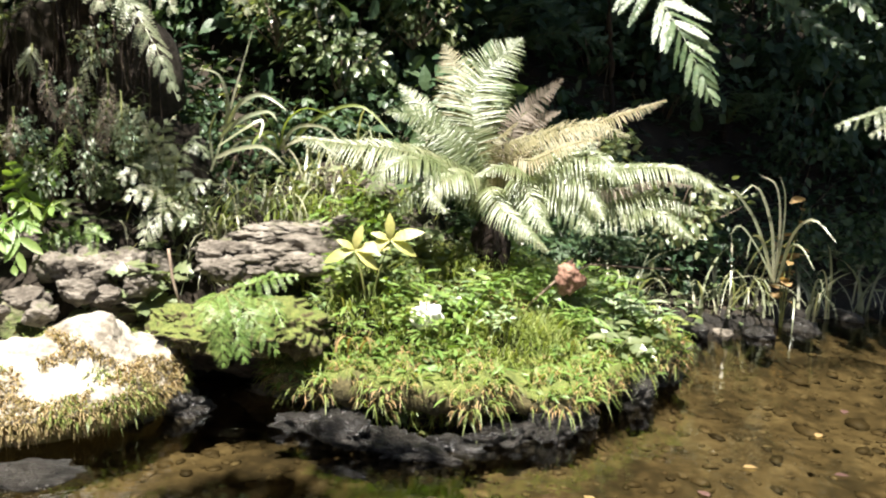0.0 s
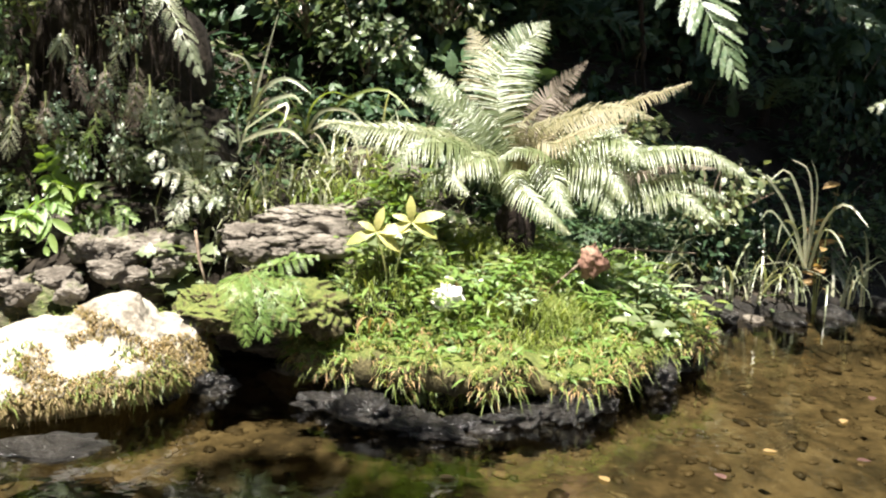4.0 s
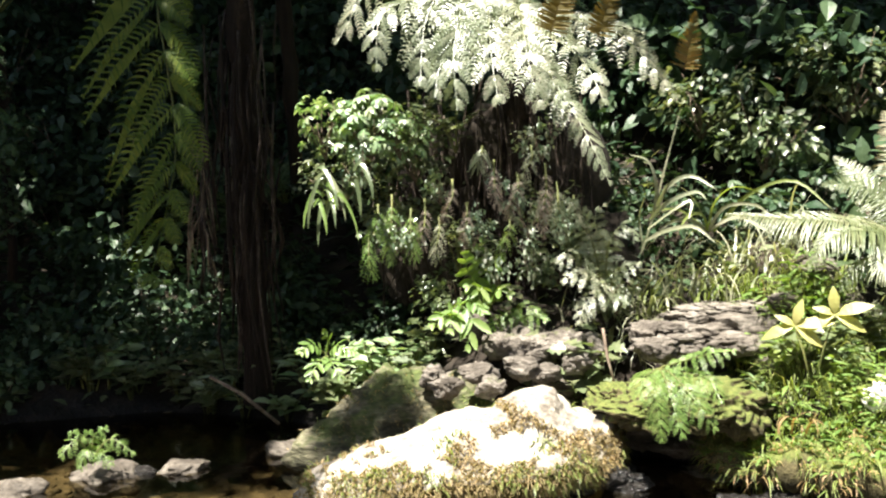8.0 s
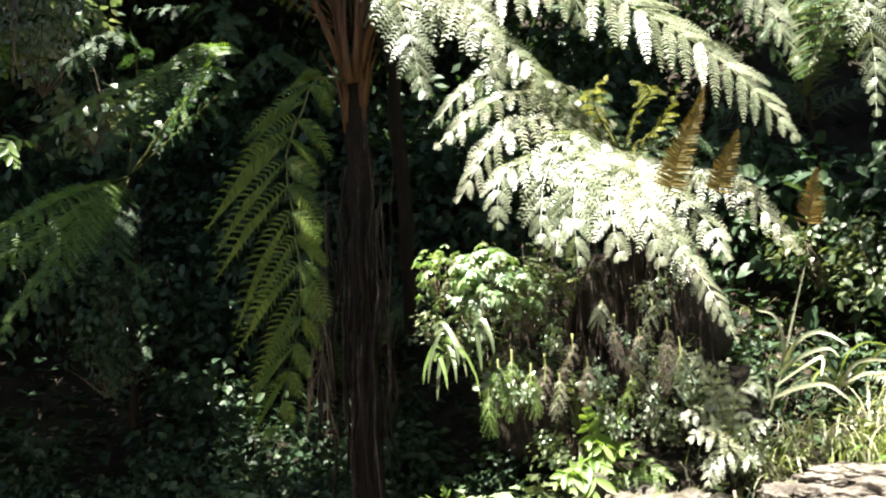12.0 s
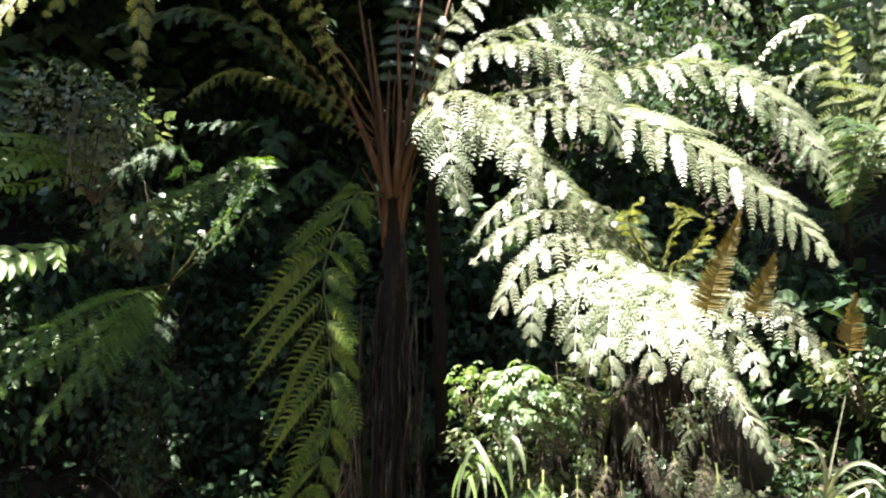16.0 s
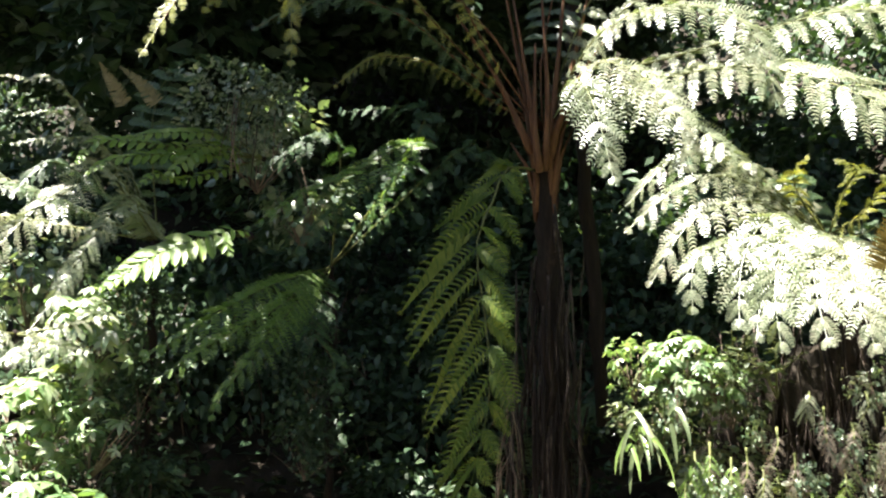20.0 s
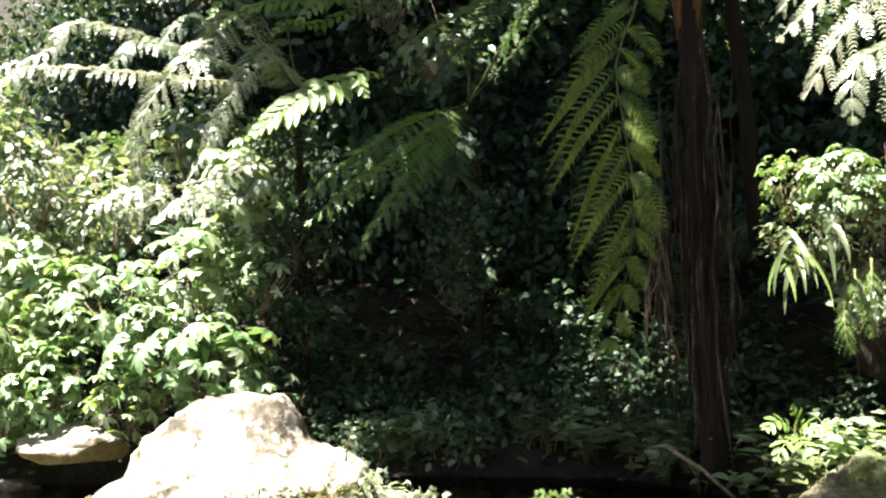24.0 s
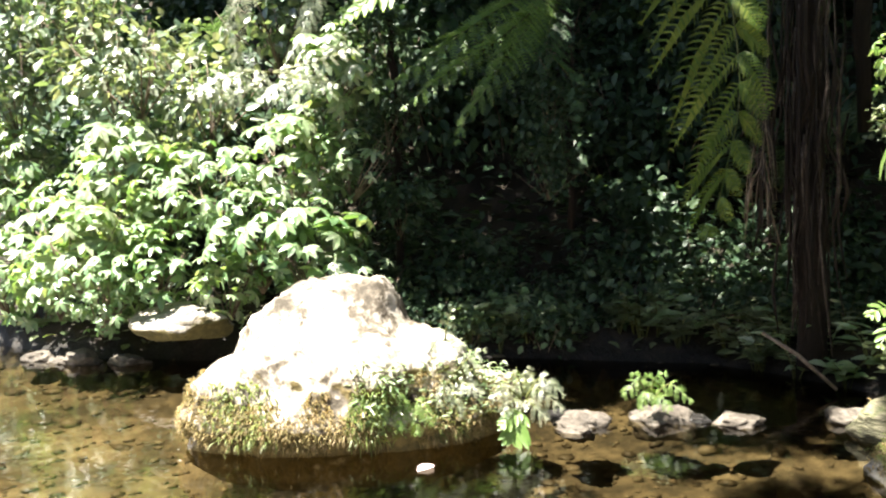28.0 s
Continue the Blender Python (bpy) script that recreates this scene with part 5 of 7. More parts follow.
for k, (line, wide, mat, st) in enumerate([(((-1.13, 6.05, 4.06), (-1.42, 5.80, 4.07), (-1.66, 5.64, 3.93)), 0.24, M_FERN, "plume"), (((-1.08, 5.95, 3.70), (-1.24, 5.73, 3.62), (-1.40, 5.60, 3.39)), 0.22, M_FERNB, "plume"), (((-1.19, 6.24, 4.48), (-1.44, 6.00, 4.48), (-1.66, 5.85, 4.21)), 0.13, M_FERN, "lobed"),
        (((-0.78, 6.09, 4.19), (-0.60, 5.80, 3.88), (-0.54, 5.60, 3.41)), 0.25, M_FERN, "plume"), (((-1.91, 6.20, 4.47), (-2.08, 5.95, 4.46), (-2.28, 5.67, 4.23)), 0.24, M_FERNB, "plume"), (((-0.91, 6.38, 4.63), (-0.75, 6.39, 4.93), (-0.36, 6.31, 4.69)), 0.26, M_FERN, "plume"),
        (((-0.89, 6.08, 3.74), (-0.79, 5.88, 3.29), (-0.79, 5.78, 2.85)), 0.2, M_FERN, "plume"), (((-1.39, 6.72, 5.01), (-1.78, 6.75, 5.43), (-2.19, 6.54, 5.16)), 0.26, M_FERNB, "plume"), (((-1.13, 6.96, 4.85), (-0.96, 7.38, 5.58), (-0.59, 7.80, 5.68)), 0.26, M_FERNB, "plume")]):
    bow(TF3, [TOP3] + list(line), wide, st, mat, 120 + k)


P4 = Vector((-6.35, 5.1, 1.2))
TF4, h4 = tree_fern("tree fern with broad shaded fronds over the stream", P4, (-6.3, 5.0, 3.0), 0.035, 14, 4)
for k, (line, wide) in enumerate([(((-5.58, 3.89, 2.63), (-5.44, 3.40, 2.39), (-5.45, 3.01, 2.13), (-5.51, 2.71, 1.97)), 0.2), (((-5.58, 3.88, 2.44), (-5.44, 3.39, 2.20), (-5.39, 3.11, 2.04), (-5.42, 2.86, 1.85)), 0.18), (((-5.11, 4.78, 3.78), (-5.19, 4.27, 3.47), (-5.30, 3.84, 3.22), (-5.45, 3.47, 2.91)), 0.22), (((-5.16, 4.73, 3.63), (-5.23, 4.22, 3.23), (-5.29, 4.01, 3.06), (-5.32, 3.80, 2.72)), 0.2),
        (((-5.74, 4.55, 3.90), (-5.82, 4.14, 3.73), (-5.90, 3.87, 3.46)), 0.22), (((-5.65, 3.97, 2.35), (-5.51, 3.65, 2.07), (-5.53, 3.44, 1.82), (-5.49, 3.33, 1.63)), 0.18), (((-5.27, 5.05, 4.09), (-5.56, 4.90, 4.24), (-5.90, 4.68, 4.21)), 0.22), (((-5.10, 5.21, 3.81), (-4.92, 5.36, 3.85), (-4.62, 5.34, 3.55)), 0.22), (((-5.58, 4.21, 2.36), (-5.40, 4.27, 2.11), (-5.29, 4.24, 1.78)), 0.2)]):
    # sunlit fronds get the lobed green, the rest the copy with painted shade
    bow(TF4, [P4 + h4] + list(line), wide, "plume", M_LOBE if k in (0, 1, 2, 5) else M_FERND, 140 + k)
P5 = Vector((-7.2, 3.9, 0.9))
TF5, h5 = tree_fern("tree fern with bright fronds on the sunny bank", P5, (-6.95, 3.7, 3.1), 0.03, 15, 4)
for k, (line, wide, mat, st) in enumerate([(((-6.51, 2.96, 3.47), (-6.32, 2.66, 3.19), (-6.23, 2.35, 2.93), (-6.21, 2.14, 2.62), (-6.18, 2.08, 2.35), (-6.12, 2.09, 2.12)), 0.2, M_FERN, "plume"), (((-6.32, 3.11, 3.24), (-6.14, 2.80, 2.91), (-6.11, 2.62, 2.62), (-6.07, 2.48, 2.36), (-6.03, 2.33, 2.14)), 0.13, M_FERN, "plume"), (((-6.11, 3.07, 3.06), (-5.96, 2.92, 3.06), (-5.83, 2.75, 2.94)), 0.18, M_FERN, "plume"),
        (((-6.49, 3.10, 3.58), (-6.40, 2.86, 3.66), (-6.34, 2.51, 3.71), (-6.35, 2.23, 3.61)), 0.11, M_FERN, "plume"), (((-6.52, 3.04, 3.57), (-6.48, 2.69, 3.61), (-6.44, 2.26, 3.44)), 0.1, M_FERN, "plume"), (((-6.58, 2.70, 3.96), (-6.51, 2.36, 3.96), (-6.48, 2.16, 3.91)), 0.12, M_FERN, "plume"), (((-6.36, 2.69, 3.35), (-6.28, 2.40, 3.26), (-6.24, 2.22, 3.02)), 0.15, M_FERNB, "plume"),
        (((-6.58, 1.99, 3.28), (-6.49, 1.60, 3.00), (-6.46, 1.32, 2.88), (-6.40, 1.15, 2.80)), 0.12, M_FERN, "plume"), (((-6.56, 2.36, 3.20), (-6.45, 2.06, 3.02), (-6.42, 1.84, 2.87)), 0.14, M_FERNB, "plume"), (((-6.67, 1.71, 2.97), (-6.55, 1.39, 2.82), (-6.51, 1.09, 2.72)), 0.12, M_FERN, "plume"), (((-6.92, 3.57, 4.23), (-6.93, 3.95, 4.77), (-6.71, 4.28, 4.73)), 0.24, M_FERNB, "plume")]):
    bow(TF5, [P5 + h5] + list(line), wide, st, mat, 160 + k)


def bowed(label, place, lines, style, material, seed, group=""):
    """A fern with fronds along given lines, each with its width."""
    ob = thing("fern", label, "fern", place, group)
    child("crown", rock_mesh("crown", (0.024, 0.024, 0.03), seed, M_BARK, 2, 0.3), ob)
    for k, (line, wide) in enumerate(lines):
        bow(ob, [place] + list(line), wide, style, material, seed + k)
    return ob


bowed("broad-fronded fern on the bank", (-6.33, 2.39, 2.17), [(((-6.13, 2.60, 2.22), (-5.92, 2.80, 2.29)), 0.12), (((-6.08, 2.45, 2.12), (-5.99, 2.15, 1.94)), 0.12), (((-6.19, 2.18, 2.15), (-6.17, 1.96, 2.08), (-6.14, 1.74, 1.96)), 0.13), (((-6.20, 2.18, 2.03), (-6.17, 1.95, 1.96)), 0.12), (((-6.13, 2.59, 2.10), (-5.96, 2.71, 2.05)), 0.1)], "plume", M_FERN, 180)
bowed("fern with broad rounded leaflets catching the sun", (-5.87, 3.92, 3.63), [(((-5.87, 3.57, 3.71), (-5.85, 3.02, 3.58), (-5.89, 2.75, 3.47)), 0.13), (((-5.87, 3.38, 3.52), (-5.96, 2.82, 3.38), (-5.98, 2.58, 3.21)), 0.13), (((-5.85, 3.41, 3.59), (-5.77, 3.17, 3.39), (-5.75, 3.01, 3.22)), 0.12), (((-5.92, 3.31, 3.33), (-5.86, 3.02, 3.29), (-5.82, 2.87, 3.15)), 0.1), (((-6.07, 2.83, 3.53), (-6.06, 2.63, 3.41), (-6.00, 2.52, 3.27)), 0.12)], "lobed", M_LOBE, 190)
bowed("bright green fern with broad rounded leaflets", (-5.54, 3.60, 2.91), [(((-5.50, 3.31, 2.86), (-5.52, 2.90, 2.67), (-5.59, 2.55, 2.39)), 0.19), (((-5.43, 3.41, 2.90), (-5.40, 3.28, 2.85), (-5.29, 3.27, 2.68)), 0.1)], "lobed", M_LOBE, 200)
P6 = Vector((1.3, 7.9, 1.6))
TF6, h6 = tree_fern("tree fern on the slope with a pale hanging frond", P6, (1.1, 7.6, 3.0), 0.02, 16, 1)
for k, (line, wide, mat) in enumerate([(((1.10, 6.44, 2.72), (1.18, 6.02, 2.35), (1.34, 5.78, 2.02), (1.51, 5.63, 1.64)), 0.4, M_FERNB), (((0.70, 6.81, 2.58), (0.41, 6.63, 2.54), (0.15, 6.55, 2.29)), 0.25, M_FERNB), (((1.86, 6.99, 2.65), (2.26, 6.65, 2.32), (2.65, 6.28, 1.99)), 0.2, M_FERNB), (((1.86, 6.78, 2.85), (2.30, 6.42, 2.59), (2.64, 6.07, 2.18)), 0.24, M_FERNB)]):
    bow(TF6, [P6 + h6] + list(line), wide, "fan", mat, 210 + k)
bowed("pale fern overhanging the stream bank", (3.22, 6.11, 1.71), [(((2.85, 6.08, 1.69), (2.59, 5.98, 1.63), (2.37, 5.96, 1.55)), 0.12), (((2.91, 6.05, 1.66), (2.60, 5.97, 1.50)), 0.1), (((3.28, 5.85, 1.75), (3.35, 5.57, 1.55)), 0.14)], "plume", M_FERN, 220)

# ---- small ferns and plants of the bank ----
bowed("bright fern hanging over the dark hollow", (-1.16, 4.61, 0.61), [(((-1.17, 4.45, 0.61), (-1.18, 4.34, 0.60), (-1.18, 4.29, 0.50)), 0.09), (((-1.07, 4.47, 0.61), (-0.95, 4.35, 0.53), (-0.83, 4.32, 0.38)), 0.09), (((-1.09, 4.42, 0.59), (-1.03, 4.33, 0.47), (-0.98, 4.29, 0.34)), 0.09), (((-1.02, 4.49, 0.67), (-0.86, 4.42, 0.73), (-0.75, 4.39, 0.75)), 0.08), (((-1.13, 4.36, 0.57), (-1.10, 4.31, 0.44), (-1.08, 4.29, 0.31)), 0.08), (((-0.99, 4.49, 0.61), (-0.88, 4.41, 0.60), (-0.81, 4.33, 0.51)), 0.08)], "plume", M_LOBE, 270)
bowed("bright lobed fern beside the rocks", (-2.49, 4.90, 0.72), [(((-2.37, 4.84, 0.87), (-2.26, 4.78, 0.80), (-2.28, 4.72, 0.63)), 0.13), (((-2.40, 4.72, 0.83), (-2.46, 4.64, 0.77)), 0.1), (((-2.32, 4.86, 0.90), (-2.19, 4.80, 0.83)), 0.1), (((-2.39, 4.78, 0.85), (-2.36, 4.68, 0.73)), 0.1)], "lobed", M_LOBE, 230)
bowed("blue-green fern against the root wall", (-2.29, 5.09, 0.79), [(((-2.32, 5.02, 1.08), (-2.26, 4.99, 1.27)), 0.13), (((-2.35, 4.96, 1.03), (-2.33, 4.86, 1.20)), 0.11), (((-2.22, 5.01, 1.02), (-2.12, 4.94, 1.17)), 0.12), (((-2.27, 4.88, 0.98), (-2.32, 4.81, 0.98)), 0.11), (((-2.16, 4.92, 0.95), (-2.06, 4.91, 0.93)), 0.11), (((-2.24, 4.89, 0.98), (-2.24, 4.84, 0.87)), 0.1)], "lobed", M_LOBE, 240)
bowed("pale feathery fern before the reeds", (-1.65, 5.40, 0.89), [(((-1.68, 5.29, 1.18), (-1.72, 5.17, 1.40), (-1.79, 5.10, 1.49)), 0.12), (((-1.60, 5.31, 1.20), (-1.50, 5.28, 1.32), (-1.41, 5.25, 1.23)), 0.11), (((-1.68, 5.29, 1.09), (-1.75, 5.16, 1.16), (-1.83, 5.04, 1.11)), 0.13), (((-1.55, 5.32, 1.06), (-1.39, 5.25, 1.10)), 0.11), (((-1.63, 5.20, 1.02), (-1.70, 5.07, 1.05), (-1.79, 5.00, 1.01)), 0.12), (((-1.67, 5.39, 1.14), (-1.70, 5.39, 1.37), (-1.63, 5.40, 1.45)), 0.1), (((-1.60, 5.20, 0.94), (-1.68, 5.08, 0.87), (-1.70, 5.02, 0.76)), 0.1), (((-1.55, 5.22, 0.91), (-1.45, 5.14, 0.87)), 0.1)], "plume", M_FERN, 250)
bowed("small ferns below the root wall", (-2.13, 5.15, 0.74), [(((-2.07, 5.06, 0.85), (-1.95, 5.05, 0.83)), 0.09), (((-2.15, 5.04, 0.83), (-2.04, 4.97, 0.78)), 0.09), (((-2.18, 5.03, 0.80), (-2.19, 4.91, 0.73)), 0.08), (((-2.02, 5.08, 0.80), (-1.89, 5.02, 0.78)), 0.09)], "plume", M_LOBE, 260)
bowed("low yellow-green fern on the shaded shore", (-3.22, 4.74, 0.56), [(((-3.24, 4.61, 0.64), (-3.25, 4.48, 0.60)), 0.08), (((-3.11, 4.69, 0.63), (-2.97, 4.66, 0.59)), 0.08), (((-3.16, 4.66, 0.66), (-3.16, 4.60, 0.73)), 0.07), (((-3.09, 4.59, 0.54), (-2.99, 4.53, 0.46)), 0.08), (((-2.99, 4.76, 0.63), (-2.87, 4.71, 0.61)), 0.08), (((-3.16, 4.54, 0.54), (-3.16, 4.43, 0.45)), 0.08)], "lobed", M_LOBE, 265)
bowed("small fern growing on the boulder", (-4.53, 2.56, 0.48), [(((-4.51, 2.56, 0.60), (-4.46, 2.57, 0.73)), 0.05), (((-4.46, 2.59, 0.54), (-4.39, 2.60, 0.52)), 0.04), (((-4.52, 2.49, 0.54), (-4.50, 2.42, 0.51)), 0.04)], "plume", M_FERN, 400)
bowed("white sunlit fern on the boulder's flank", (-4.43, 2.53, 0.34), [(((-4.35, 2.57, 0.45), (-4.24, 2.63, 0.53)), 0.07), (((-4.34, 2.59, 0.40), (-4.23, 2.65, 0.44)), 0.05), (((-4.32, 2.56, 0.33), (-4.24, 2.60, 0.29)), 0.05), (((-4.37, 2.45, 0.32), (-4.36, 2.38, 0.21)), 0.05), (((-4.34, 2.49, 0.28), (-4.28, 2.49, 0.17)), 0.05)], "plume", M_FERN, 410)
bowed("small fern drooping from the boulder's side", (-4.54, 2.07, 0.32), [(((-4.47, 2.09, 0.30), (-4.41, 2.11, 0.19)), 0.05), (((-4.51, 2.01, 0.30), (-4.49, 1.96, 0.20)), 0.05), (((-4.49, 2.06, 0.28), (-4.45, 2.02, 0.18)), 0.05), (((-4.43, 2.15, 0.35), (-4.35, 2.21, 0.28)), 0.05)], "plume", M_LOBE, 420)
bowed("small fern drooping from the boulder's side", (-4.42, 2.28, 0.28), [(((-4.35, 2.29, 0.27), (-4.29, 2.31, 0.16)), 0.05), (((-4.40, 2.21, 0.25), (-4.38, 2.17, 0.14)), 0.05), (((-4.37, 2.26, 0.22), (-4.32, 2.24, 0.12)), 0.05)], "plume", M_LOBE, 430)
bowed("low fern arching at the boulder's foot", (-4.21, 2.85, 0.22), [(((-4.12, 2.89, 0.35), (-3.99, 2.95, 0.27)), 0.06), (((-4.12, 2.86, 0.30), (-3.98, 2.93, 0.20)), 0.06), (((-4.21, 2.81, 0.36), (-4.22, 2.75, 0.38)), 0.05), (((-4.21, 2.74, 0.30), (-4.23, 2.64, 0.26)), 0.06), (((-4.12, 2.82, 0.23), (-4.03, 2.86, 0.15)), 0.06), (((-4.18, 2.75, 0.24), (-4.18, 2.67, 0.18)), 0.05), (((-4.21, 2.87, 0.33), (-4.20, 2.89, 0.40)), 0.05)], "plume", M_FERN, 440)
bowed("broad-leaved fern dipping to the water", (-4.17, 2.83, 0.18), [(((-4.16, 2.78, 0.16), (-4.15, 2.72, 0.03)), 0.11), (((-4.17, 2.77, 0.17), (-4.19, 2.67, 0.12)), 0.07)], "lobed", M_LOBE, 450)
bowed("small fern on a mossy stone", (-4.00, 3.59, 0.14), [(((-4.02, 3.51, 0.26), (-4.04, 3.41, 0.19)), 0.06), (((-3.99, 3.60, 0.26), (-3.92, 3.63, 0.31)), 0.06), (((-3.89, 3.62, 0.25), (-3.75, 3.65, 0.17)), 0.05), (((-4.02, 3.57, 0.26), (-4.06, 3.49, 0.30)), 0.05), (((-3.94, 3.51, 0.21), (-3.94, 3.44, 0.13)), 0.05), (((-3.89, 3.55, 0.19), (-3.82, 3.55, 0.13)), 0.05)], "plume", M_LOBE, 460)


LEAVES = {}


def plant(label, place, stems, leaf, shape, material, seed, high=0.4, wide=0.2, per=7, group="", category="plant"):
    """A leafy herb: stems that rise from one foot, each a part with its leaves."""
    ob = thing("plant", label, category, place, group)
    r = np.random.default_rng(seed)
    for _ in range(stems):
        a = r.uniform(0, 6.283)
        top = np.array([math.cos(a) * wide * r.uniform(0.4, 1.1), math.sin(a) * wide * r.uniform(0.4, 1.1), high * r.uniform(0.6, 1.1)])
        mid = top * np.array([0.35, 0.35, 0.6])
        st = child("stem", tubes_mesh("stem", [([(0, 0, -0.05), mid, top], [0.007, 0.005, 0.003], 4)], M_STEM), ob)
        ts = np.linspace(0.35, 1.0, per)
        p = np.array([mid * min(1, t * 2) if t < 0.5 else mid + (top - mid) * (t * 2 - 1) for t in ts])
        aa = r.uniform(0, 6.28) + np.arange(per) * 2.4
        d = unit(np.stack([np.cos(aa), np.sin(aa), r.uniform(0.0, 0.5, per)], 1))
        up = unit(np.stack([r.normal(size=per) * 0.3, r.normal(size=per) * 0.3 - 0.25, np.ones(per)], 1))
        sizes = leaf * r.uniform(0.65, 1.2, per)
        if (shape, material.name) not in LEAVES:
            v, f = leaf_points([np.zeros(3)], [np.array([1.0, 0, 0])], [np.array([0, 0, 1.0])], [1.0], shape, 0.3)
            LEAVES[shape, material.name] = mesh_of("leaf", np.array(v), f, material, False)
        for q, a, u, L in zip(p, d, up, sizes):
            b = unit(np.cross(u, a)); c = np.cross(a, b)
            child("leaf", LEAVES[shape, material.name], st, Matrix(((a[0], b[0], c[0], q[0]), (a[1], b[1], c[1], q[1]), (a[2], b[2], c[2], q[2]), (0, 0, 0, 1))) @ Matrix.Scale(float(L), 4))
    return ob


yt = thing("plant", "young plant with two whorls of yellow leaves", "plant", (-0.44, 4.73, 0.49))
for cx, cz in ((-0.08, 0.34), (0.10, 0.40)):
    st = child("stem", tubes_mesh("stem", [([(0, 0, 0), (cx * 0.5, 0, cz * 0.6), (cx, 0, cz)], [0.007, 0.006, 0.004], 4)], M_STEM), yt)
    for k, a in enumerate((1.5, 0.5, -0.5, 3.5, 2.4)):
        v, f = leaf_points([np.array([cx, 0, cz])], [unit(np.array([math.cos(a + cx), -0.35, math.sin(a + cx) * 0.8]))], [np.array([0, -0.8, 0.6])], [(0.13, 0.17, 0.15, 0.16, 0.1)[k]], "finger", 0.4)
        child("leaf", mesh_of("leaf", np.array(v), f, M_YELLOW, True), st)

for x, y, z, n, lf, sh, mt, sd, hi, wd, lb in [
        (-1.72, 5.05, 0.6, 7, 0.15, "lobed", M_LEAF, 1, 0.5, 0.22, "leafy bank plant with lobed leaves"), (-1.95, 5.0, 0.55, 5, 0.14, "oval", M_LEAF, 2, 0.35, 0.2, "leafy bank plant among stones"),
        (-2.85, 4.95, 0.5, 6, 0.15, "lobed", M_SHRUB, 3, 0.45, 0.2, "pale-leaved plant below the trunk"), (-3.1, 5.1, 0.4, 5, 0.14, "oval", M_BROAD, 4, 0.4, 0.2, "bright plant with heart-shaped leaves"),
        (1.15, 5.5, 0.5, 7, 0.15, "narrow", M_BROAD, 5, 0.35, 0.25, "light green leafy plant below the fern"), (0.95, 5.35, 0.5, 6, 0.14, "narrow", M_BROAD, 6, 0.3, 0.25, "light green leafy plant below the fern"),
        (1.35, 5.7, 0.45, 6, 0.14, "narrow", M_GRASS, 7, 0.35, 0.2, "narrow-leaved plant at the island's edge"), (0.85, 5.0, 0.42, 7, 0.10, "oval", M_LEAF, 8, 0.3, 0.2, "dark leafy herb on the island"), (1.05, 5.2, 0.4, 6, 0.1, "oval", M_LEAF, 9, 0.3, 0.2, "dark leafy herb on the island"),
        (-0.25, 5.3, 0.5, 6, 0.1, "oval", M_LEAF, 10, 0.25, 0.25, "dark leafy herb on the island"), (-0.5, 4.85, 0.42, 6, 0.09, "oval", M_LEAF, 11, 0.22, 0.2, "dark leafy herb on the island"),
        (2.55, 7.0, 0.5, 4, 0.14, "oval", M_DRY, 12, 1.1, 0.15, "tall plant with yellowing leaves")]:
    plant(lb, (x, y, hgt(x, y) + 0.02 if z < 1 else z), n, lf, sh, mt, sd, hi, wd)
for k in range(46):   # low leafy plants along the shaded shore
    rr = random.Random(1200 + k)
    x = rr.uniform(-6.6, -2.7)
    y = float(np.interp(x, [-6.7, -5.7, -4.9, -3.9, -3.1, -2.4], [3.5, 4.4, 5.1, 5.15, 5.0, 4.75])) + rr.uniform(0.03, 0.5)
    plant("low leafy plant on the shaded shore", (x, y, hgt(x, y)), 4, 0.13, rr.choice(("lobed", "oval", "narrow")), rr.choice((M_BROAD, M_LEAF)), 1300 + k, rr.uniform(0.2, 0.42), 0.2, 6, "shore plants")
LOB = [palm_ball("foliage", 74, (1, 1, 0.9), (0.27, 0.2, 0.33)[k], (6, 5, 7)[k], 300 + k, M_BROAD) for k in range(3)]
LOBS = [twig_mesh("stem", (1, 1, 0.9), 320 + k, 9, 0.02) for k in range(3)]
for k, (x, y, z, s) in enumerate([(-7.15, 2.6, 1.0, 0.5), (-7.5, 2.4, 1.35, 0.5), (-6.85, 2.95, 0.85, 0.5), (-7.75, 1.95, 0.8, 0.45), (-7.9, 1.55, 0.6, 0.4), (-8.2, 1.5, 0.95, 0.5), (-8.1, 2.2, 1.4, 0.5), (-6.75, 3.2, 0.6, 0.4), (-7.3, 3.0, 1.6, 0.5), (-8.7, 1.4, 0.7, 0.45), (-9.1, 1.6, 1.1, 0.55), (-8.6, 2.0, 1.6, 0.55), (-7.25, 2.35, 0.65, 0.38), (-6.95, 3.3, 1.6, 0.42), (-7.0, 3.2, 2.3, 0.4), (-9.5, 1.9, 0.8, 0.5), (-9.9, 2.1, 1.4, 0.55), (-9.4, 1.4, 0.5, 0.4), (-9.47, 1.11, 0.69, 0.5), (-9.89, 0.96, 1.19, 0.5), (-10.05, 1.30, 1.61, 0.5), (-8.35, 1.75, 0.5, 0.35), (-3.35, 5.0, 2.0, 0.26), (-3.05, 5.02, 1.98, 0.25), (-2.85, 5.1, 1.9, 0.2)]):
    ob = thing("shrub", "bright broad-leaved shrub on the sunny bank", "shrub", (x, y, z), "broad-leaved shrubs")
    ob.rotation_euler, ob.scale = (0, 0, k * 1.9), (s, s, s)
    child("foliage", LOB[k % 3], ob); child("stem", LOBS[k % 3], ob)
SMALL = [leaf_ball("foliage", 520, (1, 1, 0.85), 0.17, "oval", 340 + k, M_LEAF, 0.5, (-0.1, -0.3, 0.9), 0.25, 14) for k in range(3)]
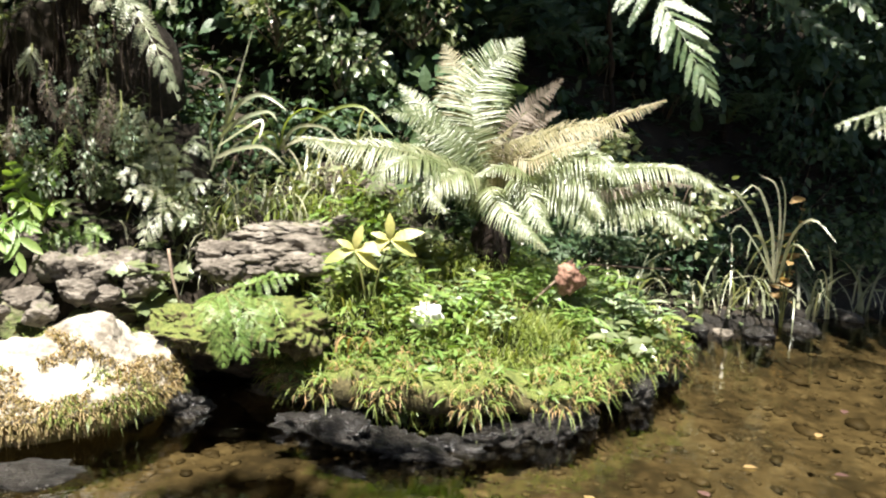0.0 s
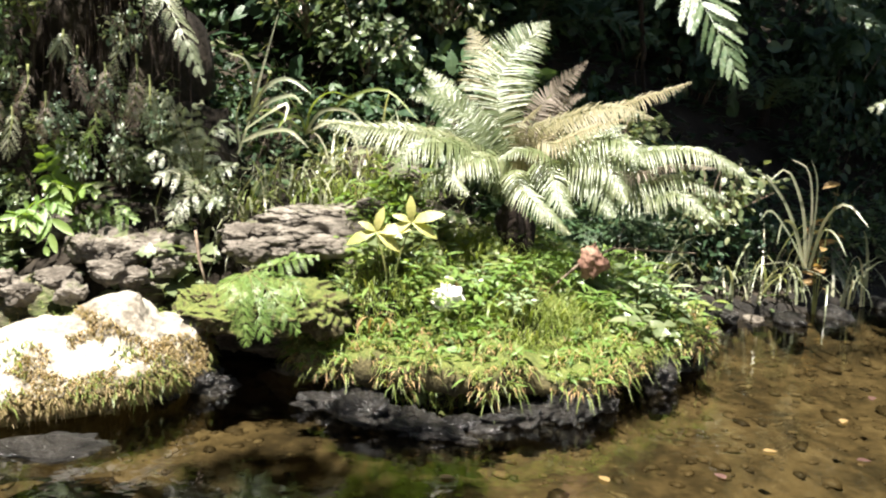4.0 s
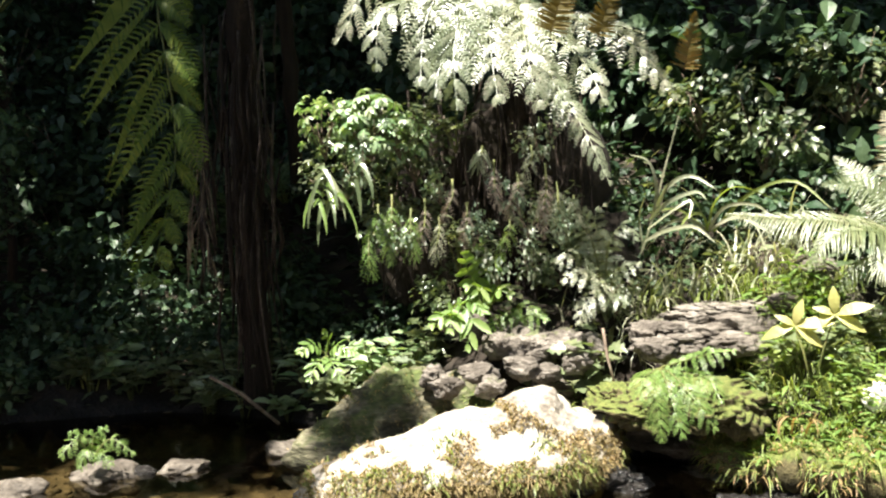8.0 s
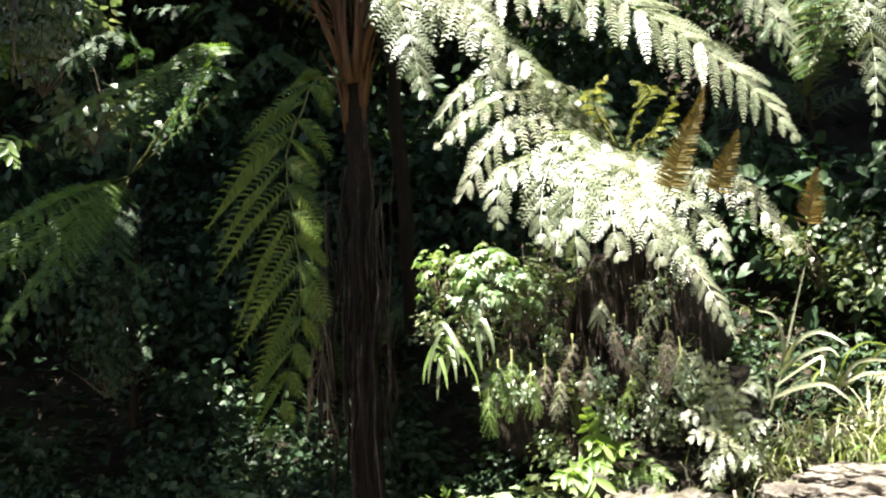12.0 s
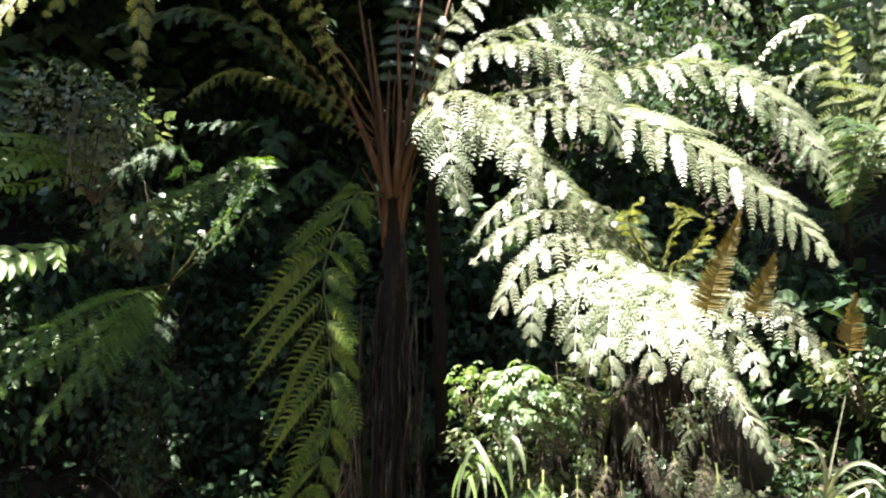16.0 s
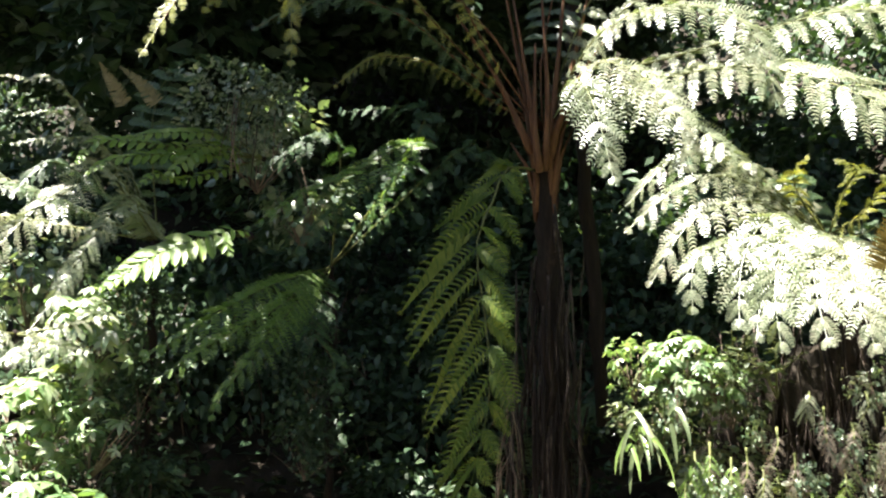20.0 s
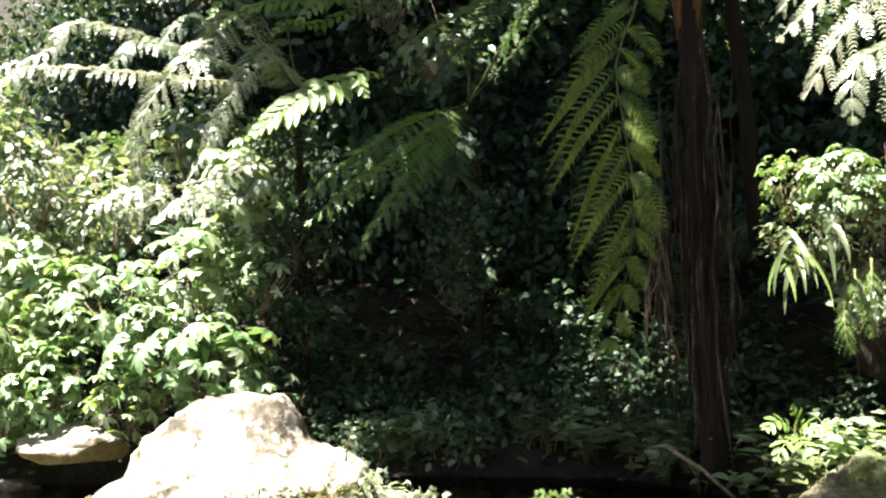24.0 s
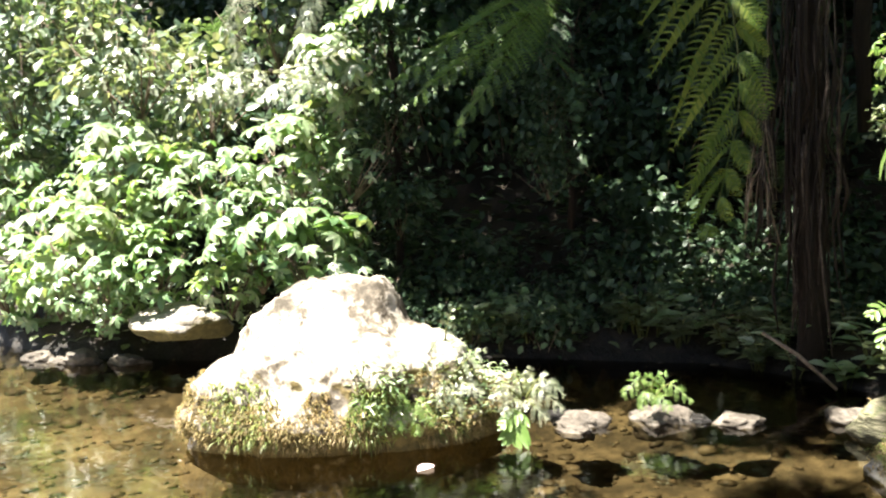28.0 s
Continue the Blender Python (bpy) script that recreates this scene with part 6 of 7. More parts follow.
SMALLB = [leaf_ball("foliage", 360, (1, 1, 0.85), 0.19, "oval", 345 + k, M_SHRUB, 0.5, (-0.1, -0.3, 0.9), 0.25, 8) for k in range(3)]
SPARSE = [leaf_ball("foliage", 190, (1, 1, 0.9), 0.22, "oval", 360 + k, M_SHRUB, 0.3, (-0.1, -0.4, 0.8), 0.25, 9) for k in range(2)]
SMALLS = [twig_mesh("stem", (1, 1, 0.85), 350 + k, 10, 0.015) for k in range(3)]
for k, (x, y, z, s) in enumerate([(-0.85, 6.7, 1.95, 0.42), (-0.35, 6.9, 2.3, 0.4), (-1.3, 6.8, 2.2, 0.36), (-8.2, 2.6, 2.2, 0.6), (-8.8, 2.2, 2.5, 0.6), (-8.0, 3.2, 2.9, 0.6), (-7.6, 3.4, 2.1, 0.55), (-6.46, 4.3, 4.0, 0.55), (-6.2, 4.6, 3.5, 0.5), (-3.2, 5.3, 1.95, 0.32), (-2.9, 5.4, 1.85, 0.3), (-3.4, 5.25, 1.7, 0.3), (-9.4, 2.4, 1.7, 0.6), (-9.6, 2.2, 2.6, 0.7), (-3.0, 5.35, 1.4, 0.3), (0.9, 6.6, 1.2, 0.4), (1.7, 7.0, 0.9, 0.4), (-2.0, 5.6, 1.15, 0.28), (-10.23, 1.42, 2.38, 0.62), (-10.48, 1.13, 1.95, 0.62), (-10.40, 1.64, 2.95, 0.62), (-10.09, 2.11, 3.05, 0.62), (-10.63, 1.48, 3.31, 0.62), (-1.58, 5.38, 0.95, 0.2), (-2.6, 5.35, 0.95, 0.26)]):
    ob = thing("shrub", "small-leaved shrub with pale shining leaves", "shrub", (x, y, z), "small-leaved shrubs")
    ob.rotation_euler, ob.scale = (0, 0, k * 2.3), (s, s, s)
    child("foliage", (SMALLB if x < -5 else SMALL)[k % 3], ob); child("stem", SMALLS[k % 3], ob)


def clump(label, place, n, length, width, material, seed, wide=0.1, bend=0.9, up=0.9):
    """A tussock of long blades, each blade a part."""
    ob = thing("tussock", label, "grass", place)
    r = np.random.default_rng(seed)
    for _ in range(n):
        x, y = r.normal(size=2) * wide
        me = blades("blade", 1, lambda q, x=x, y=y: (x, y, -0.03), length, width, int(r.integers(1e6)), material, bend, up, 8)
        child("blade", me, ob)
    return ob


def ribbon(parent, line, width, material, seed=0):
    """A strap-like blade along a line of points in the world."""
    C, _ = glide(line, 14)
    C = C - np.array(parent.location)
    T = unit(np.gradient(C, axis=0))
    r = np.random.default_rng(seed)
    side = unit(np.cross(T, np.array([0.3, -0.9, 0.4]) + r.normal(size=3) * 0.4))
    n = np.cross(side, T)
    w = (width * np.sin(np.pi * (0.25 + 0.75 * np.linspace(0, 1, 14))) ** 0.6 + 0.0004)[:, None]
    V = np.stack([C - side * w + n * w * 0.35, C, C + side * w + n * w * 0.35], 1).reshape(-1, 3)
    o = (np.arange(13) * 3)[:, None]
    child("blade", fast_mesh("blade", V, np.concatenate([o + np.array([0, 1, 4, 3]), o + np.array([1, 2, 5, 4])]), [], material, True), parent)


reed = thing("tussock", "tall reed with pale arching strap leaves", "reed", (-1.41, 5.33, 1.15))
for k, line in enumerate([((-1.41, 5.33, 1.15), (-1.33, 5.30, 1.37), (-1.26, 5.26, 1.61), (-1.16, 5.28, 1.98)), ((-1.33, 5.30, 1.37), (-1.30, 5.25, 1.53), (-1.33, 5.19, 1.68), (-1.42, 5.12, 1.72)), ((-1.32, 5.30, 1.39), (-1.22, 5.21, 1.54), (-1.09, 5.19, 1.59), (-0.95, 5.16, 1.51)), ((-1.35, 5.29, 1.34), (-1.22, 5.21, 1.45), (-1.07, 5.19, 1.50), (-0.99, 5.10, 1.45)),
                          ((-1.36, 5.29, 1.29), (-1.17, 5.17, 1.41), (-1.09, 5.19, 1.45), (-1.09, 5.09, 1.35)), ((-1.37, 5.29, 1.23), (-1.22, 5.16, 1.29), (-1.06, 5.09, 1.31), (-0.94, 5.06, 1.22)), ((-1.40, 5.33, 1.18), (-1.42, 5.33, 1.37), (-1.38, 5.34, 1.50))]):
    ribbon(reed, line, 0.012 if k else 0.006, M_REED, k)
lily = thing("tussock", "bright green strap-leaved tussock", "reed", (-1.07, 5.60, 1.27))
for k, line in enumerate([((-1.07, 5.60, 1.27), (-1.12, 5.49, 1.44), (-1.20, 5.37, 1.54), (-1.28, 5.30, 1.52)), ((-1.07, 5.60, 1.27), (-1.02, 5.51, 1.44), (-0.88, 5.43, 1.53), (-0.67, 5.36, 1.45)), ((-1.07, 5.60, 1.27), (-0.96, 5.52, 1.41), (-0.78, 5.45, 1.42), (-0.66, 5.36, 1.32)), ((-1.07, 5.60, 1.27), (-1.09, 5.50, 1.37), (-1.15, 5.38, 1.36), (-1.18, 5.27, 1.28)),
                          ((-1.07, 5.60, 1.27), (-1.16, 5.48, 1.34), (-1.26, 5.35, 1.32), (-1.33, 5.23, 1.21)), ((-1.04, 5.61, 1.27), (-0.83, 5.54, 1.48), (-0.58, 5.47, 1.55), (-0.37, 5.39, 1.38)), ((-1.07, 5.60, 1.27), (-0.89, 5.53, 1.35), (-0.69, 5.36, 1.26)), ((-1.07, 5.60, 1.27), (-1.22, 5.47, 1.40), (-1.36, 5.33, 1.39))]):
    ribbon(lily, line, 0.010, M_GRASS if k % 2 else M_REED, 20 + k)
spray = thing("tussock", "thin sedge drooping over the dark bank", "reed", (2.29, 6.53, 0.43))
for k, line in enumerate([((2.29, 6.53, 0.43), (2.12, 6.49, 0.84), (1.93, 6.44, 1.07), (1.79, 6.38, 1.11)), ((2.29, 6.53, 0.43), (2.21, 6.46, 0.84), (2.06, 6.40, 1.12), (1.92, 6.34, 1.04)), ((2.29, 6.53, 0.43), (2.26, 6.44, 0.85), (2.18, 6.36, 1.13), (2.04, 6.30, 1.20)), ((2.29, 6.53, 0.43), (2.28, 6.43, 0.77), (2.24, 6.34, 1.06), (2.16, 6.26, 1.21)),
                          ((2.29, 6.53, 0.43), (2.13, 6.48, 0.68), (1.98, 6.43, 0.84), (1.89, 6.35, 0.77)), ((2.31, 6.52, 0.43), (2.34, 6.41, 0.78), (2.42, 6.27, 0.92), (2.53, 6.12, 0.79)), ((2.31, 6.52, 0.43), (2.33, 6.41, 0.70), (2.37, 6.29, 0.72), (2.42, 6.16, 0.59)), ((2.28, 6.54, 0.43), (2.17, 6.47, 0.72), (2.06, 6.40, 0.77), (2.01, 6.31, 0.62))]):
    ribbon(spray, line, 0.011, M_REED, 40 + k)
for x, y, n, ln, wd, mt, sd in [(-1.75, 5.55, 22, 0.4, 0.007, M_REED, 31), (-1.3, 5.5, 26, 0.38, 0.007, M_REED, 32), (-0.95, 5.55, 26, 0.4, 0.007, M_REED, 33), (-0.7, 5.7, 24, 0.45, 0.007, M_REED, 34), (-1.5, 5.75, 22, 0.5, 0.007, M_GRASS, 35), (-0.4, 5.65, 20, 0.4, 0.007, M_REED, 36), (-1.45, 5.62, 26, 0.55, 0.007, M_REED, 1), (-1.2, 5.75, 26, 0.6, 0.007, M_REED, 2), (-0.9, 5.85, 26, 0.55, 0.007, M_REED, 3), (-1.6, 5.5, 18, 0.45, 0.008, M_REED, 4), (-0.6, 6.0, 20, 0.6, 0.007, M_REED, 5), (-0.35, 5.9, 16, 0.5, 0.007, M_GRASS, 21), (-1.05, 5.6, 20, 0.4, 0.007, M_GRASS, 22),
                                (2.05, 6.95, 12, 1.0, 0.009, M_REED, 6), (2.4, 7.15, 14, 0.9, 0.009, M_REED, 7), (2.9, 7.4, 18, 1.0, 0.010, M_REED, 8), (1.8, 6.85, 14, 0.7, 0.009, M_REED, 9), (0.1, 4.85, 18, 0.3, 0.009, M_GRASS, 10), (0.25, 4.7, 18, 0.28, 0.009, M_GRASS, 11), (-0.15, 4.6, 16, 0.26, 0.009, M_GRASS, 23), (0.45, 4.7, 16, 0.28, 0.009, M_GRASS, 24),
                                (0.7, 4.85, 18, 0.32, 0.009, M_GRASS, 12), (-0.05, 5.05, 16, 0.32, 0.009, M_GRASS, 13), (0.5, 5.0, 16, 0.34, 0.009, M_GRASS, 16), (-0.45, 4.7, 14, 0.24, 0.008, M_DRY, 17), (3.4, 7.75, 16, 0.9, 0.011, M_REED, 14), (1.2, 6.4, 14, 0.6, 0.009, M_REED, 15)]:
    clump("tussock of long arching blades on the bank", (x, y, hgt(x, y)), n, ln, wd, mt, sd, 0.05 + 0.05 * ln, 1.2, 0.95)

# ---- mats of grass, moss and herbs ----
isle = lambda x, y, d: (d > 0.0) & (x > -1.0) & (x < 1.75) & (y < 5.75 + 0.3 * np.sin(x * 3))
patch = lambda x, y: ripple(x, y, 3.1, 2.3) + 0.6 * ripple(x, y, 7.7, 1.1)
back = lambda x, y, d: isle(x, y, d) & (d > 0.03)
rows = spread(10500, 41, -1.0, 1.75, 4.2, 6.1, lambda x, y, d: back(x, y, d) & (patch(x, y) < 0.7))
tagged(new("grass_mat", blades("grass_mat", len(rows), at_rows(rows), 0.21, 0.0036, 42, M_GRASS, 1.15, 0.85)), "yellow-green grass and moss mat covering the island", "grass", kind="stuff")
rows = spread(4200, 141, -1.0, 1.75, 4.2, 6.1, lambda x, y, d: back(x, y, d) & (patch(x, y) > 0.5))
tagged(new("dry_grass_mat", blades("dry_grass_mat", len(rows), at_rows(rows), 0.13, 0.003, 142, M_DRY, 1.25, 0.8)), "golden dry grass in patches on the island", "grass", kind="stuff")
rows = spread(3800, 43, -1.0, 1.75, 4.2, 6.0, lambda x, y, d: back(x, y, d) & (ripple(x, y, 4.3, 5.1) + 0.5 * ripple(x, y, 9.1, 3.3) > 0.15))
tagged(new("herb_mat", leafy("herb_mat", rows, 0.085, "narrow", 44, M_LOBE, 0.22)), "small bright narrow-leaved herbs in the island grass", "herbs", kind="stuff")
rows = spread(1300, 143, -1.0, 1.75, 4.2, 6.0, lambda x, y, d: back(x, y, d) & (ripple(x, y, 3.3, 9.1) > 0.2))
tagged(new("herb_mat", leafy("herb_mat", rows, 0.06, "oval", 144, M_LEAF, 0.16)), "dark small-leaved herbs in the island grass", "herbs", kind="stuff")
rows = spread(3200, 45, -1.0, 1.75, 4.2, 5.9, lambda x, y, d: isle(x, y, d) & (d < 0.12) & (d > -0.02))
out = np.stack([rows[:, 0] * 0.5 - 0.1, np.full(len(rows), -0.9), np.full(len(rows), 0.1)], 1)
tagged(new("grass_fringe", tufts_on("grass_fringe", rows[:500], out[:500], 0.07, 0.003, 46, M_DRY, 0.3, 0.6)), "dry grass hanging over the island's edge", "grass", kind="stuff")
tagged(new("grass_fringe", tufts_on("grass_fringe", rows[500:3200], out[500:3200], 0.12, 0.0036, 146, M_GRASS, 0.5, 0.6)), "green grass leaning over the island's edge", "grass", kind="stuff")
ps, ns = [], []
for c, ob in enumerate(CLODS):
    a, b = scatter_on(ob, 620, 91 + c, lambda p, q: p.z > 0.13 and noise.noise(p * 4.3) > -0.18)
    ps += a; ns += b
mixed = list(zip(ps, ns)); random.Random(5).shuffle(mixed)
ps, ns = [m[0] for m in mixed], [m[1] for m in mixed]
tagged(new("grass_fringe", tufts_on("grass_fringe", ps[:1900], ns[:1900], 0.13, 0.0036, 92, M_GRASS, 0.6, 0.7)), "green grass hanging over the turf edge", "grass", kind="stuff")
tagged(new("moss_fringe", tufts_on("moss_fringe", ps[1900:], ns[1900:], 0.06, 0.003, 93, M_DRY, 0.2, 0.6)), "golden moss along the turf edge", "moss", kind="stuff")
rows = np.array([tuple(p) for p in ps[::6]])
tagged(new("herb_fringe", leafy("herb_fringe", rows, 0.075, "narrow", 94, M_LOBE, 0.06)), "small bright leaves along the turf edge", "herbs", kind="stuff")
rows = spread(420, 47, -0.95, 1.5, 4.2, 5.6, lambda x, y, d: isle(x, y, d) & (d < 0.2) & (d > 0.0) & (ripple(x, y, 5.3, 2.2) > 0.0))
tagged(new("herb_fringe", leafy("herb_fringe", rows, 0.085, "lobed", 48, M_BROAD, 0.1)), "leafy fringe along the island's edge", "herbs", kind="stuff")
r = random.Random(77)
for k in range(38):   # low herbs on the island
    x, y = r.uniform(-0.75, 1.1), r.uniform(4.5, 5.4)
    if float(signed(np.array([x]), np.array([y]), SHORE)[0]) < 0.12:
        continue
    plant("low bright-leaved herb in the island grass", (x, y, hgt(x, y)), 5, r.uniform(0.06, 0.1), r.choice(("narrow", "narrow", "oval")), r.choice((M_GRASS, M_BROAD, M_LEAF)), 1500 + k, r.uniform(0.12, 0.26), 0.1, 7, "island herbs")
bank = lambda x, y, d: (d > 0.05) & (d < 2.2) & ~((x > -1.0) & (x < 1.6) & (y < 5.6))
rows = spread(3000, 49, -9.5, 4.5, 1.0, 9.5, bank)
tagged(new("ground_cover", leafy("ground_cover", rows, 0.1, "oval", 50, M_LEAF, 0.16)), "low leafy ground cover on the bank", "herbs", kind="stuff")
rows = spread(5000, 55, -10.5, 6.5, 1.0, 12.5, lambda x, y, d: (d > 0.9) & (d < 6) & ~((x > -1.1) & (x < 1.7) & (y < 6.0)))
tagged(new("forest_floor", leafy("forest_floor", rows, 0.2, "simple", 56, M_DARKLEAF, 0.3)), "dark leafy litter and seedlings on the forest floor", "herbs", kind="stuff")
rows = spread(600, 51, -2.0, 1.5, 4.5, 9.5, bank)
tagged(new("bank_grass", blades("bank_grass", len(rows), at_rows(rows), 0.3, 0.006, 52, M_REED, 1.0, 0.85)), "strappy dark green grass on the bank", "grass", kind="stuff")
for ob, nm, lo, hi, n in ((boulder, "boulder", 0.04, 0.31, 15000), (mossy, "rock", 0.05, 0.33, 15000), (slab, "slab", 0.08, 0.5, 700)):
    ps, ns = scatter_on(ob, n, 61, lambda p, q, lo=lo, hi=hi: lo + 0.04 * noise.noise(p * 9) < p.z < hi + 0.2 * noise.noise(p * 3) and q.z < 0.8 and noise.noise(p * 6) > -0.28)
    tagged(new("moss_skirt", tufts_on("moss_skirt", ps, ns, 0.045, 0.003, 62, M_MOSS, 0.45, 0.5)), "golden moss and dry grass hanging round the %s" % nm, "moss", kind="stuff")
    ps, ns = scatter_on(ob, n // 6, 63, lambda p, q, lo=lo, hi=hi: lo + 0.03 < p.z < hi + 0.06 and q.z < 0.75 and noise.noise(p * 3.5 + Vector((3, 1, 7))) > 0.05)
    tagged(new("moss_tuft", tufts_on("moss_tuft", ps, ns, 0.07, 0.0035, 64, M_GRASS, 0.6, 0.5)), "green grassy tufts growing on the %s" % nm, "moss", kind="stuff")
ps, ns = scatter_on(boulder, 900, 65, lambda p, q: 0.1 < p.z < 0.42 and q.x - q.y * 0.4 > 0.1 and p.y > 2.0)
tagged(new("herb_patch", leafy("herb_patch", np.array([tuple(p) for p in ps]), 0.05, "narrow", 66, M_BROAD, 0.06)), "small bright herbs rooted on the boulder's foot", "herbs", kind="stuff")

# ---- stream bed ----
def pebbles(name, n, seed, box, size, keep):
    r = np.random.default_rng(seed)
    bm = bmesh.new(); bmesh.ops.create_icosphere(bm, subdivisions=1, radius=1.0)
    bv = np.array([v.co[:] for v in bm.verts]); bf = np.array([[v.index for v in f.verts] for f in bm.faces]); bm.free()
    x, y = r.uniform(box[0], box[1], n * 3), r.uniform(box[2], box[3], n * 3)
    ok = keep(x, y); x, y = x[ok][:n], y[ok][:n]; n = len(x)
    z = height(x, y)
    s = size * np.exp(r.normal(size=n) * 0.5)
    sh = bv[None] * (1 + 0.25 * r.normal(size=(n, len(bv), 1)) * 0.6)
    sc = np.stack([s * r.uniform(0.9, 1.5, n), s * r.uniform(0.7, 1.1, n), s * r.uniform(0.2, 0.45, n)], 1)
    v = sh * sc[:, None]
    a = r.uniform(0, 6.28, n)
    c, q = np.cos(a)[:, None], np.sin(a)[:, None]
    v = np.stack([v[..., 0] * c - v[..., 1] * q, v[..., 0] * q + v[..., 1] * c, v[..., 2]], -1) + np.stack([x, y, z + s * 0.08], 1)[:, None]
    f = bf[None] + (np.arange(n) * len(bv))[:, None, None]
    return mesh_of(name, v.reshape(-1, 3), f.reshape(-1, 3), M_PEBBLE)


wet = lambda x, y: (signed(x, y, SHORE) < 0.05) & (signed(x, y, NEAR) < -0.2)
tagged(new("pebbles", pebbles("pebbles", 2400, 71, (-1, 5, 2.2, 8.5), 0.021, wet)), "brown and tan pebbles on the stream bed", "pebbles", kind="stuff")
tagged(new("pebbles", pebbles("pebbles", 2600, 72, (-9, -1, 0, 5.2), 0.022, wet)), "brown and tan pebbles on the stream bed", "pebbles", kind="stuff")

# ---- forest on the bank ----
BUSH = [(leaf_ball("foliage", 620, (1, 1, 0.85), (0.14, 0.17, 0.12, 0.19)[k], "oval", 60 + k, M_DARKLEAF, clumps=16), twig_mesh("stem", (1, 1, 0.8), 80 + k, 6)) for k in range(4)]
r = random.Random(21)
made = 0
for k, (x, y, s) in enumerate([(-6.1, 4.9, 0.4), (-5.7, 5.2, 0.45), (-5.2, 5.5, 0.45), (-4.8, 5.7, 0.4), (-5.5, 5.9, 0.6), (-6.2, 5.6, 0.55), (-6.6, 4.6, 0.45), (-4.6, 6.2, 0.5), (-5.0, 6.6, 0.6), (-3.6, 5.9, 0.4), (-1.5, 6.3, 0.45), (-1.0, 6.45, 0.4), (-0.5, 6.6, 0.4), (0.2, 6.7, 0.45), (0.9, 6.9, 0.45), (1.6, 7.2, 0.45),
                               (2.3, 7.5, 0.45), (-6.9, 4.1, 0.45), (-6.3, 3.95, 0.35), (-5.9, 4.4, 0.35), (-6.6, 3.7, 0.4), (-7.3, 4.4, 0.6), (-7.8, 3.8, 0.6), (-8.5, 3.2, 0.6), (-9.3, 2.8, 0.6), (-3.3, 6.4, 0.5), (-2.0, 6.5, 0.5), (-4.2, 5.9, 0.35), (3.0, 7.9, 0.45), (3.7, 8.4, 0.5), (4.6, 9.0, 0.6)]):
    ob = thing("shrub", "dark green leafy shrub on the shaded forest bank", "shrub", (x, y, hgt(x, y) + 0.5 * s), "forest shrubs")
    ob.rotation_euler, ob.scale = (0, 0, k * 1.7), (s, s, s)
    child("foliage", BUSH[k % 4][0], ob); child("stem", BUSH[k % 4][1], ob)
for k, (x, y, z, s) in enumerate([(-6.2, 4.72, 1.5, 0.36), (-6.15, 4.7, 2.0, 0.36), (-6.2, 4.72, 2.5, 0.3), (-6.9, 3.72, 1.2, 0.36), (-6.95, 3.65, 1.9, 0.36), (-6.85, 3.5, 2.6, 0.3), (-8.6, 4.2, 1.4, 0.5), (-8.9, 4.3, 1.8, 0.5)]):
    ob = thing("shrub", "dark green leafy shrub on the shaded forest bank", "shrub", (x, y, z), "forest shrubs")
    ob.rotation_euler, ob.scale = (0, 0, k * 2.1), (s, s, s)
    child("foliage", BUSH[k % 4][0], ob); child("stem", BUSH[k % 4][1], ob)
while made < 230:
    x, y = r.uniform(-17, 13), r.uniform(1, 24)
    d = float(signed(np.array([x]), np.array([y]), SHORE)[0])
    if d < 1.5 or d > 7 or (abs(x + 0.2) < 1.9 and y < 6.6) or (-3.6 < x < -1.2 and y < 6.2):
        continue
    if d > 6 and r.random() < 0.4:
        continue
    s = r.uniform(0.4, 0.8) + 0.06 * d
    ob = thing("shrub", "dark green leafy shrub on the shaded forest bank", "shrub", (x, y, hgt(x, y) + 0.55 * s), "forest shrubs")
    ob.rotation_euler, ob.scale = (0, 0, r.uniform(0, 6.28)), (s, s, s * r.uniform(0.9, 1.4))
    a, b = BUSH[made % 4]
    child("foliage", a, ob); child("stem", b, ob)
    made += 1
rf = np.random.default_rng(5)
cx, cy = rf.uniform(-26, 20, 2600), rf.uniform(-4, 30, 2600)
cd = signed(cx, cy, SHORE)
ok = (cd > 4.5) & (cd < 20)
cx, cy = cx[ok][:900], cy[ok][:900]
cz = height(cx, cy) + rf.uniform(0.2, 2.2, len(cx))
per = 150
P = np.repeat(np.stack([cx, cy, cz], 1), per, 0) + rf.normal(size=(len(cx) * per, 3)) * np.array([0.55, 0.55, 0.5])
Dv = unit(rf.normal(size=P.shape) + np.array([0, -0.3, -0.4])); Sv = unit(np.cross(Dv, rf.normal(size=P.shape)))
Ls = rf.uniform(0.1, 0.22, (len(P), 1))
V = np.stack([P, P + Dv * Ls * 0.45 + Sv * Ls * 0.24, P + Dv * Ls, P + Dv * Ls * 0.45 - Sv * Ls * 0.24], 1).reshape(-1, 3)
far = bpy.data.meshes.new("undergrowth")
far.vertices.add(len(V)); far.vertices.foreach_set("co", V.ravel().astype(np.float32))
far.loops.add(len(V)); far.loops.foreach_set("vertex_index", np.arange(len(V), dtype=np.int32))
far.polygons.add(len(P)); far.polygons.foreach_set("loop_start", np.arange(0, len(V), 4, dtype=np.int32))
far.update(calc_edges=True); far.materials.append(M_DARKLEAF)
tagged(new("undergrowth", far), "dense dark green undergrowth up the forest slope", "undergrowth", kind="stuff")
made = 0
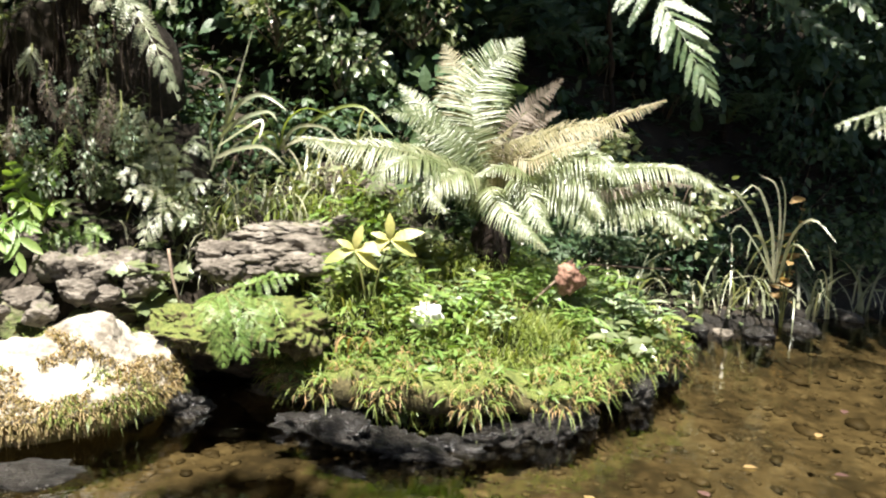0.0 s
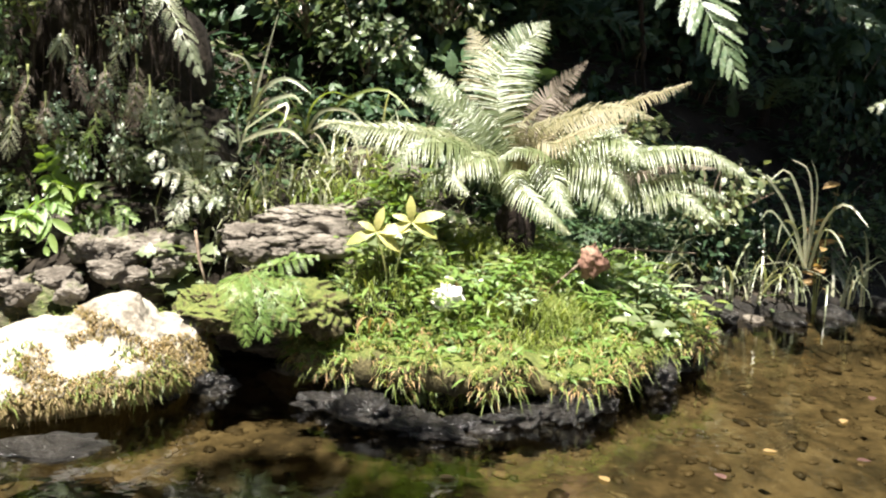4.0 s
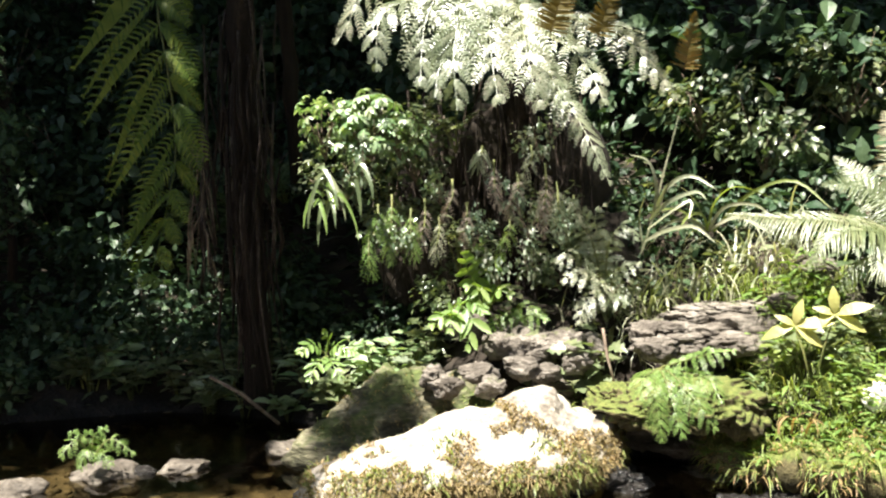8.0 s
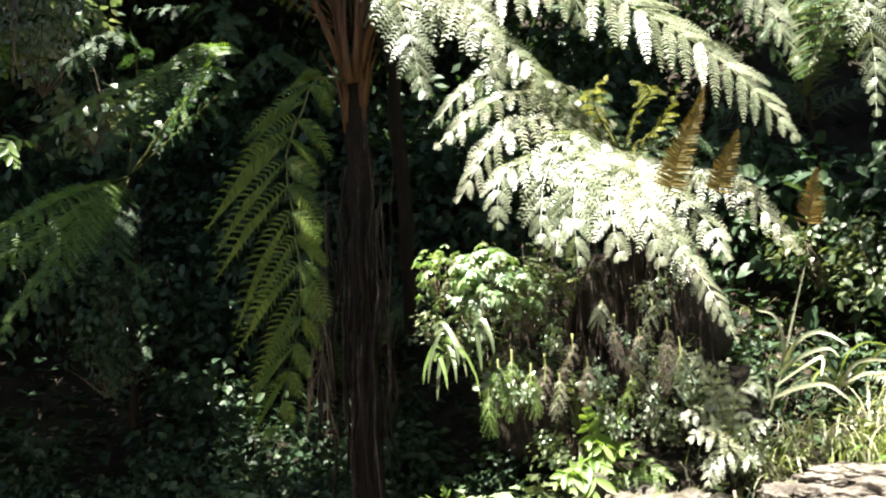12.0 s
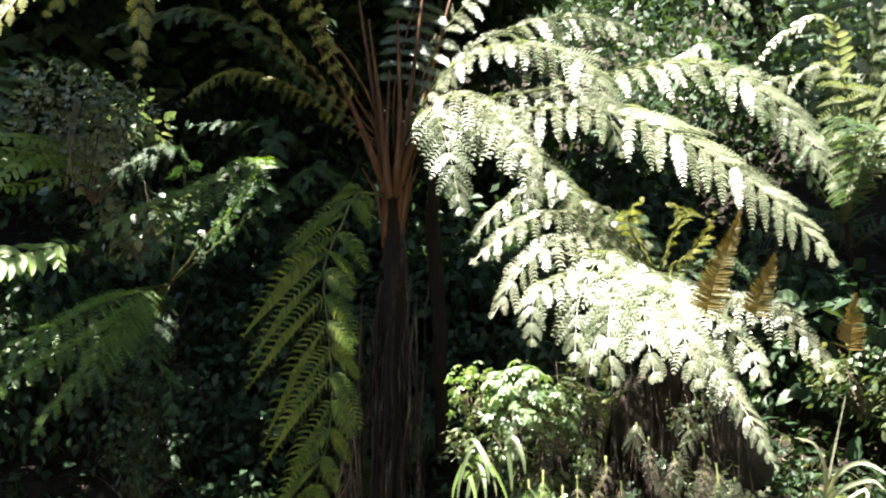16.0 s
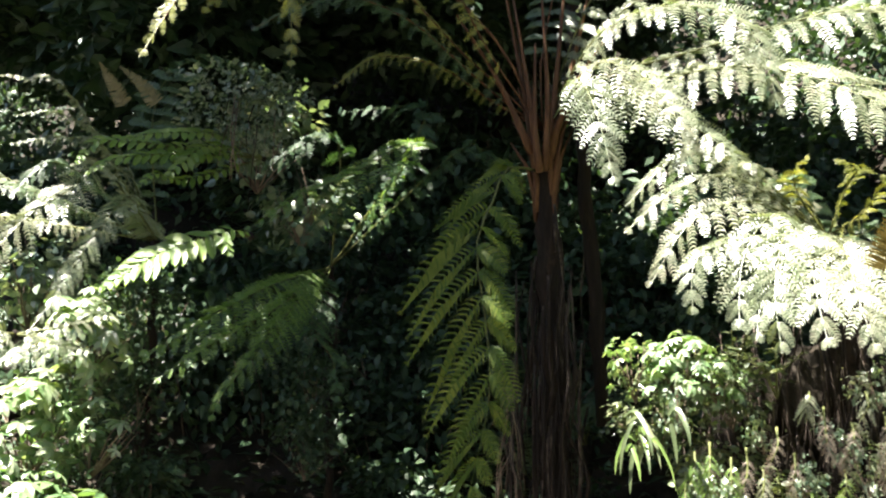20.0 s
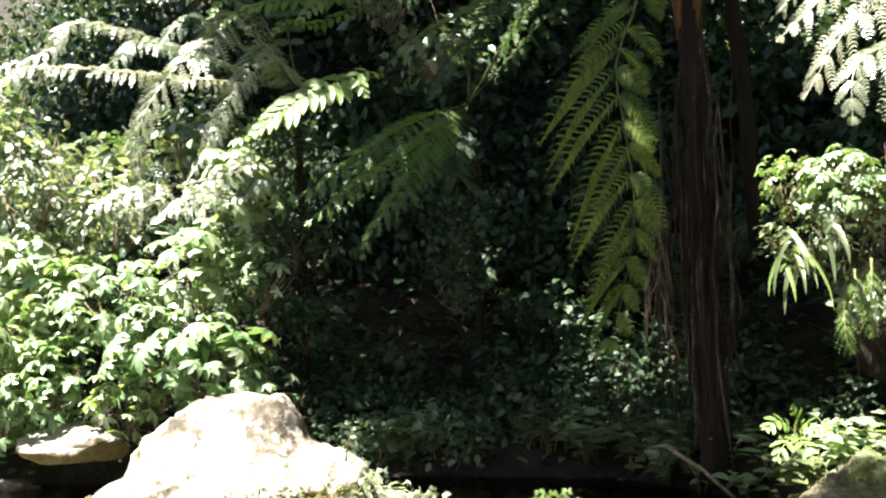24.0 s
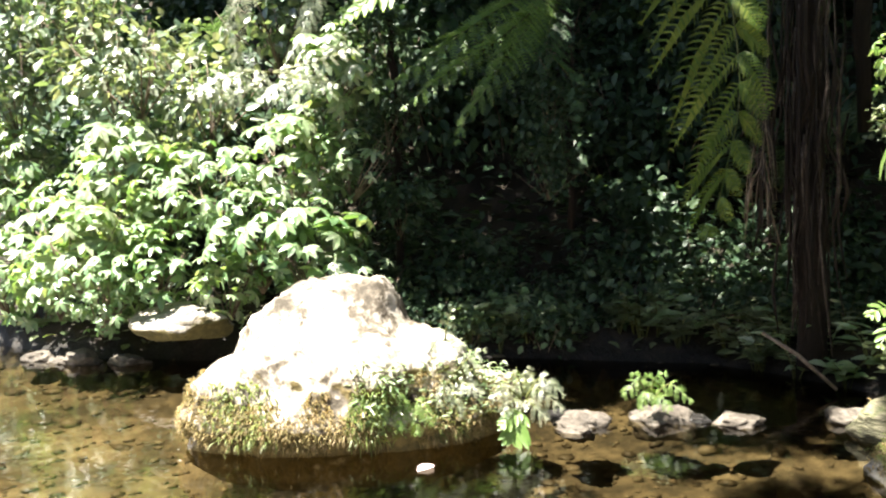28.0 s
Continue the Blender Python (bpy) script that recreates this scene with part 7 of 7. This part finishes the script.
while made < 46:
    x, y = r.uniform(-12, 8), r.uniform(2, 16)
    d = float(signed(np.array([x]), np.array([y]), SHORE)[0])
    if d < 1.2 or d > 6 or (-8.6 < x < -5.4 and y < 6.2) or (abs(x + 0.2) < 1.8 and y < 6.8) or (-3.6 < x < -1.2 and y < 6.4):
        continue
    ob = thing("fern", "shaded fern on the forest slope", "fern", (x, y, hgt(x, y) + r.uniform(0.05, 0.3)), "slope ferns")
    child("crown", tubes_mesh("crown", [([(0, 0, -0.4), (0, 0, 0)], [0.08, 0.06], 7)], M_BARK), ob)
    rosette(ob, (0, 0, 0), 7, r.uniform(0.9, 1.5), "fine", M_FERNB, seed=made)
    made += 1

# ---- high trees over the bank: unseen crowns added to shade it ----
CROWN = [leaf_ball("crown", 2000, (1.5, 1.5, 0.8), 0.32, "simple", 400 + k, M_DARKLEAF, 0.2) for k in range(3)]


def shade_tree(base, crowns, seed, size=1.0, shift=(0, 0, 0)):
    rr = random.Random(seed)
    b = Vector((base[0], base[1], hgt(*base) - 0.3))
    ob = thing("tree", "added tall tree whose dark spreading crown gives shade", "tree", b, "forest trees")
    top = Vector((0, 0, max(c[2] for c in crowns) - b.z - 0.6))
    pts = [top * (i / 6) + Vector((rr.uniform(-0.12, 0.12), rr.uniform(-0.12, 0.12), 0)) for i in range(7)]
    child("trunk", tubes_mesh("trunk", [(pts, [0.2 - 0.02 * i for i in range(7)], 10)], M_BARK), ob)
    for k, c in enumerate(crowns):
        q = Vector(c[:3]) - b + Vector(shift)
        s = pts[4] if q.z > pts[4].z else pts[3]
        child("limb", tubes_mesh("limb", [([s, s.lerp(q, 0.5) + Vector((0, 0, 0.35)), q], [0.08, 0.05, 0.02], 6)], M_BARK), ob)
        m = Matrix.Translation(q) @ Matrix.Rotation(rr.uniform(0, 6.28), 4, "Z") @ Matrix.Scale((c[3] if len(c) > 3 else size) * rr.uniform(0.85, 1.15), 4)
        child("crown", CROWN[(seed + k) % 3], ob, m)
    return ob


# crowns hang out of view, each set for where its shadow falls
SHADE_SHIFT = (0.36, 1.32, 0)
shade_tree((-9.6, 12.5), [(-6.9, 0.2, 8.0, 0.5), (-5.46, 0.4, 8.2, 0.5), (-5.25, 1.3, 8.2, 0.46), (-5.05, 1.9, 8.3, 0.3), (-5.5, 2.8, 8.0, 0.68), (-6.2, 3.8, 8.1), (-5.5, 4.2, 8.4), (-7.0, 4.9, 8.2), (-5.9, 0.8, 8.2, 0.5), (-7.4, 3.6, 8.4), (-5.7, 3.4, 8.6, 0.85), (-8.7, 0.9, 8.0, 0.8), (-7.6, 1.1, 8.0, 0.65)], 1, shift=SHADE_SHIFT)
shade_tree((-3.4, 14.4), [(-3.9, 5.4, 8.3), (-2.4, 5.2, 8.4), (-3.0, 6.8, 8.4), (-1.4, 6.8, 8.6), (-4.6, 6.9, 8.5)], 2, shift=SHADE_SHIFT)
shade_tree((0.6, 14.6), [(-0.8, 4.9, 8.2), (0.7, 4.8, 8.2), (0.2, 6.4, 8.2), (1.8, 6.2, 8.4), (-0.2, 8.0, 8.6)], 3, shift=SHADE_SHIFT)
shade_tree((4.4, 15.6), [(2.1, 4.4, 8.1), (3.6, 4.6, 8.2), (3.2, 6.2, 8.2), (4.8, 6.0, 8.4), (4.4, 7.8, 8.5), (2.6, 7.8, 8.5)], 4, shift=SHADE_SHIFT)
shade_tree((8.0, 16.4), [(5.4, 4.6, 8.2), (6.4, 6.2, 8.4), (7.6, 7.0, 8.5), (6.2, 8.2, 8.6), (8.4, 9.0, 8.8), (6.4, 10.2, 8.8)], 5, shift=SHADE_SHIFT)
shade_tree((-11.6, 11.6), [(-8.4, 3.4, 8.3), (-7.4, 4.2, 8.4), (-9.6, 3.2, 8.5), (-8.8, 5.0, 8.5), (-10.6, 4.0, 8.6)], 6, shift=SHADE_SHIFT)
shade_tree((-15.5, 9.6), [(-11.8, 2.2, 8.5), (-13.0, 3.0, 8.7), (-12.2, 4.4, 8.8), (-14.6, 2.8, 8.9), (-13.6, 1.2, 8.7)], 7, shift=SHADE_SHIFT)
shade_tree((-12.5, 10.5), [(-9.2, 7.4, 7.4), (-8.0, 8.2, 8.2), (-10.6, 6.8, 8.0), (-7.0, 8.8, 8.8), (-11.6, 6.0, 7.8), (-9.8, 8.6, 9.4), (-12.6, 5.4, 8.6)], 9, shift=SHADE_SHIFT)
shade_tree((-16.5, 8.0), [(-13.4, 4.6, 7.4), (-12.2, 5.6, 7.0), (-14.6, 3.6, 7.8), (-15.6, 2.6, 8.2), (-13.6, 6.0, 8.8), (-11.0, 4.8, 6.6)], 10, shift=SHADE_SHIFT)
for k in range(26):
    rr = random.Random(1700 + k)
    x, y = -20 + 1.4 * k, 15 + rr.uniform(-1, 4) - (5 if k < 9 else 0)
    z = hgt(x, y)
    shade_tree((x, y), [(x + rr.uniform(-1.5, 1.5), y + rr.uniform(-2.2, 0.5), z + rr.uniform(2.5, 6)) for _ in range(4)], 20 + k)

# added tree on the near side: its unseen crowns only shade water and rock
shade_tree((-2.5, -8.0), [(-1.5, 0.1, 8.2, 0.55), (-2.5, -0.5, 8.4, 0.4), (-3.3, -0.5, 8.3, 0.4), (-4.0, 0.45, 8.2, 0.3), (-3.55, 1.25, 8.2, 0.26)], 59)
for k in range(18):
    rr = random.Random(1800 + k)
    x, y = -20 + 2.3 * k, -9 - 0.12 * abs(k - 9) + rr.uniform(-2, 2) - 0.25 * (9 - k)
    z = hgt(x, y)
    shade_tree((x, y), [(x + rr.uniform(-1.8, 1.8), y + rr.uniform(-1.5, 1.5), z + rr.uniform(2.5, 7)) for _ in range(5)], 60 + k)

# ---- small things ----
stick = thing("stick", "thin bare stick leaning into the water", "stick", (-4.19, 4.81, 0.36), data=tubes_mesh("stick", [([(0, 0, 0), (0.2, 0.09, -0.13), (0.42, 0.18, -0.33)], [0.012, 0.014, 0.011], 6)], M_WOOD))
thing("stick", "pale dead stem hanging over the bank", "stick", (-1.55, 4.98, 0.75), data=tubes_mesh("stick", [([(0, 0, 0), (0.03, -0.03, -0.15), (0.09, -0.06, -0.34)], [0.009, 0.009, 0.006], 6)], M_WOOD))
thing("stick", "curved dead twig lying across the grass", "stick", (0.42, 5.1, 0.5), data=tubes_mesh("stick", [([(0, 0, 0), (0.15, 0.1, 0.12), (0.35, 0.15, 0.22), (0.8, 0.1, 0.22)], [0.008, 0.008, 0.007, 0.004], 5)], M_WOOD))
v, f = leaf_points([np.array([0, 0, 0.0])], [np.array([0.3, -0.9, 0.02])], [np.array([0, 0, 1.0])], [0.13], "oval", 0.05)
thing("leaf", "pale fallen leaf floating on the water", "leaf", (-4.15, 2.22, 0.008), data=mesh_of("leaf", np.array(v), f, M_PALE))
for k, (x, y) in enumerate([(1.35, 4.1), (1.1, 3.75), (1.9, 4.6), (1.75, 4.05), (0.6, 3.65), (2.2, 5.0), (-0.1, 3.6)]):
    v, f = leaf_points([np.array([0, 0, 0.0])], [np.array([math.cos(k * 2.1), math.sin(k * 2.1), 0.02])], [np.array([0, 0, 1.0])], [0.07], "oval", 0.05)
    thing("leaf", "small fallen leaf floating on the water", "leaf", (x, y, 0.006), "fallen leaves", data=mesh_of("leaf", np.array(v), f, M_DEAD if k % 2 else M_DRY))
strap = thing("plant", "strap-leaved plant hanging beside the trunk", "plant", (-3.08, 4.57, 1.56))
r = np.random.default_rng(88)
for k in range(12):
    a = np.array(strap.location) + r.normal(size=3) * np.array([0.1, 0.06, 0.08])
    w = np.array([r.uniform(-0.2, 0.25), r.uniform(-0.16, 0.0), 0])
    ln = r.uniform(0.15, 0.3)
    ribbon(strap, [a, a + w * 0.5 + np.array([0, 0, 0.03]), a + w + np.array([0, 0, -ln * 0.45]), a + w * 1.15 + np.array([0, 0, -ln])], r.uniform(0.011, 0.017), M_LOBE if k % 3 == 0 else M_LEAF, 300 + k)
skirt = thing("dead_fronds", "pale withered fronds hanging down the root wall", "dead fronds", (-2.24, 5.09, 1.86))
for k, (x, y, e, w, m) in enumerate([(370, 190, 340, 0.05, 0), (300, 180, 330, 0.07, 1), (340, 210, 320, 0.07, 1), (270, 200, 300, 0.06, 1), (495, 80, 130, 0.07, 2), (520, 110, 220, 0.05, 0), (430, 150, 260, 0.04, 0), (630, 120, 280, 0.05, 0), (655, 160, 290, 0.05, 2), (600, 80, 170, 0.06, 2), (460, 200, 300, 0.04, 0), (250, 260, 360, 0.06, 1), (570, 140, 240, 0.05, 0), (400, 230, 330, 0.05, 2), (690, 190, 260, 0.06, 2), (550, 230, 330, 0.05, 1)]):
    px = (x - 500) / 1.2 * 0.0033
    a = np.array(skirt.location) + np.array([px * 0.89, -0.12 + px * 0.45, (60 - y) / 1.2 * 0.0033])
    ln = (e - y) / 1.2 * 0.0033
    bow(skirt, [a, a + np.array([0.02, -0.05, -ln * 0.35]), a + np.array([0.03 * (k % 3 - 1), -0.06, -ln * 0.7]), a + np.array([0.05 * (k % 3 - 1), -0.04, -ln])], w, "plume", (M_FERNP, M_LOBE, M_FERN)[m], 320 + k, face=(0.4, -0.9, 0.2), droop=0.9)
for k, (x, y, sz) in enumerate([(300, 260, 0.13), (230, 110, 0.15), (400, 160, 0.11), (540, 180, 0.12), (590, 230, 0.14), (660, 240, 0.15), (470, 250, 0.12), (620, 60, 0.14), (520, 330, 0.14), (590, 320, 0.15)]):
    px = (x - 500) / 1.2 * 0.0033
    ob = thing("shrub", "small-leaved creeper catching the sun on the root wall", "creeper", np.array(skirt.location) + np.array([px * 0.89, -0.1 + px * 0.45, (60 - y) / 1.2 * 0.0033]), "creepers on the root wall")
    ob.rotation_euler, ob.scale = (0, 0, k * 2.3), (sz, sz * 0.7, sz * 1.3)
    child("foliage", SPARSE[k % 2], ob); child("stem", SMALLS[k % 3], ob)
tangle = thing("shrub", "pale-leaved bush with hanging roots against the dark slope", "shrub", (-5.70, 3.64, 3.91))
for k, (x, y, sz) in enumerate([(470, 190, 0.26), (530, 170, 0.26), (600, 220, 0.24), (500, 250, 0.24), (440, 260, 0.2), (560, 290, 0.2), (640, 200, 0.2)]):
    px = (x - 530) / 1.2 * 0.004
    child("foliage", SPARSE[k % 2], tangle, Matrix.Translation((px * 0.6, px * 0.8, (230 - y) / 1.2 * 0.004)) @ Matrix.Scale(sz, 4))
for k in range(14):
    rr = random.Random(2600 + k)
    p = Vector((rr.uniform(-0.2, 0.2), rr.uniform(-0.22, 0.22), rr.uniform(-0.15, 0.05)))
    ln = rr.uniform(0.2, 0.6)
    child("root", tubes_mesh("root", [([p, p + Vector((rr.uniform(-0.05, 0.05), -0.03, -ln * 0.5)), p + Vector((rr.uniform(-0.1, 0.1), rr.uniform(-0.05, 0.05), -ln))], [0.005, 0.004, 0.002], 4)], M_WOOD if k % 2 else M_ROOT), tangle)
for k, line in enumerate([((-6.50, 3.09, 3.96), (-6.50, 2.98, 4.10), (-6.50, 2.86, 4.24)), ((-6.39, 3.29, 4.00), (-6.41, 3.16, 4.13), (-6.44, 2.99, 4.23))]):
    ob = thing("fern", "orange-tinged young frond catching the sun", "fern", line[0])
    bow(ob, list(line), 0.07, "spike", M_FERNY, 340 + k, face=(0.6, -0.7, 0.3))
# roots and dead fronds that hang below the fern mass
wall = thing("root_curtain", "dark curtain of hanging roots and dead fronds on the bank", "roots", (-2.55, 5.55, 0.6))
for k in range(64):
    rr = random.Random(2000 + k)
    x, y = rr.uniform(-0.8, 0.75), rr.uniform(-0.15, 0.25) + 0.14
    z = rr.uniform(1.0, 1.75)
    ln = rr.uniform(0.5, 1.3)
    t = rr.uniform(0.003, 0.012)
    child("root", tubes_mesh("root", [([(x, y, z), (x + rr.uniform(-0.12, 0.12), y - 0.05, z - ln * 0.5), (x + rr.uniform(-0.22, 0.22), y - rr.uniform(0, 0.12), z - ln)], [t, t * 0.8, t * 0.3], 4)], M_ROOT), wall)
for k in range(26):
    rr = random.Random(2200 + k)
    x, y, z, ln, t = rr.uniform(-0.8, 0.85), rr.uniform(-0.2, 0.0), rr.uniform(0.9, 1.7), rr.uniform(0.25, 0.8), rr.uniform(0.002, 0.006)
    child("rootlet", tubes_mesh("rootlet", [([(x, y, z), (x + rr.uniform(-0.04, 0.04), y - 0.03, z - ln * 0.5), (x + rr.uniform(-0.12, 0.12), y, z - ln)], [t, t, t * 0.4], 3)], M_ROOT), wall)
for k in range(9):
    rr = random.Random(2300 + k)
    x, y, z = -2.55 + rr.uniform(-0.75, 0.8), 5.38 + rr.uniform(-0.15, 0.1), rr.uniform(1.0, 2.0)
    plant("creeper with small pale leaves among hanging roots", (x, y, z), 5, rr.uniform(0.05, 0.08), "oval", M_LEAF, 2400 + k, 0.3, 0.28, 8, "creepers on the root wall")
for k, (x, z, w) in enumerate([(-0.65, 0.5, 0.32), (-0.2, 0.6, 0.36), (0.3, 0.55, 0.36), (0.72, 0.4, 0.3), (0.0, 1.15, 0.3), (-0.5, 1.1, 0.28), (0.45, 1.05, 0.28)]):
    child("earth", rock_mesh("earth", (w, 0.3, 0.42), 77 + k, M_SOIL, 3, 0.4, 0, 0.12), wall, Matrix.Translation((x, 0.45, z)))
